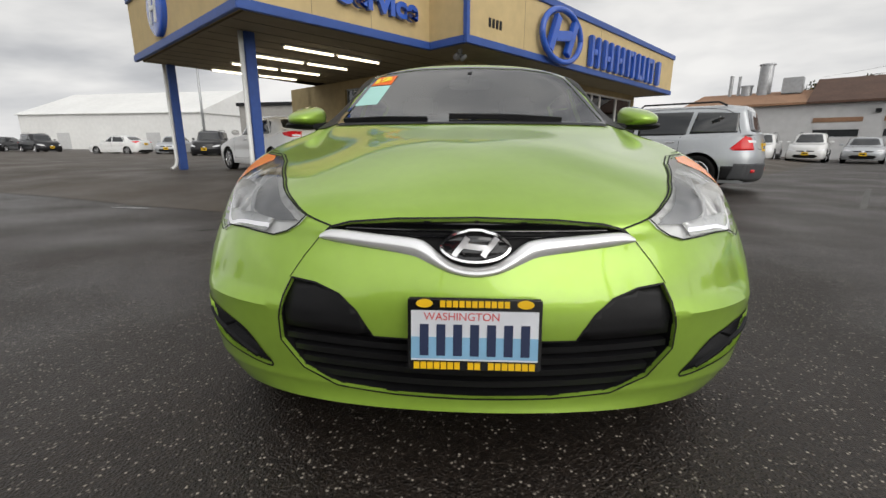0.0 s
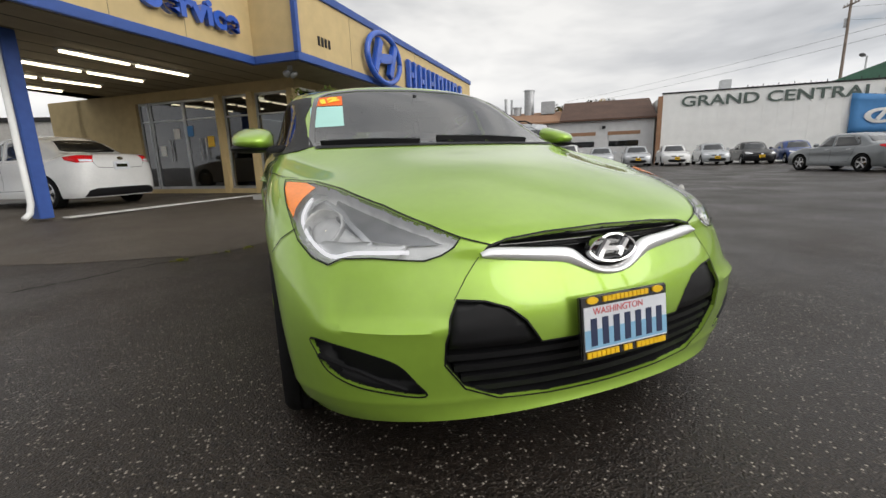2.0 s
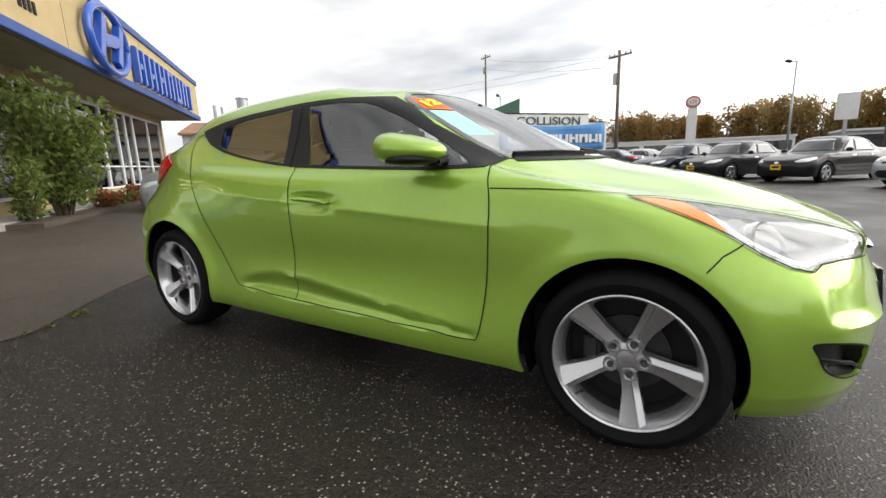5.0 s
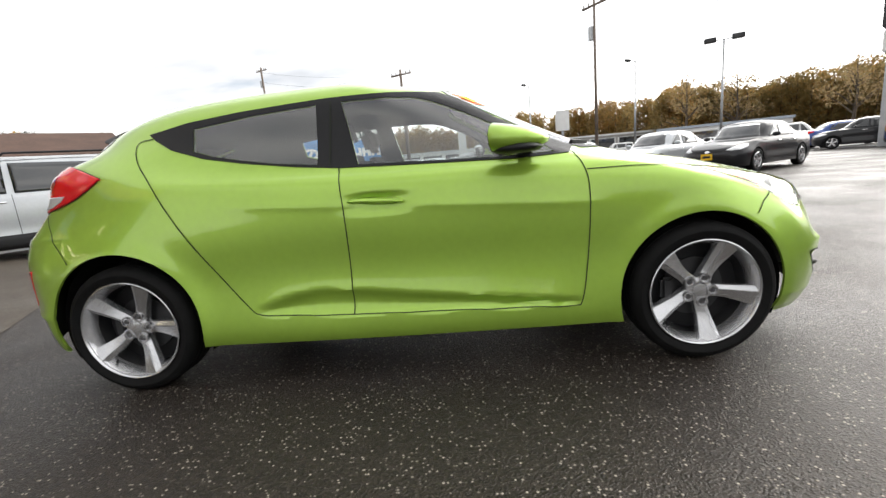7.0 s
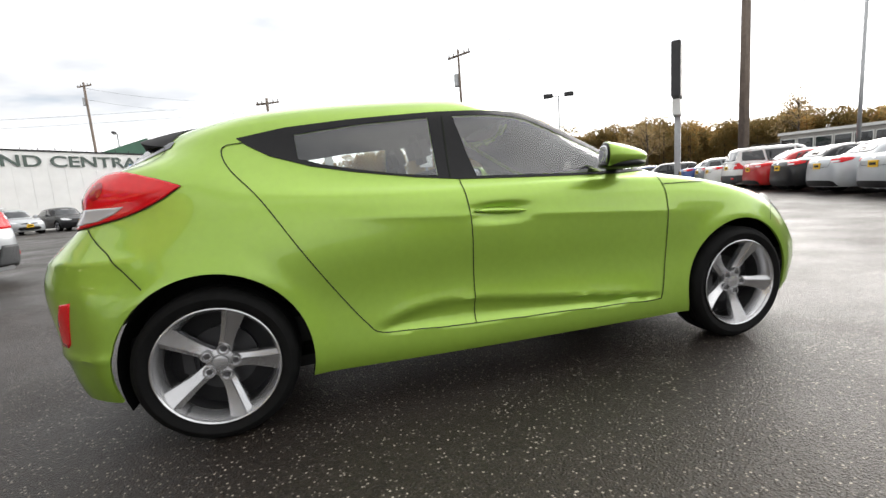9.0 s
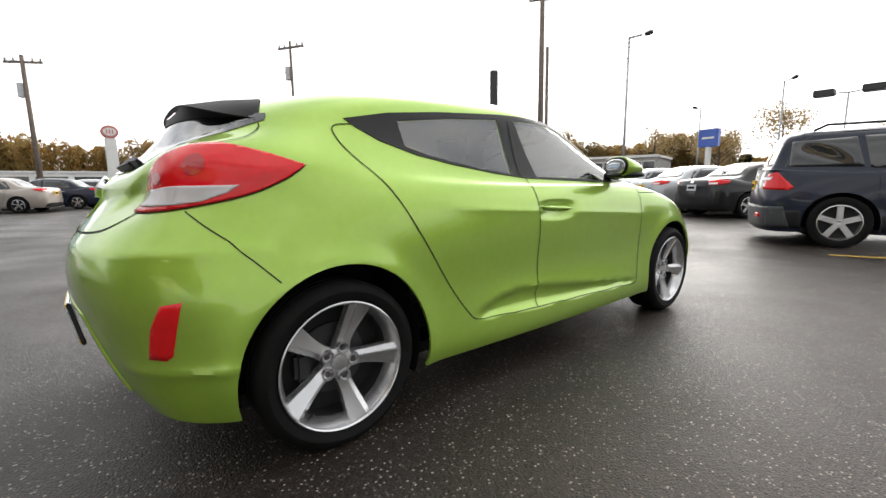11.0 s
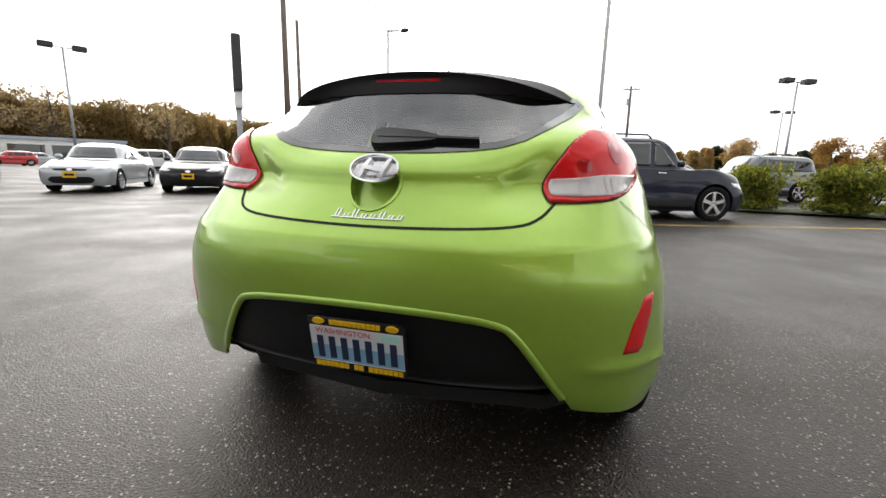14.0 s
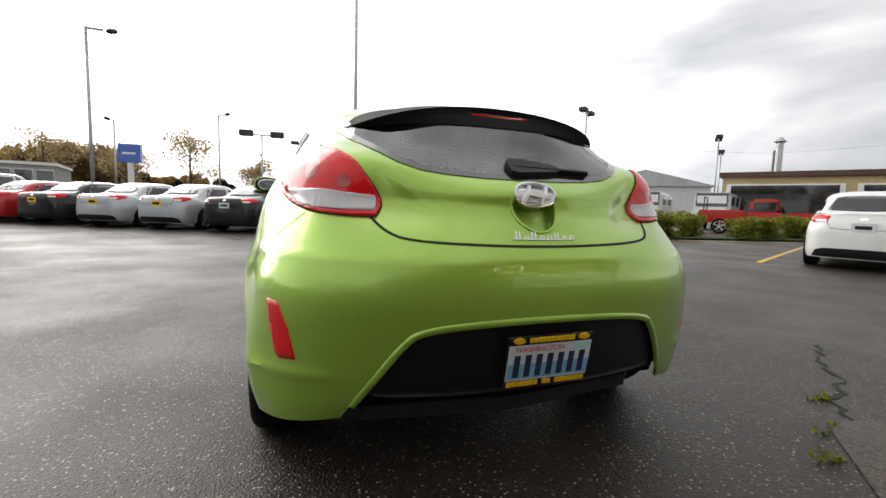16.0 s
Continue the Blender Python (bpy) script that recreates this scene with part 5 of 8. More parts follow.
PLAN = Matrix(((EA.x, EB.x, 0, C0.x), (EA.y, EB.y, 0, C0.y), (0, 0, 1, 0), (0, 0, 0, 1)))
YARD = 0.19


def in_plan(ob):
    ob.matrix_world = PLAN @ ob.matrix_world
    return ob


def abox(a0, a1, b0, b1, z0, z1, bevel=0.0):
    return bm_box(min(a0, a1), max(a0, a1), min(b0, b1), max(b0, b1), z0, z1, bevel)


def text_part(name, body, size, extrude, material, parent, m, label="", offset=0.0, align="LEFT"):
    cu = bpy.data.curves.new(name, "FONT")
    cu.body, cu.size, cu.extrude, cu.offset, cu.align_x = body, size, extrude, offset, align
    cu.materials.append(material)
    ob = new(name, cu)
    ob.parent = parent
    ob.matrix_basis = m
    if label:
        ob["label"] = label
    return ob


def build_apron():
    """The brown forecourt that rises gently to the building."""
    edge = [(-45, 22), (-20, 9.4), (-9, 4.8), (-3.4, 2.6), (-1.5, 2.1), (-0.6, 2.9), (2.5, 4.6), (6, 7.4), (14, 16), (26, 30)]
    bm = bmesh.new()
    rows = []
    n = 90
    P = [np.interp(np.linspace(0, 1, n), np.linspace(0, 1, len(edge)), [e[i] for e in edge]) for i in (0, 1)]
    for k in range(n):
        x, y = P[0][k], P[1][k]
        w = noise.noise(Vector((x * .9, y * .9, 0))) * .09
        row = []
        for d, z in ((0, 0.004), (.25, .010), (.8, .03), (1.8, .09), (3.2, .16), (4.6, YARD), (9, YARD), (25, YARD)):
            row.append(bm.verts.new((x + EB.x * 0 + (d + (w if d == 0 else 0)) * (-.12), y + (d + (w if d == 0 else 0)) * .99, z)))
        rows.append(row)
    for r0, r1 in zip(rows, rows[1:]):
        for j in range(len(r0) - 1):
            bm.faces.new((r0[j], r1[j], r1[j + 1], r0[j + 1]))
    bmesh.ops.recalc_face_normals(bm, faces=bm.faces[:])
    if sum(f.normal.z for f in bm.faces) < 0:
        bmesh.ops.reverse_faces(bm, faces=bm.faces[:])
    tagged(part("pavement", bm, M["apron"], None, "", True), "worn brown asphalt forecourt sloping up to the building", "pavement", kind="structure")


build_apron()


def build_dealership():
    z0, zs, zt = YARD, 3.02, 4.36
    bld = thing("dealership_building", "cream stucco car dealership with blue trim and a drive-through canopy", "building")
    # fascia, trim and roof
    run = [(-4.2, 7.75), (-4.2, 1.1), (0, 1.1), (0, 0), (13, 0), (13, 9)]
    for (a0, b0), (a1, b1) in zip(run, run[1:]):
        along_a = abs(a1 - a0) > abs(b1 - b0)
        t = .16
        if along_a:
            box = abox(a0 - (0 if a0 == 0 and b0 == 0 else 0), a1, b0, b0 + t, zs + .002, zt)
            trim = [abox(a0 - .03, a1 + .03, b0 - .035, b0 + .05, zs - .05, zs + .11, .01), abox(a0 - .05, a1 + .05, b0 - .05, b0 + .22, zt - .03, zt + .14, .01)]
        else:
            lo, hi = min(b0, b1), max(b0, b1)
            s = -1 if a0 < 5 else 1
            if (a0, lo) == (0, 0):
                box = abox(0.003, t, .16, 1.26, zs + .002, zt)
                trim = [abox(-.035, .05, .05, 1.06, zs - .05, zs + .108, .01), abox(-.05, .2, .22, 1.05, zt - .032, zt + .138, .01)]
            else:
                a = a0
                box = abox(a - (0 if s < 0 else t), a + (t if s < 0 else 0), lo + .16, hi, zs + .002, zt)
                trim = [abox(a + s * .035, a - s * .05, lo - .03, hi, zs - .052, zs + .109, .01), abox(a + s * .05, a - s * .2, lo - .04, hi, zt - .033, zt + .137, .01)]
        in_plan(part("fascia", box, M["stucco"], bld, "cream stucco fascia"))
        for tr in trim:
            in_plan(part("trim", tr, M["blue_trim"], bld, "blue painted trim", True, 30))
    in_plan(part("trim", abox(-.045, .06, -.045, .06, zs + .10, zt, .008), M["blue_trim"], bld, "blue painted corner trim"))
    for a in (-2.9, -1.6):
        in_plan(part("panel_joint", abox(a - .004, a + .004, 1.094, 1.11, zs + .11, zt - .03), M["soffit"], bld))
    for a in (2.1, 6.2, 10.3):
        in_plan(part("panel_joint", abox(a - .004, a + .004, -.006, .01, zs + .11, zt - .03), M["soffit"], bld))
    sof = bm_prism([(-4.05, 7.7), (-4.05, 1.24), (.14, 1.24), (.14, .15), (12.9, .15), (12.9, 8.8), (1.6, 8.8), (1.6, 7.7)], zs - .035, zs)
    in_plan(part("soffit", sof, M["soffit"], bld, "shaded tan soffit boards"))
    for b in np.arange(1.8, 7.6, .62):
        in_plan(part("soffit_joint", abox(-4.0, 1.4, b - .006, b + .006, zs - .039, zs - .034), M["trim_in"], bld))
    roof = bm_prism([(-4.1, 7.7), (-4.1, 1.2), (.1, 1.2), (.1, .1), (12.9, .1), (12.9, 8.9), (1.6, 8.9), (1.6, 7.7)], zt - .25, zt - .12)
    in_plan(part("roof", roof, M["brown_roof"], bld))
    # walls: an entrance wall under the canopy and the shop front along the street side
    for b0, b1 in ((6.75, 10.5),):
        in_plan(part("wall", abox(1.5, 1.7, b0, b1, z0 - .2, zs - .03), M["stucco_low"], bld, "tan stucco wall"))
    in_plan(part("wall", abox(1.5, 1.7, 1.3, 6.75, z0 - .2, z0 + .12), M["stucco_low"], bld, "tan stucco plinth"))
    in_plan(part("wall", abox(1.5, 1.7, 1.3, 6.75, 2.72, zs - .03), M["stucco_low"], bld, "tan stucco lintel"))
    in_plan(part("wall", abox(1.5, 12.6, 9.0, 9.2, z0 - .2, zs - .03), M["stucco_low"], bld, "tan stucco wall"))
    in_plan(part("wall", abox(12.4, 12.6, 1.3, 9.0, z0 - .2, zs - .03), M["stucco_low"], bld, "tan stucco wall"))
    in_plan(part("wall", abox(1.7, 12.4, 1.3, 1.5, z0 - .2, z0 + .35), M["stucco_low"], bld, "tan stucco plinth"))
    in_plan(part("wall", abox(1.7, 12.4, 1.3, 1.5, 2.80, zs - .03), M["stucco_low"], bld, "tan stucco lintel"))
    for b in (1.42, 2.66, 3.72):
        in_plan(part("post", abox(1.44, 1.68, b - .09, b + .09, z0, 2.75, .012), M["stucco"], bld, "cream post"))
    # entrance glazing
    bays = [(1.51, 2.57), (2.75, 3.63), (3.81, 5.05), (5.05, 6.30), (6.34, 6.72)]
    for b0, b1 in bays:
        w = new("window")
        w.parent = bld
        in_plan(w)
        part("pane", abox(1.59, 1.60, b0 + .04, b1 - .04, z0 + .16, 2.70), M["shop_glass"], w)
        for c0, c1, d0, d1 in ((b0, b0 + .045, z0 + .12, 2.72), (b1 - .045, b1, z0 + .12, 2.72), (b0 + .045, b1 - .045, z0 + .12, z0 + .19), (b0 + .045, b1 - .045, 2.66, 2.72), (b0 + .045, b1 - .045, 2.18, 2.22)):
            part("frame", abox(1.56, 1.64, c0, c1, d0, d1), M["steel"], w, "aluminium frame")
    for b in (4.35, 4.55, 5.65):
        in_plan(part("door_bar", abox(1.52, 1.55, b - .012, b + .012, z0 + .9, z0 + 1.5), M["steel"], bld))
    for b, z, mm in ((4.1, 1.45, "yellow"), (5.3, 1.7, "white_paint"), (5.9, 1.25, "white_paint"), (4.8, 1.75, "banner")):
        in_plan(part("notice", abox(1.575, 1.58, b, b + .22, z, z + .28), M[mm], bld))
    # shop front
    edges = [1.72, 3.05, 4.2, 5.15, 6.9, 8.0]
    edges2 = [8.0, 8.7, 9.4, 10.9, 12.38]
    for ed in (edges, edges2):
        for a0, a1 in zip(ed, ed[1:]):
            w = new("window")
            w.parent = bld
            in_plan(w)
            part("pane", abox(a0 + .04, a1 - .04, 1.39, 1.40, z0 + .38, 2.78), M["shop_glass"], w)
            for c0, c1, d0, d1 in ((a0, a0 + .05, z0 + .35, 2.80), (a1 - .05, a1, z0 + .35, 2.80), (a0 + .05, a1 - .05, z0 + .35, z0 + .41), (a0 + .05, a1 - .05, 2.74, 2.80), (a0 + .05, a1 - .05, z0 + .95, z0 + .99)):
                part("frame", abox(c0, c1, 1.35, 1.44, d0, d1), M["white_paint"], w, "white window frame")
    # inside: floor, back wall, desks, ceiling lights
    in_plan(part("floor", abox(1.7, 12.4, 1.5, 9.0, z0 - .1, z0 + .02), M["concrete"], bld))
    for a, b in ((3.4, 5.0), (6.2, 4.2), (9.0, 6.0)):
        in_plan(part("counter", abox(a - .8, a + .8, b - .3, b + .3, z0 + .02, z0 + .95, .02), M["trim_in"], bld, "dark sales counter"))
    for a in (3.0, 5.5, 8.0, 10.5):
        in_plan(part("ceiling_tube", abox(a - .6, a + .6, 4.0, 4.12, zs - .12, zs - .07), M["tube"], bld, "lit fluorescent tube"))
    # columns with a white downpipe
    for b in (2.55, 7.62):
        in_plan(part("column", abox(-3.56, -3.36, b - .10, b + .10, z0, zs - .04, .012), M["blue_trim"], bld, "blue painted steel column"))
        in_plan(part("downpipe", bm_tube([(-3.62, b - .06, zs - .05), (-3.62, b - .06, z0 + .25), (-3.68, b - .10, z0 + .10), (-3.80, b - .18, z0 + .04)], .045, 10), M["white_paint"], bld, "white downpipe", True))
    # canopy lights
    for b in (3.0, 4.42, 5.86, 7.3):
        lt = thing("strip_light", "lit double fluorescent strip light under the canopy", "light", "canopy strip lights")
        in_plan(lt)
        for a0, a1 in ((-2.52, -1.26), (-1.18, .06)):
            part("housing", abox(a0, a1, b - .09, b + .09, zs - .075, zs - .04, .006), M["white_paint"], lt, "white housing")
            part("tube", bm_tube([(a0 + .03, b, zs - .095), (a1 - .03, b, zs - .095)], .026, 10), M["tube"], lt, "lit tube", True)
    # spot lamp at the corner
    sp = thing("spot_lamp", "small twin floodlight under the corner soffit", "light")
    in_plan(sp)
    for s in (-1, 1):
        part("head", moved(bm_lathe([(-.09, .03), (-.05, .055), (.05, .075), (.06, .07)], 16, "y"), pose(.42 + s * .1, .55, zs - .20, -25, 0, s * 20)), M["steel"], sp, "", True, 40)
    part("bracket", abox(.40, .44, .50, .60, zs - .16, zs - .035), M["steel"], sp)
    # sign: ring emblem and a run of plain blocks
    sg = thing("fascia_sign", "raised blue ring emblem and plain blue blocks on fascia", "sign")
    in_plan(sg)
    ring = bm_tube([(3.62 + .98 * math.cos(t), -.16, 3.66 + .62 * math.sin(t)) for t in (2 * math.pi * i / 48 for i in range(49))], .08, 12)
    part("ring", ring, M["blue_sign"], sg, "blue plastic ring", True)
    for p, q in (((2.98, 3.24), (3.36, 4.10)), ((3.88, 3.22), (4.26, 4.08)), ((3.22, 3.60), (4.04, 3.72))):
        d = Vector((q[0] - p[0], 0, q[1] - p[1]))
        part("stroke", moved(bm_box(-.125, .125, -.07, .07, -d.length / 2, d.length / 2, .02), Matrix.Translation(((p[0] + q[0]) / 2, -.16, (p[1] + q[1]) / 2)) @ Matrix.Rotation(math.atan2(d.x, d.z), 4, "Y")), M["blue_sign"], sg)
    n, a0, a1 = 7, 5.2, 11.5
    for i in range(n):
        w = (a1 - a0) / n
        c = a0 + w * (i + .5)
        if i == n - 1:
            part("block", abox(c - .14, c + .14, -.16, -.02, 3.15, 4.0, .03), M["blue_sign"], sg)
        else:
            part("block", abox(c - .32, c - .12, -.16, -.02, 3.15, 4.0, .03), M["blue_sign"], sg)
            part("block", abox(c + .12, c + .32, -.16, -.02, 3.15, 4.0, .03), M["blue_sign"], sg)
            z = 3.57 if i in (0, 2) else 3.90 if i in (3, 5) else 3.24 if i == 4 else 3.5
            part("block", abox(c - .12, c + .12, -.155, -.03, z - .08, z + .08, .02), M["blue_sign"], sg)
    sv = thing("service_sign", "raised blue letters on the canopy fascia", "sign")
    in_plan(sv)
    text_part("letters", "Service", .60, .05, M["blue_sign"], sv, pose(-.44, 1.03, 3.45, 90, 0, 0), offset=.022, align="RIGHT").matrix_basis = pose(-.44, 1.03, 3.45, 90, 0, 0) @ Matrix.Diagonal((1.12, 1, 1, 1))
    lg = thing("round_sign", "round blue emblem sign on the canopy side", "sign")
    in_plan(lg)
    part("disc", moved(bm_lathe([(-.10, 0), (-.10, .50), (-.07, .55), (.02, .55)], 40, "x"), Matrix.Translation((-4.22, 5.15, 3.72))), M["blue_sign"], lg, "", True, 40)
    for y0, y1 in ((4.95, 5.0), (5.28, 5.33)):
        part("stroke", moved(bm_box(-.02, .02, -.05, .05, -.30, .30, .01), pose(-4.33, (y0 + y1) / 2, 3.72, 14, 0, 0)), M["white_paint"], lg)
    part("stroke", bm_box(-4.35, -4.31, 4.98, 5.32, 3.68, 3.76), M["white_paint"], lg)
    # unreadable street number as bars
    nb = thing("number_bars", "four dark bars on the cream fascia", "sign")
    in_plan(nb)
    for i in range(4):
        part("bar", abox(.72 + i * .13, .79 + i * .13, -.02, -.002, 3.40, 3.58), M["trim_in"], nb)
    # kerb island and its painted edge
    isl = tagged(part("kerb", abox(-3.4, 1.5, 2.02, 2.20, z0 + .005, z0 + .022), M["line_white"]), "painted white kerb line by the canopy", "kerb", kind="structure")
    in_plan(isl)
    slab = tagged(part("walkway", abox(-.3, 13, .62, 1.30, z0 - .05, z0 + .10, .015), M["concrete"]), "raised concrete walkway along the shop front", "walkway", kind="structure")
    in_plan(slab)
    bed = tagged(part("planting_bed", abox(.5, 8.0, .15, .62, z0 - .05, z0 + .07), M["bark"]), "narrow bed of dark soil with a low edge", "flower bed", kind="structure")
    in_plan(bed)
    return bld


build_dealership()


# ---- leaves ----
def leaf_material(name, cols, rough=0.6):
    m = bpy.data.materials.new(name)
    m.use_nodes = True
    nt = m.node_tree
    N, L = nt.nodes.new, nt.links.new
    b = nt.nodes["Principled BSDF"]
    g = N("ShaderNodeNewGeometry")
    r = N("ShaderNodeValToRGB")
    el = r.color_ramp.elements
    el[0].color, el[1].color = (*cols[0], 1), (*cols[-1], 1)
    for i, c in enumerate(cols[1:-1], 1):
        e = el.new(i / (len(cols) - 1))
        e.color = (*c, 1)
    L(g.outputs["Random Per Island"], r.inputs[0])
    L(r.outputs[0], b.inputs["Base Color"])
    b.inputs["Roughness"].default_value = rough
    tl, mx = N("ShaderNodeBsdfTranslucent"), N("ShaderNodeMixShader")
    mx.inputs[0].default_value = 0.68
    L(r.outputs[0], tl.inputs["Color"])
    L(b.outputs[0], mx.inputs[1])
    L(tl.outputs[0], mx.inputs[2])
    L(mx.outputs[0], nt.nodes["Material Output"].inputs["Surface"])
    return m


M["leaf_green"] = leaf_material("shrub_leaves", [(.10, .15, .035), (.20, .26, .06), (.33, .37, .10)])
M["leaf_hedge"] = leaf_material("hedge_leaves", [(.07, .10, .015), (.19, .21, .025), (.34, .31, .04)])
M["leaf_autumn"] = leaf_material("autumn_leaves", [(.36, .20, .075), (.46, .27, .085), (.52, .34, .11), (.38, .29, .12), (.24, .22, .10)])
M["leaf_bare"] = leaf_material("thin_autumn_leaves", [(.34, .24, .13), (.42, .30, .15), (.30, .25, .13)])
M["leaf_orange"] = leaf_material("orange_flowers", [(.40, .09, .03), (.30, .10, .04), (.10, .10, .03)])
M["leaf_yellow"] = leaf_material("yellow_autumn_leaves", [(.42, .22, .03), (.30, .16, .03), (.22, .14, .03)])
M["leaf_olive"] = leaf_material("olive_leaves", [(.30, .23, .10), (.40, .29, .12), (.44, .31, .12), (.28, .25, .11)])
M["leaf_fir"] = leaf_material("fir_needles", [(.015, .025, .012), (.03, .045, .02), (.04, .05, .025)])


def leaf_cloud(points, size, seed):
    """Many small leaves, one bent quad each, round the given points (centre, radius, count)."""
    rng = np.random.RandomState(seed)
    unit = lambda a: a / (np.linalg.norm(a, axis=1, keepdims=True) + 1e-9)
    C = np.concatenate([np.repeat(np.array([c], float), n, 0) for c, r, n in points])
    R = np.concatenate([np.repeat(np.array([r], float), n, 0) for c, r, n in points])
    n = len(C)
    P = C + unit(rng.normal(size=(n, 3))) * R * rng.uniform(.35, 1.0, (n, 1)) ** .5
    u = unit(rng.normal(size=(n, 3)))
    v = unit(np.cross(u, rng.normal(size=(n, 3))))
    s = size * rng.uniform(.6, 1.4, (n, 1))
    bend = np.cross(u, v) * s * .18
    V = np.stack([P - u * s, P + v * s * .5 + bend, P + u * s, P - v * s * .5 + bend], 1).reshape(-1, 3)
    k = np.arange(n) * 4
    F = np.concatenate([np.stack([k, k + 1, k + 2], 1), np.stack([k, k + 2, k + 3], 1)])
    bm = bmesh.new()
    me = bpy.data.meshes.new("tmp")
    me.from_pydata(V.tolist(), [], F.tolist())
    bm.from_mesh(me)
    bpy.data.meshes.remove(me)
    return bm


def limbs(base, height, spread, n, rng, r0=.12, lean=.0):
    top = Vector(base) + Vector((lean, 0, height))
    bms = [bm_tube([base, Vector(base).lerp(top, .5) + Vector((rng.uniform(-.1, .1), rng.uniform(-.1, .1), 0)) * spread, top], [r0, r0 * .6, r0 * .15], 8)]
    tips = []
    for i in range(n):
        t = rng.uniform(.25, .9)
        p = Vector(base).lerp(top, t)
        a = rng.uniform(0, 6.28)
        q = p + Vector((math.cos(a), math.sin(a), rng.uniform(.3, 1.0))) * spread * (1.15 - t)
        bms.append(bm_tube([p, p.lerp(q, .5) + Vector((0, 0, .05 * spread)), q], [r0 * (1 - t) * .6 + .01, r0 * .2, .006], 5))
        tips.append((q, t))
        tips.append((p.lerp(q, .6), t))
    tips.append((top, 1))
    return join(*bms), tips


def shrub(name, label, at, h, w, leafmat, seed, leaf=.05, n=900, category="shrub", group="", stems=7, skirt=False):
    rng = random.Random(seed)
    t = thing(name, label, category, group)
    bms, cl = [], []
    for i in range(stems):
        a = rng.uniform(0, 6.28)
        e = Vector((math.cos(a) * w * .42 * rng.uniform(.3, 1), math.sin(a) * w * .42 * rng.uniform(.3, 1), h * rng.uniform(.55, .95)))
        bms.append(bm_tube([(e.x * .15, e.y * .15, 0), e * .55 + Vector((0, 0, .08 * h)), e], [.02, .013, .005], 5))
        for f in (.35, .6, .85, 1.0):
            cl.append((tuple(e * f), (w * .22, w * .22, h * .14), int(n / stems / 4)))
        if skirt:
            cl.append(((e.x * .8, e.y * .8, h * .14), (w * .2, w * .2, h * .11), int(n / stems / 3)))
    part("stem", join(*bms), M["bark"], t)
    part("crown", leaf_cloud(cl, leaf, seed), M[leafmat], t)
    t.matrix_world = Matrix.Translation(at)
    return t


def build_planting():
    P = lambda a, b, z=YARD: tuple(PLAN @ Vector((a, b, z)))
    shrub("shrub", "tall loose green shrub beside the shop front", P(1.9, .45), 2.35, 1.9, "leaf_green", 3, .060, 4200, stems=17)
    shrub("shrub", "low green shrub in the bed", P(.9, .5), 1.1, .9, "leaf_green", 4, .05, 700)
    for i, (a, h) in enumerate(((3.5, .5), (4.2, .42), (4.9, .5), (5.6, .4), (6.3, .45), (6.9, .38))):
        shrub("flower_clump", "low orange autumn flower clump in the bed", P(a, .4), h, .75, "leaf_orange" if i % 2 == 0 else "leaf_green", 10 + i, .04, 420, "plant", "flower clumps")


build_planting()


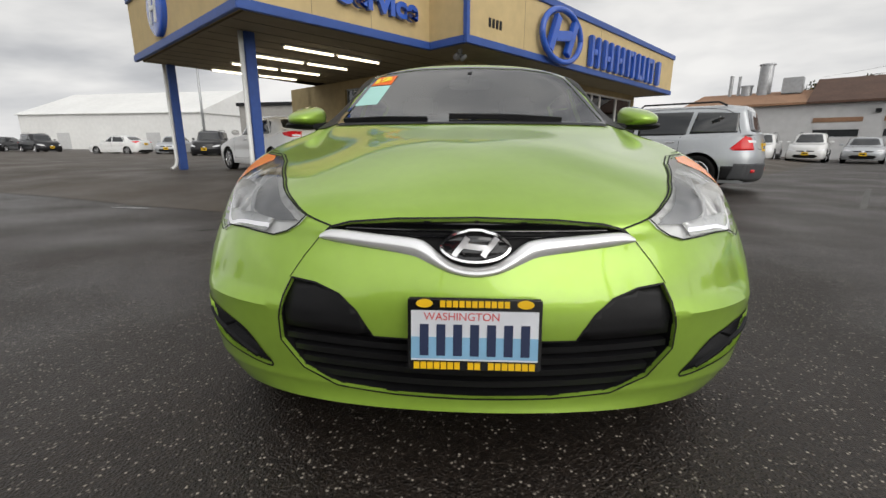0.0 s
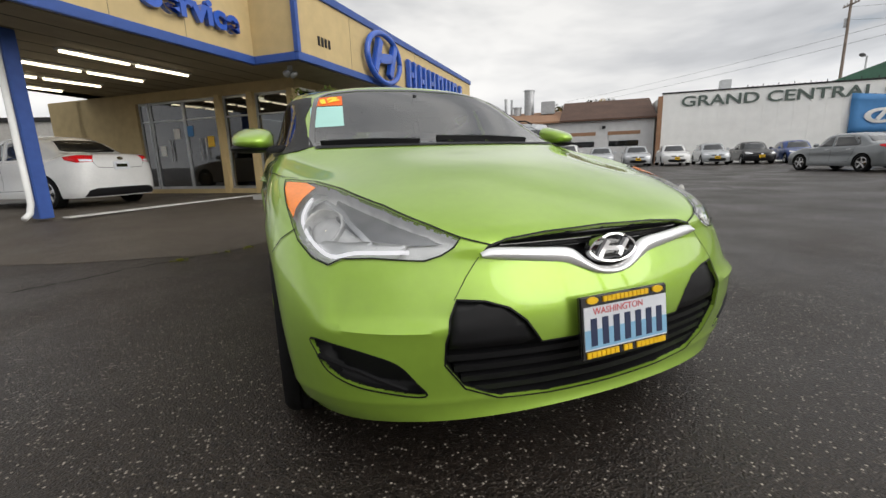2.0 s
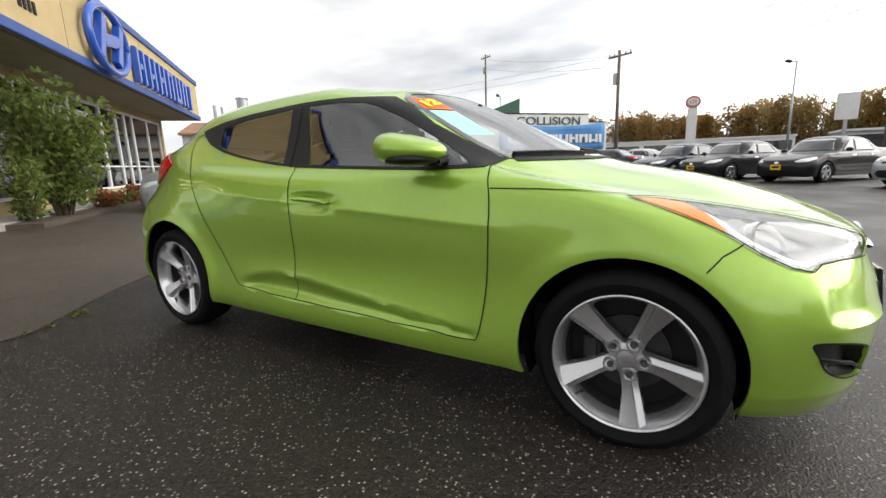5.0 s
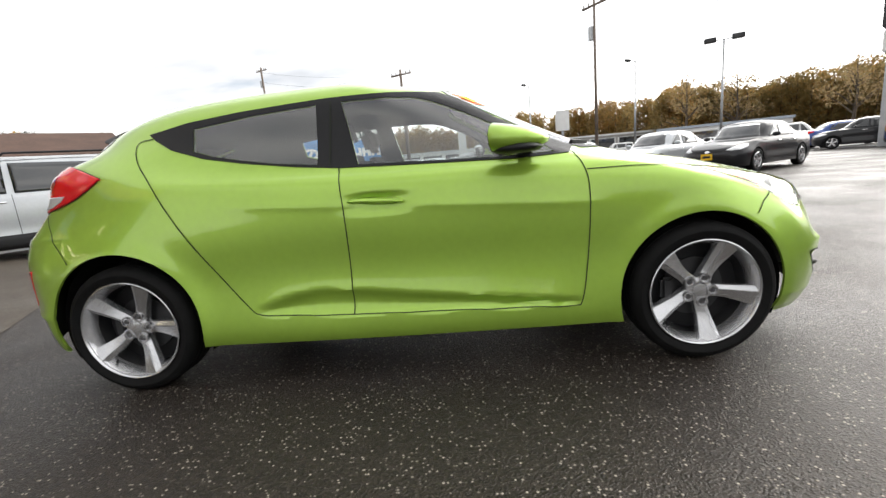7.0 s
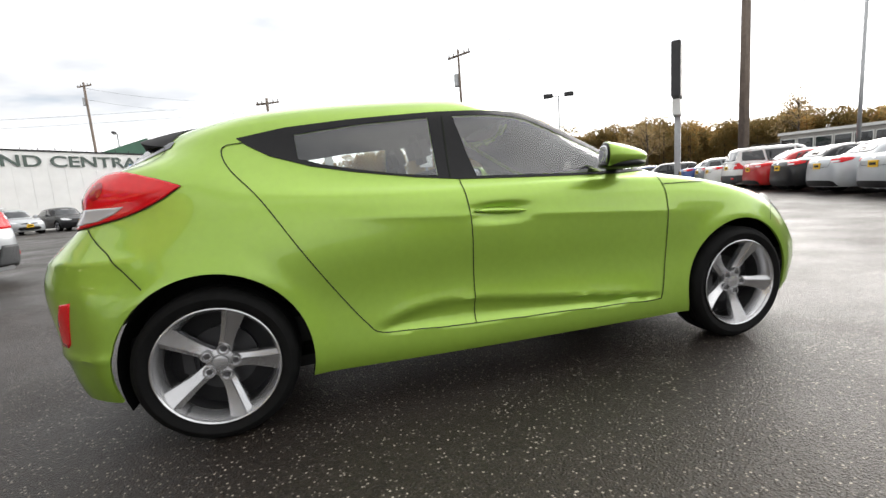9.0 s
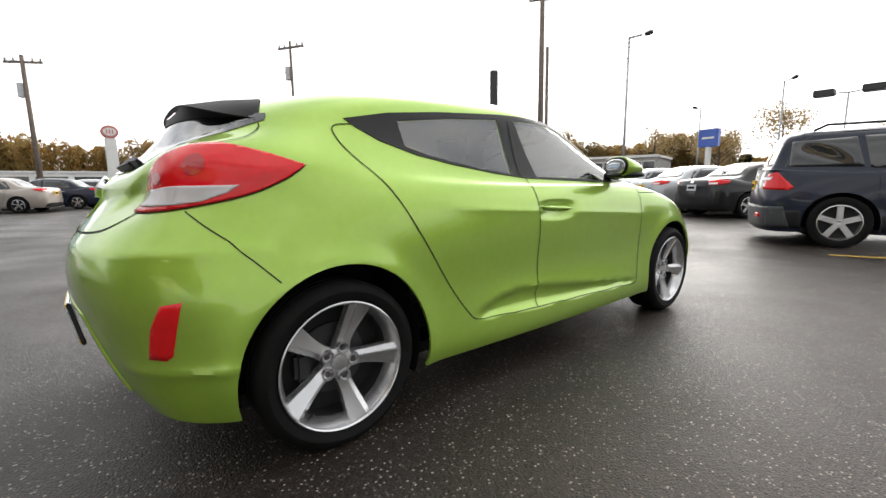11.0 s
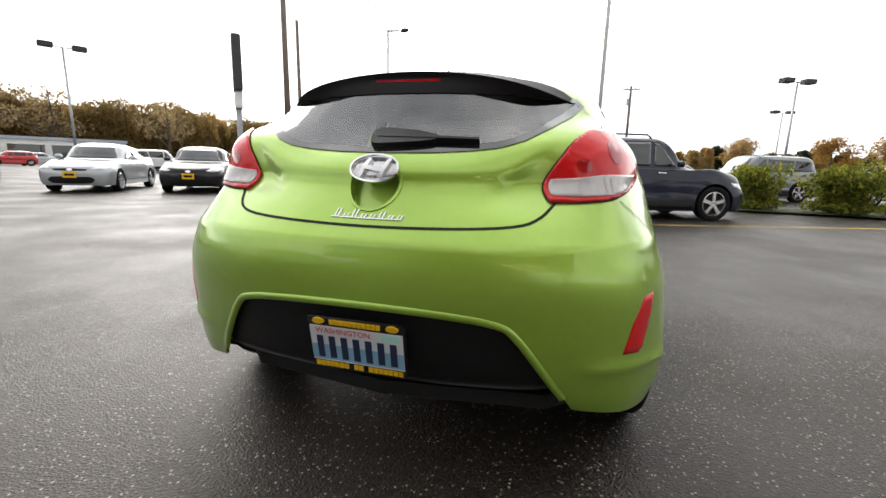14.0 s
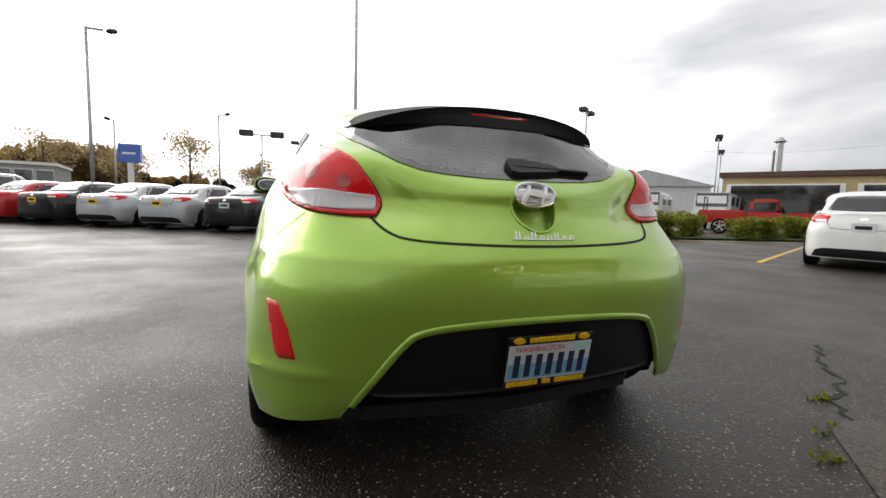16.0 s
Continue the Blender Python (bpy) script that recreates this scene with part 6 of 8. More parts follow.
# ---- other cars on the lot ----
def car_lines(L, W, H, hood, cowl, roof_f, roof_r, deck, deck_z, belt, axle_f, axle_r, tuck=.80):
    """Character lines of a car L long, W wide and H high; y runs from the nose at -L/2 to the tail at L/2."""
    F, R, h = -L / 2, L / 2, W / 2
    m = (axle_f + axle_r) / 2
    q = axle_r - .42
    sh = belt - .09
    X = lambda *k: tuple(h * v for v in k)
    lines = [
        (X(0, .42, .72, .92, .97, .985, .985, .985, .97, .92, .72, .36, 0), (F + .08, F + .10, F + .19, F + .42, axle_f, axle_f + .45, m, q, axle_r, R - .38, R - .14, R - .07, R - .06), (.20,) * 13),
        (X(0, .43, .76, .96, .99, 1, 1, 1, .99, .96, .75, .37, 0), (F + .02, F + .05, F + .16, F + .42, axle_f, axle_f + .46, m, q, axle_r, R - .37, R - .09, R - .02, R), (.32,) * 13),
        (X(0, .43, .76, .97, 1, .985, .98, .985, 1, .965, .76, .37, 0), (F, F + .03, F + .14, F + .40, axle_f, axle_f + .46, m, q, axle_r, R - .36, R - .08, R - .01, R + .01), (.54,) * 13),
        (X(0, .42, .73, .93, .985, .985, .985, .985, .985, .95, .74, .36, 0), (F + .04, F + .07, F + .19, F + .45, axle_f, axle_f + .47, m, q, axle_r, R - .37, R - .09, R - .02, R - .01),
         (.68, .68, .69, .70, .71, .72, .72, .73, .74, .76, .77, .78, .78)),
        (X(0, .39, .66, .84, .95, .965, .97, .965, .94, .88, .69, .34, 0), (F + .13, F + .17, F + .29, F + .58, axle_f + .02, axle_f + .48, m, q, axle_r, R - .42, R - .15, R - .08, R - .07),
         (hood - .19, hood - .18, hood - .16, hood - .13, hood - .07, sh, sh, sh, min(sh + .02, deck_z - .05), deck_z - .07, deck_z - .06, deck_z - .05, deck_z - .05)),
        (X(0, .37, .60, .74, .86, .93, .94, .93, .88, .80, .62, .32, 0), ((F + cowl) / 2,) * 1 + ((F + cowl) / 2 + .03, (F + cowl) / 2 + .08, (F + cowl) / 2 + .18, axle_f + .18, cowl + .22, m, q, axle_r - .02, (deck + R) / 2 - .14, (deck + R) / 2 - .05, (deck + R) / 2, (deck + R) / 2),
         (hood - .05, hood - .055, hood - .06, hood - .05, hood - .02, belt - .045, belt - .04, belt - .03, belt - .02, deck_z - .02, deck_z - .01, deck_z - .005, deck_z)),
        (X(0, .38, .62, .76, .82, .88, .89, .87, .82, .74, .56, .30, 0), (cowl, cowl + .03, cowl + .12, cowl + .22, cowl + .30, cowl + .5, m, q, min(axle_r, deck - .12), deck - .10, deck - .03, deck, deck), (hood, hood, hood, hood - .003, belt - .01, belt, belt, belt + .01, belt + .02, deck_z + .015, deck_z + .01, deck_z + .005, deck_z + .005)),
    ]
    g = lambda a, b, t: a + (b - a) * t
    zt = H - .10
    ymid = [g(cowl, roof_f, .5), g(cowl + .03, roof_f + .01, .5), g(cowl + .12, roof_f + .04, .5), g(cowl + .22, roof_f + .09, .5), g(cowl + .30, roof_f + .14, .5), g(cowl + .5, roof_f + .28, .5), m, g(q, roof_r - .5, .5),
            g(min(axle_r, deck - .12), roof_r - .16, .5), g(deck - .10, roof_r - .05, .5), g(deck - .03, roof_r, .5), g(deck, roof_r + .01, .5), g(deck, roof_r + .01, .5)]
    zm = [g(hood, zt, .52)] * 4 + [g(belt, zt, .52)] * 5 + [g(deck_z, zt, .52)] * 4
    lines.append((X(0, .36, .59, .71, .76, .81, .82, .80, .75, .67, .52, .29, 0), tuple(ymid), tuple(zm)))
    lines.append((X(0, .33, .53, .63, .67, .70, tuck * .89, .69, .66, .59, .48, .27, 0), (roof_f, roof_f + .01, roof_f + .04, roof_f + .09, roof_f + .14, roof_f + .28, m, roof_r - .5, roof_r - .16, roof_r - .05, roof_r, roof_r + .01, roof_r + .01),
                  (zt + .03, zt + .028, zt + .015, zt + .005, zt, zt + .01, zt + .015, zt + .01, zt, zt - .01, zt, zt + .015, zt + .02)))
    lines.append((X(0, .17, .27, .32, .34, .35, .35, .35, .33, .29, .23, .14, 0), (roof_f + .14, roof_f + .15, roof_f + .17, roof_f + .2, roof_f + .24, roof_f + .35, m, roof_r - .55, roof_r - .28, roof_r - .18, roof_r - .14, roof_r - .12, roof_r - .12),
                  (H - .025, H - .025, H - .025, H - .02, H - .015, H - .01, H - .008, H - .012, H - .02, H - .03, H - .035, H - .035, H - .035)))
    lines.append(((0,) * 13, (roof_f + .24, roof_f + .25, roof_f + .27, roof_f + .29, roof_f + .33, roof_f + .42, m, roof_r - .6, roof_r - .36, roof_r - .28, roof_r - .24, roof_r - .23, roof_r - .22),
                  (H - .012, H - .012, H - .01, H - .008, H - .005, H - .002, H, H - .004, H - .012, H - .02, H - .024, H - .025, H - .025)))
    return lines


def lot_wheel(parent, r, s, x, y, hub):
    """A plain road wheel: tyre and five-spoke alloy."""
    w = new("wheel")
    w.parent = parent
    k = r * .70
    part("tyre", bm_lathe([(-.09, k), (-.105, k + .02), (-.105, r - .03), (-.09, r), (.09, r), (.1, r - .03), (.1, k)], 32), M["rubber"], w, "", True, 40)
    bms = [bm_lathe([(-.095, k * 1.01), (-.10, k * .96), (-.06, k * .9), (.04, k * .88)], 32), bm_lathe([(-.05, 0), (-.075, k * .12), (-.07, k * .24), (-.03, k * .28)], 20)]
    for i in range(5):
        bms.append(moved(join(bm_box(-.085, -.045, -k * .15, k * .15, k * .15, k * .95, .008)), Matrix.Rotation(2 * math.pi * i / 5, 4, "X")))
    part("rim", join(*bms), M["alloy"], w, "silver alloy rim", True, 35)
    # no real part: a dark disc that paints shade between the spokes
    part("wheel_shade", bm_lathe([(-.02, 0), (-.02, k * .9)], 20), M["trim_in"], w)
    w.matrix_basis = Matrix.Translation((s * x, y, hub)) @ (Matrix.Identity(4) if s < 0 else Matrix.Rotation(math.pi, 4, "Z"))


def lot_car(name, L, W, H, hood, cowl, roof_f, roof_r, deck, deck_z, belt, axle_f, axle_r, wheel_r=.315, arch=.37, rack=False, cladding=False, tuck=.80):
    """A whole parked car of one kind; its paint is set on the copies."""
    car = thing(name, "", "car")
    G = skin(car_lines(L, W, H, hood, cowl, roof_f, roof_r, deck, deck_z, belt, axle_f, axle_r, tuck), 7, 6, .9)
    bm = bm_skin(G)
    bm.normal_update()
    tree = BVHTree.FromBMesh(bm)
    F, R, h = -L / 2, L / 2, W / 2
    for fr in (SIDE, SIDE.mirrored()):
        for y in (axle_f, axle_r):
            cut(bm, ring_pts((y, wheel_r), arch, 40), fr)
    part("body", bm, [M["green"]], car, "", True)
    P = M["dark_glass"]
    zt = H - .13
    b0 = belt + .015
    mid = (axle_f + axle_r) / 2 + .05
    tail_y = min(deck - .12, roof_r + .15)
    wa = [(cowl + .48, b0), (mid - .05, b0), (mid - .05, zt), (roof_f + .38, zt), (roof_f + .25, zt - .04)]
    wb = [(mid + .04, b0), (axle_r - .32, b0 + .01), (axle_r - .28, b0 + .02), (min(axle_r - .2, roof_r - .25), zt - .02), (mid + .04, zt)]
    wc = [(axle_r - .22, b0 + .03), (tail_y - .10, b0 + .05), (min(tail_y - .12, roof_r - .02), zt - .06), (min(axle_r - .12, roof_r - .15), zt - .03)]
    for poly in (wa, wb, wc):
        both("side_window", lay(tree, poly, SIDE, .004, .06, .006), P, car, "dark side window")
    ws = sym([(0, hood + .03), (h * .58, hood + .035), (h * .72, hood + .05), (h * .56, H - .125), (h * .46, H - .095), (0, H - .085)])
    part("windscreen", lay(tree, ws, FRONT, .004, .07, .006), P, car, "dark windscreen", True)
    rw = sym([(0, deck_z + .035), (h * .52, deck_z + .045), (h * .62, deck_z + .07), (h * .50, H - .14), (h * .38, H - .12), (0, H - .11)])
    part("rear_window", lay(tree, rw, REAR, .004, .07, .006), P, car, "dark rear window", True)
    FC = lambda p: flat(FRONT_CORNER, p)
    hl = FC([(-h * .52, F + .09, .665), (-h * .66, F + .2, .735), (-h * .80, F + .42, .775), (-h * .90, F + .60, .79), (-h * .93, F + .50, .72), (-h * .84, F + .28, .655), (-h * .66, F + .12, .635)])
    both("headlamp", lay(tree, hl, FRONT_CORNER, .006, .05, .01), M["white_lens"], car, "clear headlamp")
    tl = flat(REAR_CORNER, [(-h * .60, R - .05, deck_z - .17), (-h * .60, R - .06, deck_z - .05), (-h * .80, R - .18, deck_z - .04), (-h * .95, R - .42, deck_z - .07), (-h * .96, R - .36, deck_z - .13), (-h * .86, R - .17, deck_z - .18)])
    if cladding:
        tl = flat(REAR_CORNER, [(-h * .70, R - .06, deck_z - .30), (-h * .74, R - .10, deck_z - .08), (-h * .84, R - .20, deck_z - .04), (-h * .95, R - .42, deck_z - .27), (-h * .95, R - .36, deck_z - .31)])
    both("tail_lamp", lay(tree, tl, REAR_CORNER, .008, .05, .012), M["red_lens"], car, "red tail lamp")
    both("reversing_lamp", lay(tree, flat(REAR_CORNER, [(-h * .62, R - .05, deck_z - .165), (-h * .62, R - .055, deck_z - .125), (-h * .82, R - .16, deck_z - .12), (-h * .80, R - .14, deck_z - .165)]), REAR_CORNER, .012, .05), M["white_lens"], car)
    part("grille", lay(tree, sym([(0, .60), (h * .40, .605), (h * .46, .655), (0, .67)]), FRONT, .004, .06, .008), M["black_plastic"], car, "dark grille")
    part("lower_grille", lay(tree, sym([(0, .25), (h * .50, .26), (h * .62, .36), (h * .50, .44), (0, .45)]), FRONT, .004, .06, .008), M["black_plastic"], car, "dark lower grille")
    part("badge", lay(tree, [(.07 * math.cos(t), .635 + .035 * math.sin(t)) for t in (2 * math.pi * i / 16 for i in range(16))], FRONT, .012, .05, .01), M["chrome"], car)
    part("badge", lay(tree, [(.06 * math.cos(t), deck_z - .11 + .03 * math.sin(t)) for t in (2 * math.pi * i / 16 for i in range(16))], REAR, .012, .05, .01), M["chrome"], car)
    part("front_plate", moved(bm_box(-.16, .16, -.012, 0, -.085, .085), pose(0, F - .004, .50, 0, 0, 0)), M["yellow"], car, "yellow dealer plate")
    part("bar", moved(bm_box(-.11, .11, -.016, 0, -.03, .03), pose(0, F - .004, .50, 0, 0, 0)), M["gloss_black"], car)
    zp = deck_z - .25
    hit, _ = drop_on(tree, REAR, 0, zp)
    part("rear_plate", bm_box(-.16, .16, hit.y - .02, hit.y + .014, zp - .08, zp + .08), M["yellow"], car, "yellow dealer plate")
    part("bar", bm_box(-.11, .11, hit.y - .02, hit.y + .018, zp - .03, zp + .03), M["gloss_black"], car)
    part("rear_valance", lay(tree, sym([(0, .22), (h * .80, .22), (h * .74, .34), (h * .60, .38), (0, .385)]), REAR, .005, .06, .01), M["black_plastic"], car, "dark lower bumper")
    for yy in (mid, axle_f + .46):
        both("door_gap", strip(tree, [(yy, belt), (yy, .36)], SIDE, .008, .002, .05), M["seam"], car)
    both("door_gap", strip(tree, smoothed([(axle_r - .36, belt), (axle_r - .38, .72), (axle_r - .5, .45), (axle_r - .62, .36), (axle_f + .46, .34)]), SIDE, .008, .002, .05), M["seam"], car)
    part("trunk_gap", strip(tree, [(-h * .60, deck_z - .05), (-h * .57, deck_z - .2), (-h * .5, deck_z - .28), (0, deck_z - .30), (h * .5, deck_z - .28), (h * .57, deck_z - .2), (h * .60, deck_z - .05)], REAR, .008, .002, .05), M["seam"], car)
    for yy in (mid - .16, axle_r - .52):
        both("door_handle", strip(tree, [(yy - .1, belt - .12), (yy + .08, belt - .115)], SIDE, .03, 0, .05, .02), M["chrome"], car)
    both("roof_seal", strip(tree, smoothed([(cowl + .44, belt + .005), (roof_f + .20, zt - .03), (roof_f + .4, zt + .02), (mid, zt + .035), (roof_r - .3, zt + .01), (tail_y - .05, belt + .05)]), SIDE, .014, .003, .06), M["gloss_black"], car)
    for s in (-1, 1):
        part("door_mirror", bm_ellipsoid((s * (h + .07), cowl + .52, belt + .07), (.10, .06, .065), 14, .8), M["green"], car, "", True)
        for y in (axle_f, axle_r):
            lot_wheel(car, wheel_r, s, h - .10, y, wheel_r)
            arc = ring_pts((y, wheel_r), arch + .01, 18, -.3, math.pi + .3)
            wl = bmesh.new()
            rr = [[wl.verts.new((s * x, a, b)) for a, b in arc] for x in (h * .965, h * .62)]
            for i in range(len(arc) - 1):
                wl.faces.new((rr[0][i], rr[0][i + 1], rr[1][i + 1], rr[1][i]))
            wl.faces.new(rr[1])
            part("wheel_liner", wl, M["trim_in"], car)
    part("floor_pan", bm_box(-h * .82, h * .82, F + .3, R - .25, .19, .26), M["trim_in"], car)
    if rack:
        for s in (-1, 1):
            part("roof_rail", bm_tube([(s * h * .60, roof_f + .35, H - .04), (s * h * .60, roof_f + .45, H + .035), (s * h * .60, roof_r - .45, H + .035), (s * h * .60, roof_r - .3, H - .04)], .018, 8), M["black_plastic"], car, "black roof rail", True)
    if cladding:
        for fr, a, b in ((SIDE, axle_f + arch + .01, axle_r - arch - .01),):
            both("cladding", lay(tree, [(a, .24), (b, .24), (b, .46), (a, .46)], fr, .008, .08, .012), M["black_plastic"], car, "dark lower cladding")
        both("cladding", lay(tree, [(axle_r + arch + .01, .26), (R - .28, .26), (R - .28, .52), (axle_r + arch + .01, .52)], SIDE, .008, .06, .012), M["black_plastic"], car)
        part("rear_bumper", lay(tree, sym([(0, .24), (h * .86, .25), (h * .92, .40), (h * .88, .56), (h * .60, .575), (0, .575)]), REAR, .012, .05, .016), M["bumper_grey"], car, "dark grey rear bumper", True)
        both("bumper_corner", lay(tree, flat(REAR_CORNER, [(-h * .80, R - .16, .27), (-h * .80, R - .16, .57), (-h * .93, R - .34, .57), (-h * .95, R - .42, .27)]), REAR_CORNER, .012, .04, .016), M["bumper_grey"], car, "", True)
        both("reflector", lay(tree, [(-h * .74, .40), (-h * .58, .40), (-h * .58, .46), (-h * .74, .46)], REAR, .018, .05, .01), M["red_lens"], car)
    return car


PAINTS = {k: paint("paint_" + k, c, f) for k, c, f in (("white", (.72, .72, .71), 0), ("silver", (.46, .48, .50), .35), ("black", (.014, .014, .016), .1), ("navy", (.011, .015, .032), .05), ("red", (.45, .02, .02), .1),
                                                   ("blue", (.03, .07, .26), .2), ("grey", (.20, .215, .225), .35), ("beige", (.38, .34, .30), .3), ("pickup_red", (.42, .025, .02), 0))}


for _p in PAINTS.values():
    _p.node_tree.nodes["Principled BSDF"].inputs["Specular IOR Level"].default_value = 0.2
for _k in ("navy", "black"):
    PAINTS[_k].node_tree.nodes["Principled BSDF"].inputs["Coat Weight"].default_value = 0.6


def park(template, colour, at, heading, label, z=0.0, plain_plate=False, group="parked cars", name=None):
    """A copy of a kind of car in its own paint, nose towards heading (x, y)."""
    ang = math.atan2(heading[0], -heading[1])
    ob = copy_thing(template, Matrix.Translation((at[0], at[1], z)) @ Matrix.Rotation(ang, 4, "Z"))
    ob.name = name or template.name.split(".")[0]
    tagged(ob, label, "car", group)
    for c in ob.children_recursive:
        kind = c.name.split(".")[0]
        if kind in ("body", "door_mirror", "cargo_bed", "tailgate"):
            c.material_slots[0].link = "OBJECT"
            c.material_slots[0].material = PAINTS[colour]
        if plain_plate and kind in ("rear_plate", "front_plate"):
            c.material_slots[0].link = "OBJECT"
            c.material_slots[0].material = M["plate_white"]
            c["label"] = "plain white plate"
    return ob


def build_cars():
    sedan = lot_car("sedan", 4.55, 1.79, 1.44, .93, -1.05, -.42, .95, 1.48, 1.03, .93, -1.34, 1.33)
    old_sedan = lot_car("saloon_car", 4.50, 1.77, 1.46, .90, -1.0, -.35, 1.0, 1.55, 1.06, .95, -1.30, 1.32, .305, .355)
    suv = lot_car("suv", 4.50, 1.84, 1.70, 1.08, -.98, -.38, 1.92, 2.10, 1.12, 1.08, -1.33, 1.29, .355, .42, True, True, .84)
    hatch = lot_car("small_hatchback", 4.12, 1.70, 1.45, .95, -.98, -.36, 1.62, 1.88, 1.02, .96, -1.26, 1.31)
    # beside the green car
    park(suv, "silver", (4.2, 7.45), (-.755, .655), "silver estate suv with dark grey lower cladding and roof rails", group="")
    park(suv, "navy", (-2.05, -7.32), (-.94, -.34), "dark blue suv with grey lower cladding and roof rails", group="")
    p = PLAN @ Vector((-1.5, 5.75, 0))
    park(old_sedan, "white", (p.x, p.y), (-.7513 - .05, .66), "white saloon car parked under the canopy", YARD, True, "")
    park(hatch, "white", (-10.55, -2.05), (-.93, -.36), "white small hatchback parked on the lot", plain_plate=True, group="")
    # row seen from behind
    r, hd = Vector((.87, -.49)), Vector((-.49, -.87))
    row = [("black", sedan, True), ("silver", sedan, False), ("silver", sedan, False), ("black", sedan, False), ("red", sedan, False), ("white", suv, False), ("white", sedan, False), ("grey", hatch, False), ("blue", sedan, False)]
    for i, (c, tpl, pl) in enumerate(row):
        q = Vector((2.5, -10.5)) + r * 2.22 * i + hd * 2.25
        park(tpl, c, q, hd, f"{c} car parked in a row, tail to the lane", plain_plate=pl, group="row of parked cars, tails out")
    # row facing the lane
    for c, tpl, x, y in (("black", sedan, 10.2, -7.25), ("silver", sedan, 12.6, -5.65), ("black", sedan, 15.2, -3.6), ("black", sedan, 16.6, -1.2), ("navy", sedan, 17.8, .7)):
        hd2 = Vector((-.54, .84)) if x < 14 else Vector((-.75, .66))
        park(tpl, c, Vector((x, y)) - hd2 * 2.25, hd2, f"{c} saloon car parked nose to the lane", group="row of parked cars, noses out")
    # side row, tails to the camera's lane
    for c, x, y in (("grey", 20.6, 7.0), ("beige", 23.2, 5.2), ("navy", 25.4, 3.4), ("silver", 28.4, 2.0), ("grey", 31, .2)):
        park(sedan, c, (x, y), (.35, .94), f"{c} saloon car parked at the lot's far side", group="far side cars")
    # row by the body shop
    for i, (c, tpl) in enumerate((("white", suv), ("white", suv), ("silver", sedan), ("silver", sedan), ("white", sedan), ("silver", hatch), ("black", sedan), ("blue", sedan))):
        q = Vector((17.6, 24.6)) + Vector((.755, -.655)) * 2.4 * i
        park(tpl, c, q + Vector((.66, .75)) * 2.2, (-.66, -.75), f"{c} car parked in front of the long white wall", group="row by the wall")
    # far lane
    for c, tpl, x, y, hx, hy in (("blue", sedan, 24, -22.5, -.3, -.95), ("black", hatch, 20.5, -20.5, .6, .8), ("white", suv, 30, -24, -.3, -.95), ("silver", sedan, 34, -26, -.3, -.95), ("white", sedan, 45, -12, 1, .2), ("silver", sedan, 41, -9, 1, .2), ("beige", sedan, 50, -3, .2, 1),
                                 ("white", sedan, 44, 3, .2, 1), ("grey", suv, 47, 8, .2, 1), ("white", suv, 55, -20, .2, 1), ("red", hatch, 52, -27, .2, 1), ("silver", sedan, 60, -34, .2, 1)):
        park(tpl, c, (x, y), (hx, hy), f"{c} car on the far side of the lot", group="far lot cars")
    # left of the canopy
    for c, tpl, x, y, hx, hy in (("black", suv, -17.2, 26.5, .3, -.95), ("black", sedan, -14.6, 27.4, .3, -.95), ("grey", sedan, -12.2, 28.4, .3, -.95), ("white", old_sedan, -26.5, 30, -.97, .1), ("black", suv, -39, 36, .9, -.4), ("grey", sedan, -47, 38, .3, -.95), ("white", hatch, -28, 18.5, .2, -.98), ("red", sedan, -36, 42, .3, -.95), ("black", sedan, -43.6, 37, .3, -.95), ("silver", sedan, -22.8, 31, .3, -.95)):
        park(tpl, c, (x, y), (hx, hy), f"{c} car parked beyond the canopy", .1, group="cars beyond the canopy")
    # behind the hedge
    for c, tpl, x, y, hx, hy in (("grey", suv, -7.4, -16.0, .9, .3), ("black", sedan, -12, -16.5, .9, .3), ("silver", sedan, -16.5, -15, .3, .95), ("grey", sedan, -5, -19.5, .9, .2), ("white", sedan, -9.4, -21, .9, .2)):
        park(tpl, c, (x, y), (hx, hy), f"{c} car beyond the hedge", group="cars beyond the hedge")
    # a red pickup beyond the hedge
    tk = thing("pickup_truck", "red pickup truck parked beyond the hedge", "truck")
    part("cab", join(bm_box(-.92, .92, -.2, 1.3, .55, 1.12, .08), moved(bm_box(-.80, .80, -.05, 1.15, 1.1, 1.78, .14), Matrix.Identity(4))), PAINTS["pickup_red"], tk, "", True, 50)
    part("hood", bm_box(-.92, .92, -2.0, -.2, .5, 1.12, .12), PAINTS["pickup_red"], tk, "", True, 50)
    part("cargo_bed", join(bm_box(-.95, .95, 1.32, 3.3, .55, .75, .03), bm_box(-.95, -.87, 1.32, 3.3, .75, 1.2, .03), bm_box(.87, .95, 1.32, 3.3, .75, 1.2, .03), bm_box(-.87, .87, 3.22, 3.3, .75, 1.2, .03)), PAINTS["pickup_red"], tk, "", True, 50)
    for s in (-1, 1):
        part("window", bm_box(s * .80 - .012, s * .80 + .012, .12, 1.0, 1.2, 1.62, .008), M["dark_glass"], tk)
        part("tail_lamp", bm_box(s * .9 - .05, s * .9 + .05, 3.29, 3.33, .85, 1.1), M["red_lens"], tk)
        for y in (-1.25, 2.35):
            lot_wheel(tk, .38, s, .86, y, .38)
    part("windscreen", moved(bm_box(-.72, .72, -.012, .012, 0, .55, .008), pose(0, -.10, 1.16, -18, 0, 0)), M["dark_glass"], tk)
    part("bumper", bm_box(-.9, .9, -2.1, -1.98, .45, .68, .03), M["chrome"], tk)
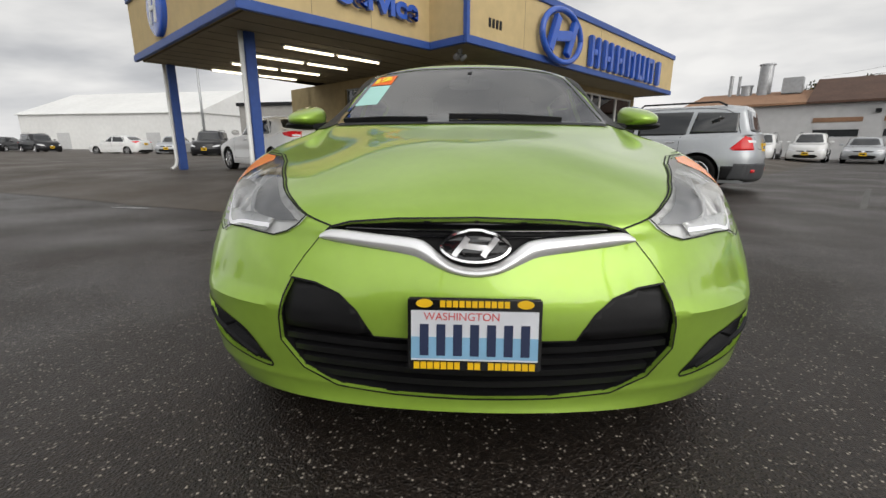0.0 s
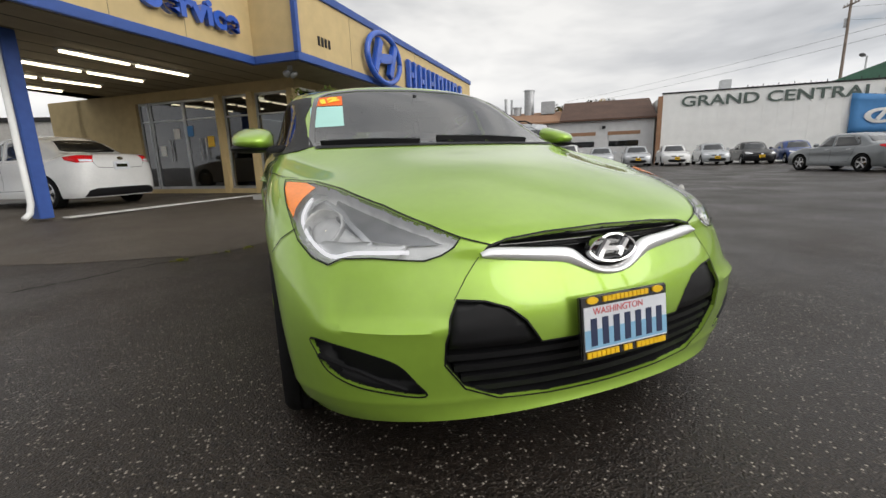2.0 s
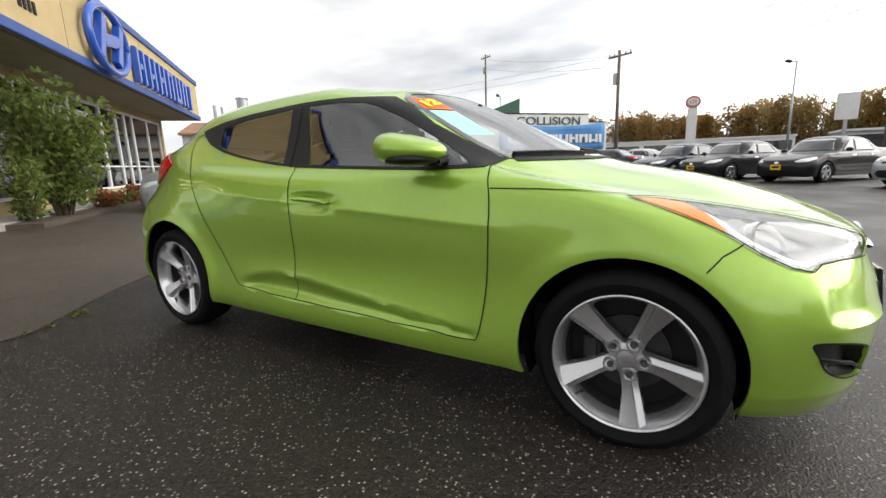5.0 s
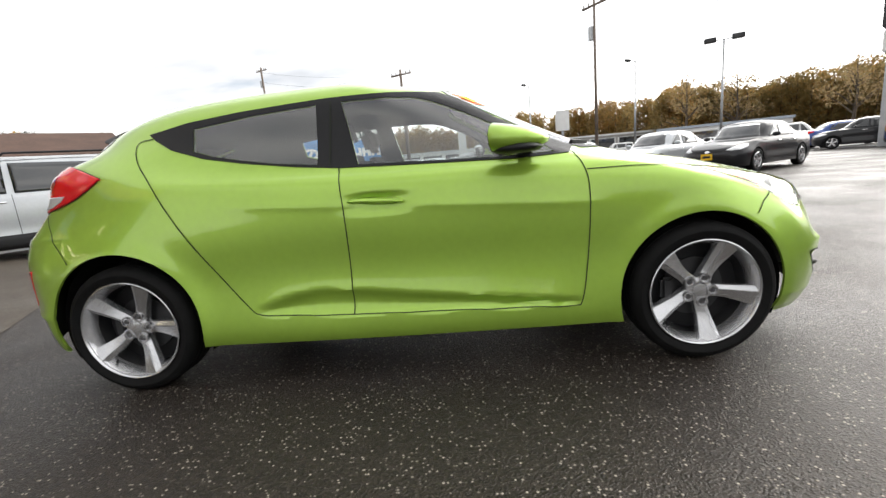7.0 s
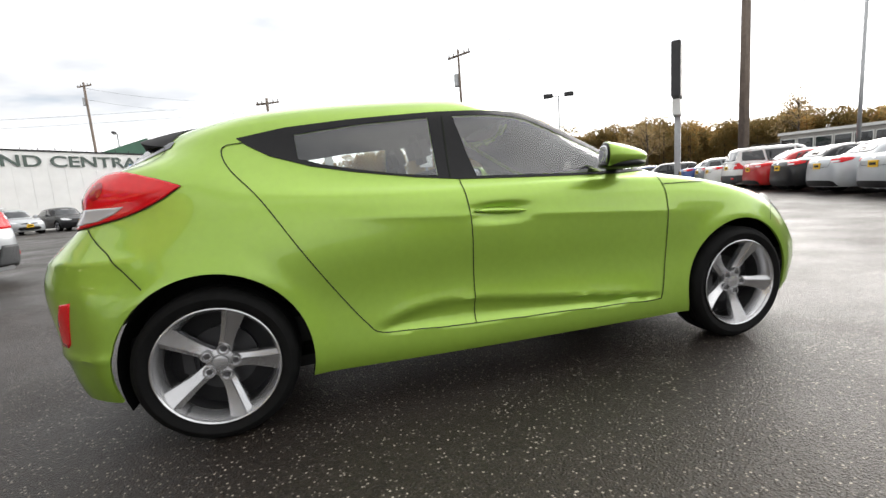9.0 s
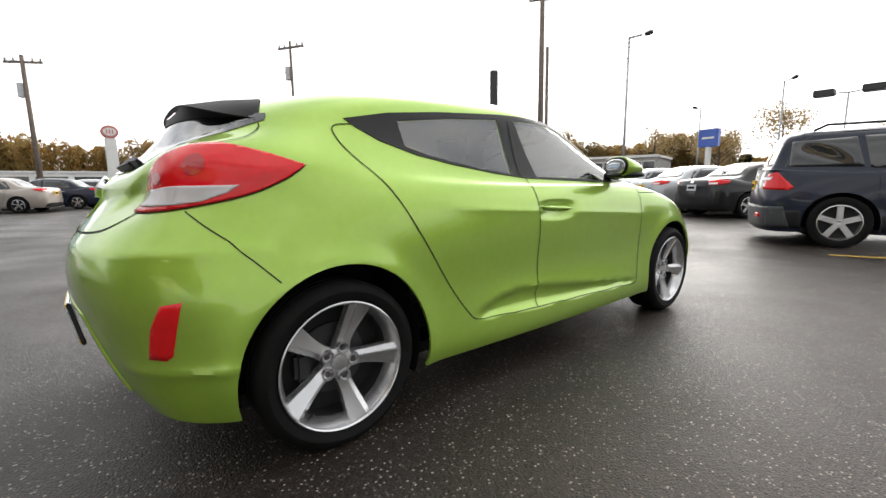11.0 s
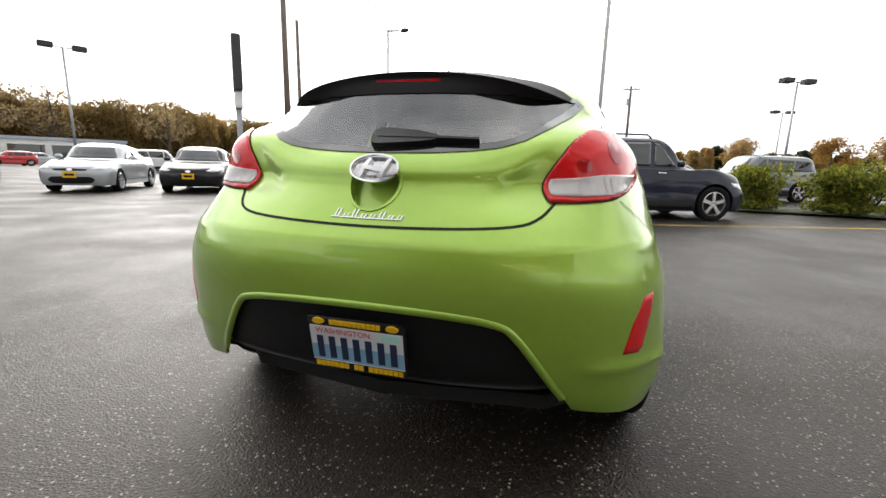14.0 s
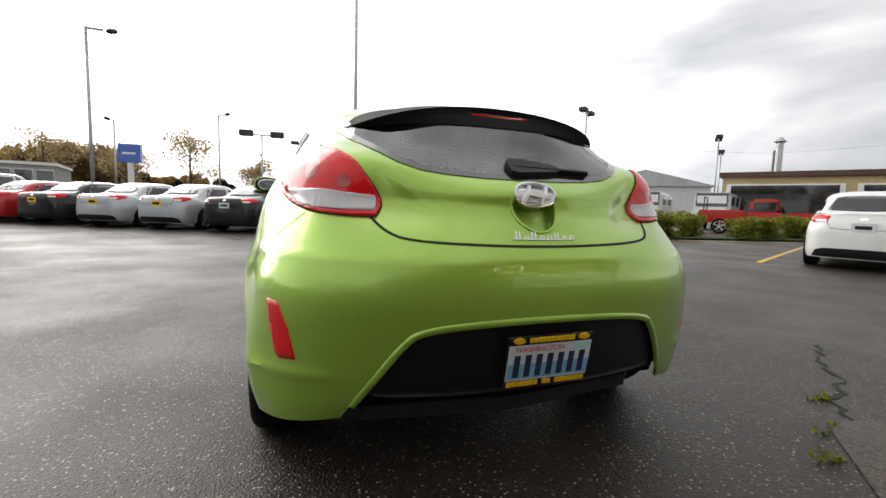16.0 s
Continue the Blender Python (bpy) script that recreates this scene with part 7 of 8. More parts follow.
    part("rack", join(*[bm_tube([(s * .8, y, 1.2), (s * .8, y, 1.85), (-s * .8, y, 1.85)], .03, 8) for s, y in ((1, 1.5), (-1, 1.5), (1, 3.1), (-1, 3.1))]), M["black_plastic"], tk, "black ladder rack", True)
    tk.matrix_world = Matrix.Translation((-21.96, -11.2, 0)) @ Matrix.Rotation(radians(214), 4, "Z")
    # white vans
    for x, y, a in ((-22.9, -20.1, 125), (-26.0, -17.6, 120)):
        v = thing("camper_van", "white boxy van parked beyond the hedge", "van", "white vans")
        part("body", bm_box(-1.0, 1.0, -2.4, 2.6, .5, 2.34, .22), PAINTS["white"], v, "", True, 50)
        part("nose", bm_box(-.95, .95, -3.1, -2.3, .5, 1.35, .14), PAINTS["white"], v, "", True, 50)
        part("windscreen", moved(bm_box(-.85, .85, -.015, .015, 0, .85, .01), pose(0, -2.42, 1.45, -10, 0, 0)), M["dark_glass"], v)
        for s in (-1, 1):
            part("window", bm_box(s * 1.0 - .015, s * 1.0 + .015, -1.9, -.6, 1.5, 2.1, .01), M["dark_glass"], v)
            part("window", bm_box(s * 1.0 - .015, s * 1.0 + .015, .2, 1.6, 1.5, 2.1, .01), M["dark_glass"], v)
            part("tail_lamp", bm_box(s * .88 - .06, s * .88 + .06, 2.58, 2.63, .9, 1.3), M["red_lens"], v)
            for yy in (-1.9, 1.7):
                lot_wheel(v, .36, s, .9, yy, .36)
        part("rear_window", bm_box(-.7, .7, 2.59, 2.625, 1.5, 2.1, .01), M["dark_glass"], v)
        v.matrix_world = Matrix.Translation((x, y, 0)) @ Matrix.Rotation(radians(a), 4, "Z")
    for t in (sedan, old_sedan, suv, hatch):
        for c in t.children_recursive:
            bpy.data.objects.remove(c)
        bpy.data.objects.remove(t)


build_cars()


# ---- buildings round the lot ----
def wall_frame(corner, along_v, z=0.0):
    """A frame with x along a wall, y into the building, z up."""
    a = Vector((along_v[0], along_v[1], 0)).normalized()
    b = Vector((-a.y, a.x, 0))
    return Matrix(((a.x, b.x, 0, corner[0]), (a.y, b.y, 0, corner[1]), (0, 0, 1, z), (0, 0, 0, 1)))


def build_body_shop():
    # long white wall with its name
    m = wall_frame((30.0, 24.3), (.755, -.655))
    b = thing("body_shop", "long white metal-clad body shop with dark green lettering", "building", m=m)
    part("wall", bm_box(0, 23.1, 0, 16, 0, 5.55), M["white_wall"], b, "white metal wall")
    part("wall", bm_box(23.1, 25.5, .05, 16, 0, 4.75), M["white_wall"], b, "white metal wall")
    part("coping", bm_box(-.08, 23.2, -.06, .25, 5.55, 5.66), M["trim_in"], b, "dark parapet coping")
    part("coping", bm_box(23.2, 25.6, -.03, .25, 4.75, 4.84), M["trim_in"], b, "dark parapet coping")
    for i in range(1, 25):
        part("rib", bm_box(i - .012, i + .012, -.012, 0, 0, 4.7), M["white_wall"], b)
    part("corner_post", bm_box(-.35, -.02, -.05, .4, 0, 5.4), M["tan_roof"], b, "rust red corner post")
    text_part("lettering", "GRAND CENTRAL COLLISION", 1.12, .03, M["letters"], b, pose(1.3, -.05, 4.50, 90, 0, 0) @ Matrix.Diagonal((1.37, 1, 1, 1)), "dark green raised capital letters", .012)
    part("gable", moved(bm_prism([(11.6, 0), (17.9, 0), (17.9, 2.35)], -.2, .2), Matrix.Translation((0, 6, 5.6)) @ Matrix.Rotation(math.pi / 2, 4, "X")), M["green_panel"], b, "dark green sloped gable")
    part("roof_vent", join(bm_box(5.2, 6.0, 5, 5.8, 5.5, 7.0, .02), bm_box(5.0, 6.2, 4.9, 5.9, 5.5, 6.0, .02)), M["steel"], b, "galvanised roof vent")
    for i in range(26):
        part("fence_post", bm_tube([(6.4 + i * .35, 2, 5.6), (6.4 + i * .35, 2, 5.95 + .12 * (i % 3 == 0))], .03, 5), M["trim_in"], b)
    bn = thing("banner", "sagging blue banner with white blocks tied to the wall", "banner", m=m)
    g = bmesh.new()
    rows = []
    for i in range(25):
        u = i / 24
        rows.append([g.verts.new((12.4 + 12.7 * u, -.16 - .06 * math.sin(u * 11 + j) - .03 * math.sin(u * 29), 1.90 + 2.42 * j / 6 + (.40 * (2 * u - 1) ** 2) * (j / 6))) for j in range(7)])
    for r0, r1 in zip(rows, rows[1:]):
        for j in range(6):
            g.faces.new((r0[j], r1[j], r1[j + 1], r0[j + 1]))
    ob = part("sheet", g, M["banner"], bn, "", True)
    ob.modifiers.new("thick", "SOLIDIFY").thickness = .02
    part("oval", moved(bm_lathe([(-.03, .40), (-.05, .34), (-.05, .50), (-.03, .56)], 28, "y"), Matrix.Translation((14.2, -.24, 3.05)) @ Matrix.Diagonal((1.75, 1, .95, 1))), M["white_paint"], bn, "white ring", True, 40)
    part("bar", moved(bm_box(-.13, .13, -.03, .03, -.36, .36, .01), Matrix.Translation((14.2, -.28, 3.05)) @ Matrix.Rotation(radians(35), 4, "Y")), M["white_paint"], bn)
    x = 15.75
    for i, w in enumerate((1.05, 1.0, 1.0, 1.15, 1.1, 1.1, 1.15, .35)):
        part("block", bm_box(x, x + .34, -.30, -.24, 2.62, 3.50), M["white_paint"], bn)
        if w > .5:
            part("block", bm_box(x + w - .34, x + w, -.30, -.24, 2.62, 3.50), M["white_paint"], bn)
            part("block", bm_box(x + .34, x + w - .34, -.295, -.245, 2.72 + .25 * (i % 3), 2.96 + .25 * (i % 3)), M["white_paint"], bn)
        x += w + .14
    # grey workshop next to it
    w = thing("workshop", "grey block workshop with a brown shingle roof and roll-up doors", "building", m=wall_frame((30.5, 24.9), (-.755, .655)))
    s = -1
    part("wall", bm_box(.4, 16, -12, -.0, 0, 4.0), M["gray_wall"], w, "grey painted block wall")
    for x0, x1, mm in ((.3, 8.2, "brown_roof"), (8.2, 16.2, "tan_roof")):
        zt = 5.75 if mm == "brown_roof" else 5.0
        r = bm_prism([(.45, 3.95), (-6.0, zt + .35), (-12.4, 3.95), (-12.4, 3.8), (.45, 3.8)], x0, x1)
        part("roof", moved(r, Matrix(((0, 0, 1, 0), (1, 0, 0, 0), (0, 1, 0, 0), (0, 0, 0, 1)))), M[mm], w, "brown shingle roof")
    for x0 in (1.6, 5.2):
        d = new("roll_up_door")
        d.parent = w
        part("lintel", bm_box(x0 - .1, x0 + 2.5, -.01, .06, 2.55, 2.85), M["tan_roof"], d, "brown lintel")
        for k in range(5):
            part("panel", bm_box(x0, x0 + 2.4, .0, .04, .1 + k * .49, .56 + k * .49, .01), M["gray_wall"] if k != 3 else M["dark_glass"], d)
    part("wall_lamp", bm_box(4.3, 4.6, .0, .2, 3.1, 3.35, .02), M["black_plastic"], w)
    for x, h, r in ((11.6, 3.0, .55), (12.8, 1.4, .45), (13.4, 2.2, .12), (14.0, 2.3, .16)):
        part("flue", moved(bm_lathe([(4.4, r * .9), (4.4 + h, r * .9), (4.4 + h, r * 1.1), (4.5 + h, r), (4.5 + h, 0)], 16, "z"), Matrix.Translation((x, -5, 0))), M["steel"], w, "galvanised roof stack", True, 40)
    part("roof_unit", bm_box(9.0, 10.3, -5, -4, 5.0, 6.2, .03), M["steel"], w)


M["green_panel"] = mat("green_panel", (.02, .075, .045), .5, var=.15, scale=3)
M["sky_blue"] = mat("pale_blue_roof", (.40, .45, .52), .5, var=.1, scale=2)
build_body_shop()


def shed(name, label, corner, way, L, D, H, ridge, wall, roofm, doors=0, windows=0):
    b = thing(name, label, "building", m=wall_frame(corner, way))
    part("wall", bm_box(0, L, 0, D, 0, H), M[wall], b)
    r = bm_prism([(-.4, H), (D / 2, ridge), (D + .4, H), (D + .4, H - .12), (-.4, H - .12)], -.3, L + .3)
    part("roof", moved(r, Matrix(((0, 0, 1, 0), (1, 0, 0, 0), (0, 1, 0, 0), (0, 0, 0, 1)))), M[roofm], b)
    for k in range(doors):
        x = L * (k + .5) / doors
        part("door", bm_box(x - 1.4, x + 1.4, -.05, .02, 0, 2.8, .02), M["gray_wall"], b)
    for k in range(windows):
        x = L * (k + .5) / windows
        w = new("window")
        w.parent = b
        part("frame", bm_box(x - L / windows * .42, x + L / windows * .42, -.06, .02, .7, H - .6), M["white_paint"], w)
        part("pane", bm_box(x - L / windows * .38, x + L / windows * .38, -.075, -.055, .8, H - .7), M["dark_glass"], w)
    return b


def flat_roofed(name, label, corner, way, L, D, H, wall, windows, band=None):
    b = thing(name, label, "building", m=wall_frame(corner, way))
    part("wall", bm_box(0, L, 0, D, 0, H), M[wall], b)
    part("coping", bm_box(-.2, L + .2, -.25, D + .2, H, H + .35), M[band or "trim_in"], b)
    for k in range(windows):
        x = L * (k + .5) / windows
        w = new("window")
        w.parent = b
        part("frame", bm_box(x - L / windows * .46, x + L / windows * .46, -.08, .02, .3, H - .5), M["white_paint"], w)
        part("pane", bm_box(x - L / windows * .42, x + L / windows * .42, -.1, -.07, .4, H - .6), M["dark_glass"], w)
    return b


shed("warehouse", "large white metal warehouse with a shallow gable roof", (-80, 74), (.985, -.17), 38, 22, 6.0, 10.5, "white_wall", "white_wall", 2)
flat_roofed("block_building", "long low beige block building behind the canopy", (-26, 48), (.98, -.2), 24, 10, 5.2, "concrete", 0)
flat_roofed("car_showroom", "low glass-fronted showroom with a flat white roof edge", (42.0, -58.9), (-.97, -.24), 15, 12, 4.5, "concrete", 8, "white_paint")
flat_roofed("roadside_store", "low white store with a flat roof across the road", (98, 24), (-.02, -1), 40, 12, 3.6, "white_wall", 8, "white_paint")
flat_roofed("roadside_store", "long low pale store with a red sign across the road", (96, -22), (-.05, -1), 36, 12, 4.0, "concrete", 6, "white_paint")
flat_roofed("roadside_store", "low white building with a blue-grey roof edge", (66, -30), (-.5, -.86), 16, 8, 3.0, "white_wall", 4, "sky_blue")
shed("grey_hall", "grey hall with a wide gable roof beyond the hedge", (-54.7, -41.1), (-.696, -.718), 24, 17, 5.0, 7.3, "gray_wall", "steel", 0)
flat_roofed("grey_annexe", "low grey flat-roofed annexe of the hall", (-36.9, -51.3), (-.81, .58), 7.5, 12, 4.5, "gray_wall", 0, "steel")
flat_roofed("tan_building", "small tan building with a dark roof edge and a flue", (-29.4, -20), (-.52, .85), 14, 9, 3.7, "stucco_low", 2, "brown_roof")
fl = thing("flue_pipe", "galvanised flue pipe with a cap", "pipe")
part("pipe", bm_tube([(0, 0, 3.6), (0, 0, 6.2)], .22, 10), M["steel"], fl)
part("cap", bm_lathe([(6.2, .22), (6.3, .4), (6.6, .1), (6.6, 0)], 12, "z"), M["steel"], fl)
fl.matrix_world = Matrix.Translation((-32.4, -18.2, 0))


# ---- poles, lamps, signs, wires ----
def street_lamp(x, y, h, heads, turn=0, label="tall steel lot lamp with flat heads", r=1.0):
    t = thing("lot_lamp", label, "street lamp", "lot lamps")
    part("pole", bm_tube([(0, 0, 0), (0, 0, h)], [.11 * r, .075 * r], 10), M["steel"], t, "", True)
    part("base", bm_tube([(0, 0, 0), (0, 0, .7)], .25, 14), M["concrete"], t, "concrete base", True, 40)
    if heads == 1:
        part("arm", bm_tube([(0, 0, h - .05), (.5, 0, h)], .04, 8), M["steel"], t)
        part("head", moved(bm_ellipsoid((0, 0, 0), (.30 * r, .20 * r, .13 * r), 12, .7), pose(.75, 0, h + .02, 0, -12, 0)), M["dark_alloy"], t, "", True)
    else:
        for s in (-1, 1):
            part("arm", bm_tube([(0, 0, h - .05), (s * .7, 0, h)], .04, 8), M["steel"], t)
            part("head", bm_box(s * 1.0 - .45, s * 1.0 + .45, -.34, .34, h - .14, h + .22, .04), M["dark_alloy"], t)
    t.matrix_world = pose(x, y, 0, 0, 0, turn)


def utility_pole(x, y, h, r=.16, arms=1, transformer=False, turn=0):
    t = thing("utility_pole", "weathered wooden utility pole with cross-arm", "pole", "utility poles")
    part("pole", bm_tube([(0, 0, 0), (.05, 0, h)], [r * 1.25, r * .8], 10), M["wood_pole"], t, "", True)
    for k in range(arms):
        z = h - .4 - k * 1.1
        part("cross_arm", bm_box(-1.0, 1.0, -.05, .05, z - .06, z + .06), M["wood_pole"], t)
        for xx in (-.92, -.5, .5, .92):
            part("insulator", bm_tube([(xx, 0, z + .07), (xx, 0, z + .24)], .05, 6), M["concrete"], t)
    if transformer:
        part("transformer", bm_tube([(.3, 0, h - 2.4), (.3, 0, h - 1.6)], .2, 12), M["steel"], t, "grey transformer can", True, 40)
    t.matrix_world = pose(x, y, 0, 0, 0, turn)


def wire(p, q, sag=.8):
    pts = [Vector(p).lerp(Vector(q), i / 16) - Vector((0, 0, sag * 4 * (i / 16) * (1 - i / 16))) for i in range(17)]
    w = part("wire", bm_tube(pts, .011, 4, False), M["black_plastic"], None)
    tagged(w, "thin black overhead wire between poles", "wire", "overhead wires")


for x, y, h, n, a in ((-26.2, -32, 10.4, 2, 35), (-17.6, -38.2, 8.2, 2, 25), (-44.7, -32.7, 9.5, 2, 40), (-26.3, -61.9, 8.7, 2, 20), (-52, -38, 9, 2, 40), (7.6, -16.3, 7.0, 1, 200), (5, -28.5, 6.4, 1, 140), (41.4, -17.2, 9.0, 1, 100),
                       (37, -22.8, 9.2, 2, 60), (50, -8.5, 9.0, 1, 120), (2.5, -30, 5.6, 2, 0), (-21.5, 33, 8.5, 1, 0), (50, 20.5, 8.8, 1, 180), (-1, -52, 8, 2, 0), (18, -52, 9, 1, 60)):
    street_lamp(x, y, h, n, a, r=.6 if h < 7.5 else 1.0)
fp = thing("flagpole", "tall thin white flagpole", "flagpole")
part("pole", bm_tube([(0, 0, 0), (0, 0, 16)], [.075, .04], 10), M["white_paint"], fp, "", True)
part("base", bm_tube([(0, 0, 0), (0, 0, .25)], .2, 12), M["concrete"], fp)
fp.matrix_world = Matrix.Translation((-1.6, -13.4, 0))
utility_pole(19, -25, 14.5, .2, 1, False, 40)
utility_pole(15, -20.5, 9.1, .11, 0, False, 40)
utility_pole(27, -9.2, 10.3, .09, 1, True, 30)
utility_pole(34, 4.2, 8.75, .13, 1, True, 60)
utility_pole(54.3, 24.4, 15, .14, 1, True, 60)
utility_pole(-8.3, -60.6, 12, .18, 1, True, 0)
utility_pole(-62, -38, 10, .18, 1, False, 30)
for p, q in (((19, -25, 14.0), (27, -9.2, 9.9)), ((19, -25, 9.4), (27, -9.2, 8.0)), ((19, -25, 9.8), (27, -9.2, 8.4)), ((27, -9.2, 9.9), (34, 4.2, 8.4)), ((27, -9.2, 8.4), (34, 4.2, 7.6)), ((34, 4.2, 8.4), (40, 50, 8.4)), ((34, 4.2, 7.8), (40, 50, 7.8)), ((27, -9.2, 9.3), (34, 4.2, 8.0)), ((27, -9.2, 7.9), (34, 4.2, 7.1)), ((34, 4.2, 8.4), (54.3, 24.4, 14.4)), ((34, 4.2, 7.6), (54.3, 24.4, 13.2)),
             ((19, -25, 14.0), (-8.3, -60.6, 11.4)), ((15, -20.5, 8.6), (-8.3, -60.6, 10.4)), ((-8.3, -60.6, 11.4), (-62, -38, 9.6)), ((-62, -38, 9.6), (-90, 5, 13))):
    wire(p, q, .4)


def pylon_sign(x, y, h, turn, label):
    t = thing("pylon_sign", label, "sign")
    part("post", bm_box(-.22, .22, -.16, .16, 0, h - 2.6, .02), M["steel"], t, "grey steel post")
    part("cabinet", bm_box(-.28, 1.6, -.24, .24, h - 3.0, h, .04), M["dark_alloy"], t, "dark sign cabinet")
    part("cabinet", bm_box(-.26, 1.3, -.2, .2, h - 4.0, h - 3.1, .04), M["white_paint"], t, "white sign cabinet")
    t.matrix_world = pose(x, y, 0, 0, 0, turn)


pylon_sign(19, -20, 8.1, 132, "tall grey pylon sign with a dark cabinet")
M["faded_red"] = mat("faded_red", (.55, .22, .20), .5, var=.1)
kp = thing("oval_sign", "white pylon with a pink-red oval on top", "sign")
part("post", bm_box(-.62, .62, -.4, .4, 0, 7.5, .12), M["white_paint"], kp, "white pylon")
part("oval", moved(bm_lathe([(-.5, 0), (-.5, .98), (-.4, 1.1), (.4, 1.1), (.5, .98), (.5, 0)], 32, "y"), Matrix.Translation((0, 0, 8.2)) @ Matrix.Diagonal((.86, 1, .74, 1))), M["faded_red"], kp, "faded red oval", True, 40)
part("face", moved(bm_lathe([(-.53, 0), (-.53, .78), (.53, .78), (.53, 0)], 32, "y"), Matrix.Translation((0, 0, 8.2)) @ Matrix.Diagonal((.86, 1, .64, 1))), M["white_paint"], kp)
for k in (-1, 0, 1):
    part("bar", bm_box(k * .30 - .07, k * .30 + .07, -.56, .56, 7.95, 8.45), M["faded_red"], kp)
kp.matrix_world = pose(57, -.4, 0, 0, 0, 92) @ Matrix.Scale(.84, 4)
for x, y, h, w, c in ((66, -15.8, 7.4, 1.0, "white_paint"),):
    sg = thing("road_sign", "white box sign on a steel post by the road", "sign", "road signs")
    part("post", bm_box(-.16, .16, -.16, .16, 0, h), M["steel"], sg)
    part("cabinet", bm_box(-w, w, -.25, .25, h - 3, h, .05), M[c], sg)
    sg.matrix_world = pose(x, y, 0, 0, 0, 95)
bs = thing("blue_sign", "blue box sign on a white post", "sign")
part("post", bm_box(-.2, .2, -.2, .2, 0, 5.6), M["white_paint"], bs)
part("cabinet", bm_box(-1.0, 1.0, -.25, .25, 4.4, 6.2, .04), M["blue_sign"], bs)
part("bar", bm_box(-.6, .6, -.27, .27, 5.2, 5.4), M["white_paint"], bs)
bs.matrix_world = pose(15.5, -48, 0, 0, 0, 170)


# ---- trees, hedge and far woods ----
def tree(x, y, h, spread, leafmat, seed, density=1.0, label="half-bare autumn tree with thin orange-brown leaves", leaf=.16):
    rng = random.Random(seed)
    t = thing("tree", label, "tree", "autumn trees")
    wood, tips = limbs((0, 0, 0), h * .92, spread, 16, rng, h * .022)
    part("trunk", wood, M["bark"], t)
    part("crown", leaf_cloud([(tuple(p), (spread * .32, spread * .32, spread * .24), int(70 * density)) for p, _ in tips], leaf, seed), M[leafmat], t)
    t.matrix_world = Matrix.Translation((x, y, 0))


for i, (x, y, h, s, lm, d) in enumerate(((14, -68, 11, 5.2, "leaf_bare", 1.0), (24, -76, 10, 5, "leaf_bare", .8), (5, -72, 8.5, 3.4, "leaf_bare", 1.2), (-6, -78, 7, 3, "leaf_autumn", 1.2), (36, -80, 12, 5.5, "leaf_bare", .9), (-40, -78, 7, 3.6, "leaf_yellow", 1.4), (-46, -76, 7.5, 3.4, "leaf_autumn", 1.0),
                                          (78, -40, 13, 5.0, "leaf_bare", .6), (84, -52, 14, 5.4, "leaf_bare", .6), (66, -58, 12, 4.8, "leaf_bare", .6), (52, -76, 13, 5.2, "leaf_bare", .6), (-30, -84, 7, 3.4, "leaf_autumn", 1.2))):
    tree(x, y, h, s, lm, 40 + i, d)


def woods(name, label, pts, depth, h0, h1, count, seed, mats, leaf=.27):
    """A belt of far trees: many stems and crowns of small leaf clumps along a line."""
    rng = np.random.RandomState(seed)
    cl, stems = {m: [] for m in mats}, []
    P = np.array(pts, float)
    seg = np.linalg.norm(np.diff(P, axis=0), axis=1)
    cum = np.r_[0, np.cumsum(seg)]
    for i in range(count):
        d = rng.uniform(0, cum[-1])
        k = min(np.searchsorted(cum, d, side="right") - 1, len(seg) - 1)
        p = P[k] + (P[k + 1] - P[k]) * (d - cum[k]) / seg[k]
        nrm = np.array([-(P[k + 1] - P[k])[1], (P[k + 1] - P[k])[0]]) / seg[k]
        p = p + nrm * rng.uniform(0, depth)
        h = rng.uniform(h0, h1) * (1 + .07 * math.sin(d * .07) + .06 * math.sin(d * .23))
        m = mats[int(rng.randint(len(mats)))]
        w = h * rng.uniform(.22, .34)
        for f in (.3, .5, .7, .88):
            cl[m].append(((p[0], p[1], h * f), (w * (1.15 - f * .7), w * (1.15 - f * .7), h * .17), 190))
        stems.append(bm_tube([(p[0], p[1], 0), (p[0], p[1], h * .9)], [.16, .04], 5, False))
    t = tagged(thing(name, label, "woods"), kind="stuff")
    part("stems", join(*stems), M["bark"], t)
    for m in mats:
        if cl[m]:
            part("crowns", leaf_cloud(cl[m], leaf, seed + 7), M[m], t)


woods("far_woods", "belt of autumn woods in brown and dull orange", [(112, 75), (116, 20), (112, -30), (98, -80), (70, -112)], 20, 9.5, 12.6, 460, 5, ["leaf_autumn", "leaf_autumn", "leaf_olive"])
woods("far_woods", "dense brown and olive autumn woods behind the showroom", [(92, -42), (84, -72), (62, -100), (34, -116)], 14, 9.5, 12.2, 330, 15, ["leaf_autumn", "leaf_olive", "leaf_olive"])
woods("far_woods", "distant dark wooded rise", [(60, -150), (0, -170), (-60, -160), (-130, -120)], 30, 6, 9, 200, 9, ["leaf_fir", "leaf_autumn"], .8)
woods("far_woods", "distant dark fir woods behind the workshop", [(60, 78), (90, 60), (110, 40)], 12, 9, 12, 60, 12, ["leaf_fir", "leaf_autumn"])
hill = bmesh.new()
rows = []
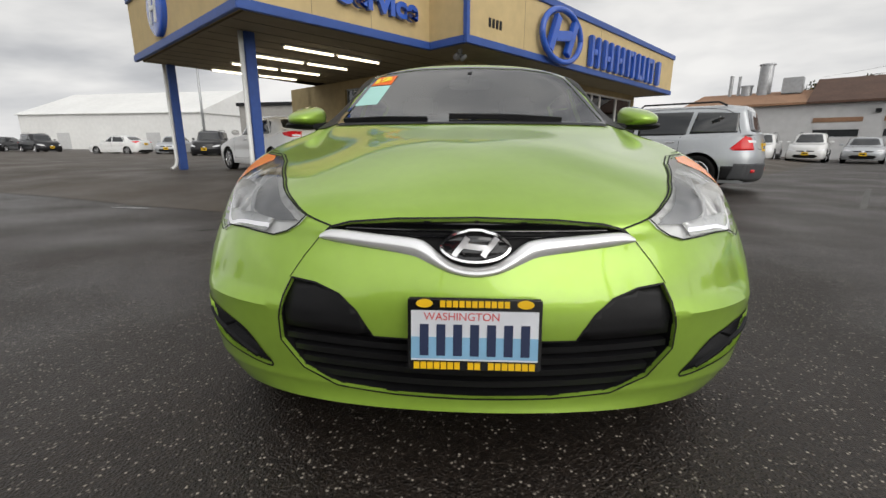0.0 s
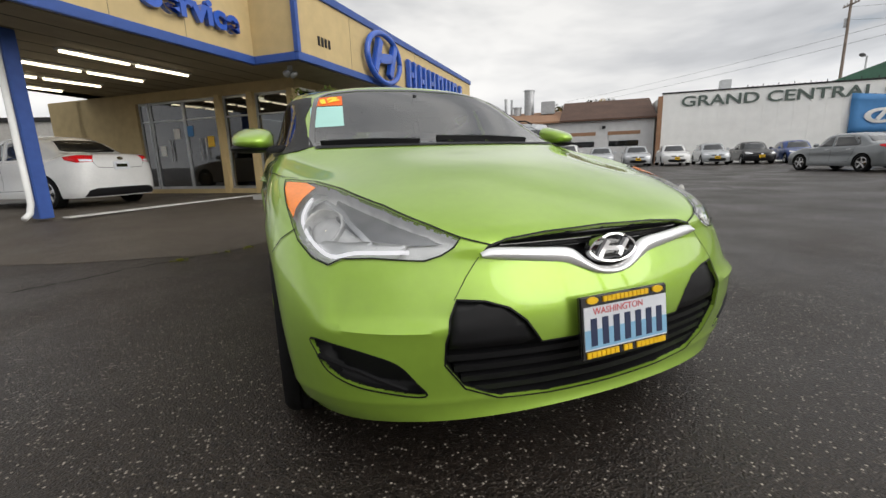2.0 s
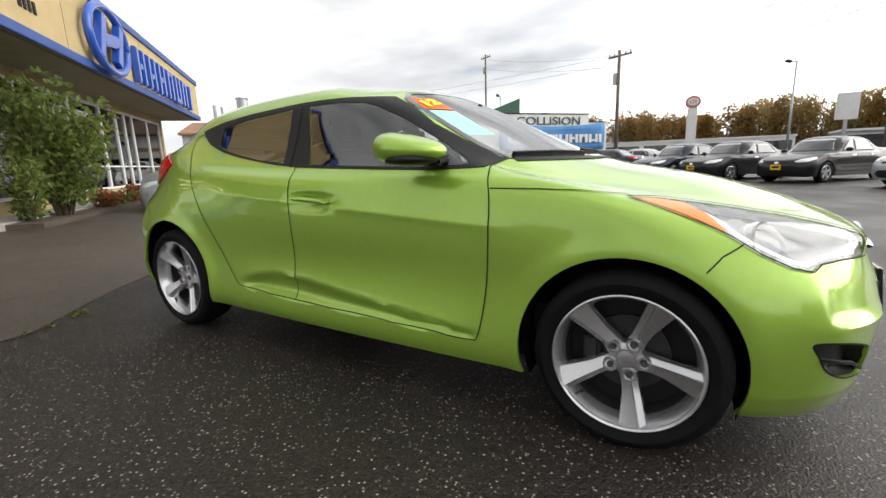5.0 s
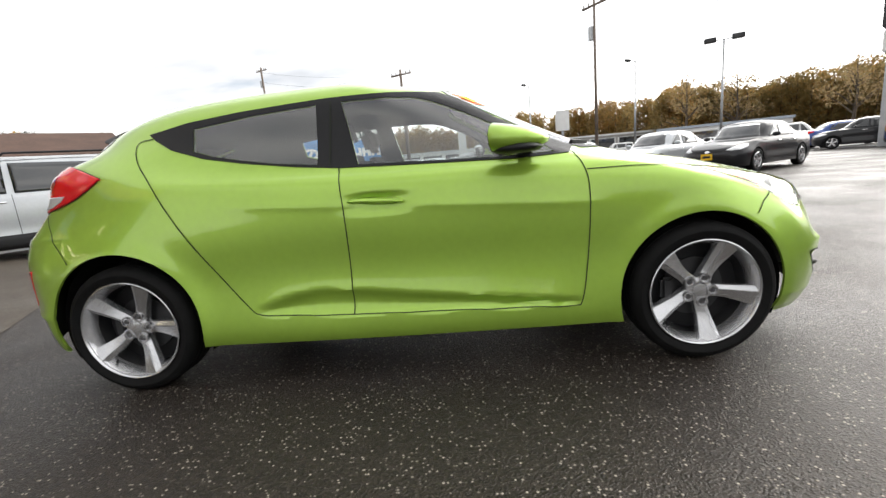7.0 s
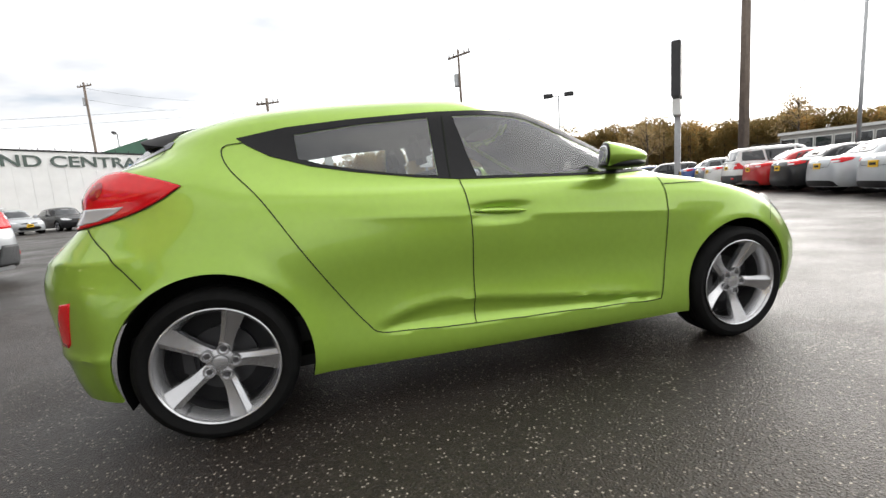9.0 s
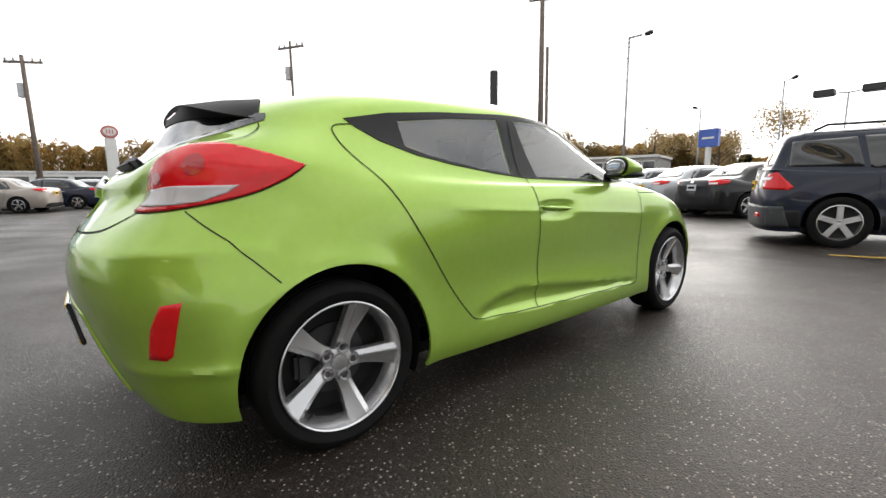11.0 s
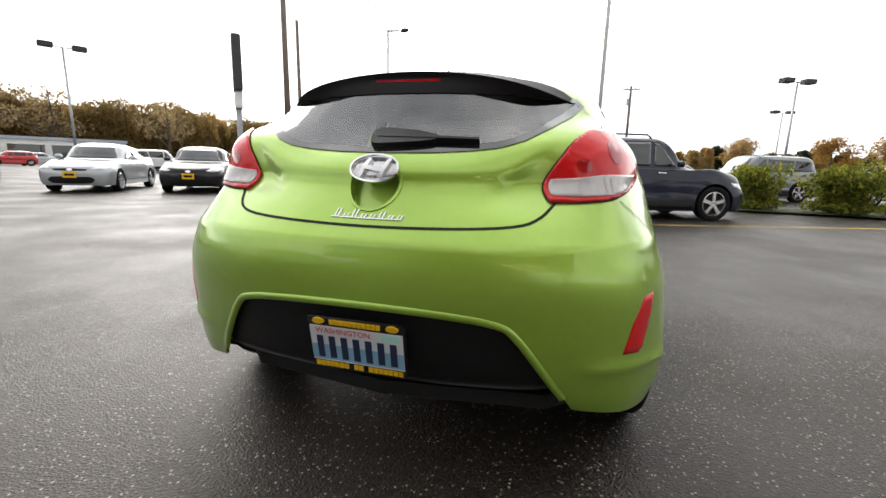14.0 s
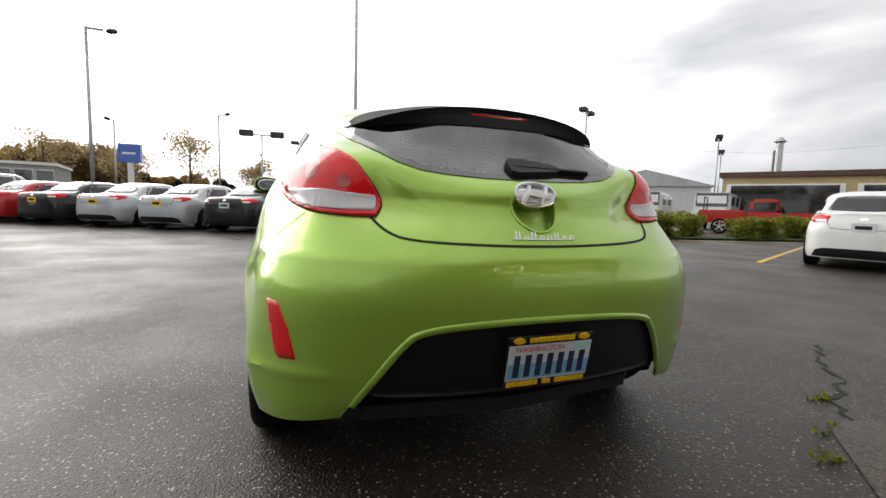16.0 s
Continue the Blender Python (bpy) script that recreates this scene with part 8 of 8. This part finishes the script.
for i in range(61):
    a = radians(-170 + i * 3.4)
    rr = 420
    hgt = 16 + 9 * noise.noise(Vector((i * .21, 3.1, 0))) + 6 * noise.noise(Vector((i * .6, 1.1, 0)))
    rows.append([hill.verts.new((rr * math.cos(a), rr * math.sin(a), 0)), hill.verts.new((rr * 1.2 * math.cos(a), rr * 1.2 * math.sin(a), max(3, hgt))), hill.verts.new((rr * 1.5 * math.cos(a), rr * 1.5 * math.sin(a), 0))])
for r0, r1 in zip(rows, rows[1:]):
    for k in range(2):
        hill.faces.new((r0[k], r1[k], r1[k + 1], r0[k + 1]))
M["hill"] = mat("far_hill", (.035, .042, .032), .9, var=.3, scale=.3)
tagged(part("backdrop_hill", hill, M["hill"], None, "", True), "low dark wooded hills on the horizon", "hill", kind="structure")


def build_hedge():
    x = -5.75
    for i in range(12):
        big = i < 4
        y = -10.5 + .17 * (-6.2 - x) + .2 * math.sin(i * 2.3)
        shrub("hedge_shrub", "rounded yellow-green hedge shrub in a planting strip", (x, y, .05), (1.18 if big else .88) + .10 * math.sin(i * 1.7), (1.75 if big else 1.4) + .15 * math.sin(i * 3.1), "leaf_hedge", 70 + i, .055, 4200 if big else 2600, "shrub", "hedge shrubs", 13, skirt=True)
        x -= (1.72 if big else 1.6) + .2 * math.sin(i * 4.1)
    bm = bmesh.new()
    bmesh.ops.create_grid(bm, x_segments=60, y_segments=4, size=1)
    for v in bm.verts:
        v.co = Vector((-13.5 + v.co.x * 10.2, -9.2 - v.co.x * 1.72 + v.co.y * .85, .06 + .03 * noise.noise(Vector((v.co.x * 20, v.co.y * 3, 0)))))
    tagged(part("planting_strip", bm, M["grass"]), "narrow grassy planting strip under the hedge", "grass", kind="structure")


M["grass"] = mat("rough_grass", (.045, .06, .018), .9, var=.4, scale=14, bump=.6, bump_scale=60)
build_hedge()


# ---- painted lines, cracks and litter on the tarmac ----
def stripe(name, p, q, w, material, label, z=.004):
    d = Vector((q[0] - p[0], q[1] - p[1], 0))
    n = Vector((-d.y, d.x, 0)).normalized() * w / 2
    bm = bmesh.new()
    k = max(2, int(d.length / .25))
    rows = []
    rng = random.Random(int(p[0] * 100 + q[1] * 10))
    for i in range(k + 1):
        c = Vector((p[0], p[1], z)) + d * i / k
        e = n * rng.uniform(.86, 1.08)
        rows.append([bm.verts.new(c - e), bm.verts.new(c + e)])
    for r0, r1 in zip(rows, rows[1:]):
        bm.faces.new((r0[0], r0[1], r1[1], r1[0]))
    bmesh.ops.recalc_face_normals(bm, faces=bm.faces[:])
    tagged(part(name, bm, material), label, "road marking", "parking lines", "structure")


for p, q in (((-8.0, -2.6), (-14.5, -5.6)), ((-1.2, -5.2), (-10.5, -8.4)), ((-10.5, -8.4), (-19, -6.6)), ((-6.5, .4), (-12.5, -2.0))):
    stripe("yellow_line", p, q, .10, M["line_yellow"], "worn yellow parking line")
for p, q in (((5.8, 3.5), (8.6, 6.6)), ((7.6, 1.9), (10.4, 5.0))):
    stripe("white_line", p, q, .09, M["line_faint"], "faint, almost worn away white parking line")


def build_crack():
    rng = random.Random(5)
    p = Vector((-2.85, 1.30, .003))
    rows, bm = [], bmesh.new()
    for i in range(60):
        p += Vector((.033 + rng.uniform(-.02, .02), .0195 + rng.uniform(-.03, .03), 0))
        w = rng.uniform(.004, .014)
        rows.append([bm.verts.new(p + Vector((-w, w, 0))), bm.verts.new(p + Vector((w, -w, 0)))])
    for r0, r1 in zip(rows, rows[1:]):
        bm.faces.new((r0[0], r0[1], r1[1], r1[0]))
    tagged(part("crack", bm, M["seam"]), "dark crack in the asphalt with weeds", "crack", kind="structure")
    cl = []
    for i in range(11):
        q = Vector((-2.85 + rng.choice((rng.uniform(.95, 1.15), rng.uniform(1.35, 1.75))), 1.30, 0))
        q.y += (q.x + 2.85) * .59 + rng.uniform(-.04, .04)
        cl.append(((q.x, q.y, .012), (.03, .03, .010), rng.randint(5, 14)))
    tagged(part("weeds", leaf_cloud(cl, .014, 8), M["leaf_hedge"]), "small green weeds growing in the crack", "weeds", kind="stuff")


build_crack()


def build_puddles():
    """Shallow films of rain left in dips of the tarmac."""
    rng = random.Random(21)
    for x, y, a, b, turn in ((-4.76, 2.90, .26, .07, -8),):
        bm = bmesh.new()
        n = 40
        ph = [rng.uniform(0, 6.28) for _ in range(3)]
        edge = []
        for i in range(n):
            t = 2 * math.pi * i / n
            r = 1 + .16 * math.sin(2 * t + ph[0]) + .12 * math.sin(3 * t + ph[1]) + .07 * math.sin(7 * t + ph[2])
            edge.append(bm.verts.new((a * r * math.cos(t), b * r * math.sin(t), 0)))
        bm.faces.new(edge)
        bmesh.ops.triangulate(bm, faces=bm.faces[:])
        ob = tagged(part("puddle", bm, M["water_film"]), "thin film of rainwater in a dip of the asphalt", "puddle", "puddles", "structure")
        ob.matrix_world = pose(x, y, .004, 0, 0, turn)


M["water_film"] = mat("water_film", (0.024, 0.020, 0.017), 0.24, var=0.25, scale=20, bump=0.06, bump_scale=45, spec=0.5)
build_puddles()
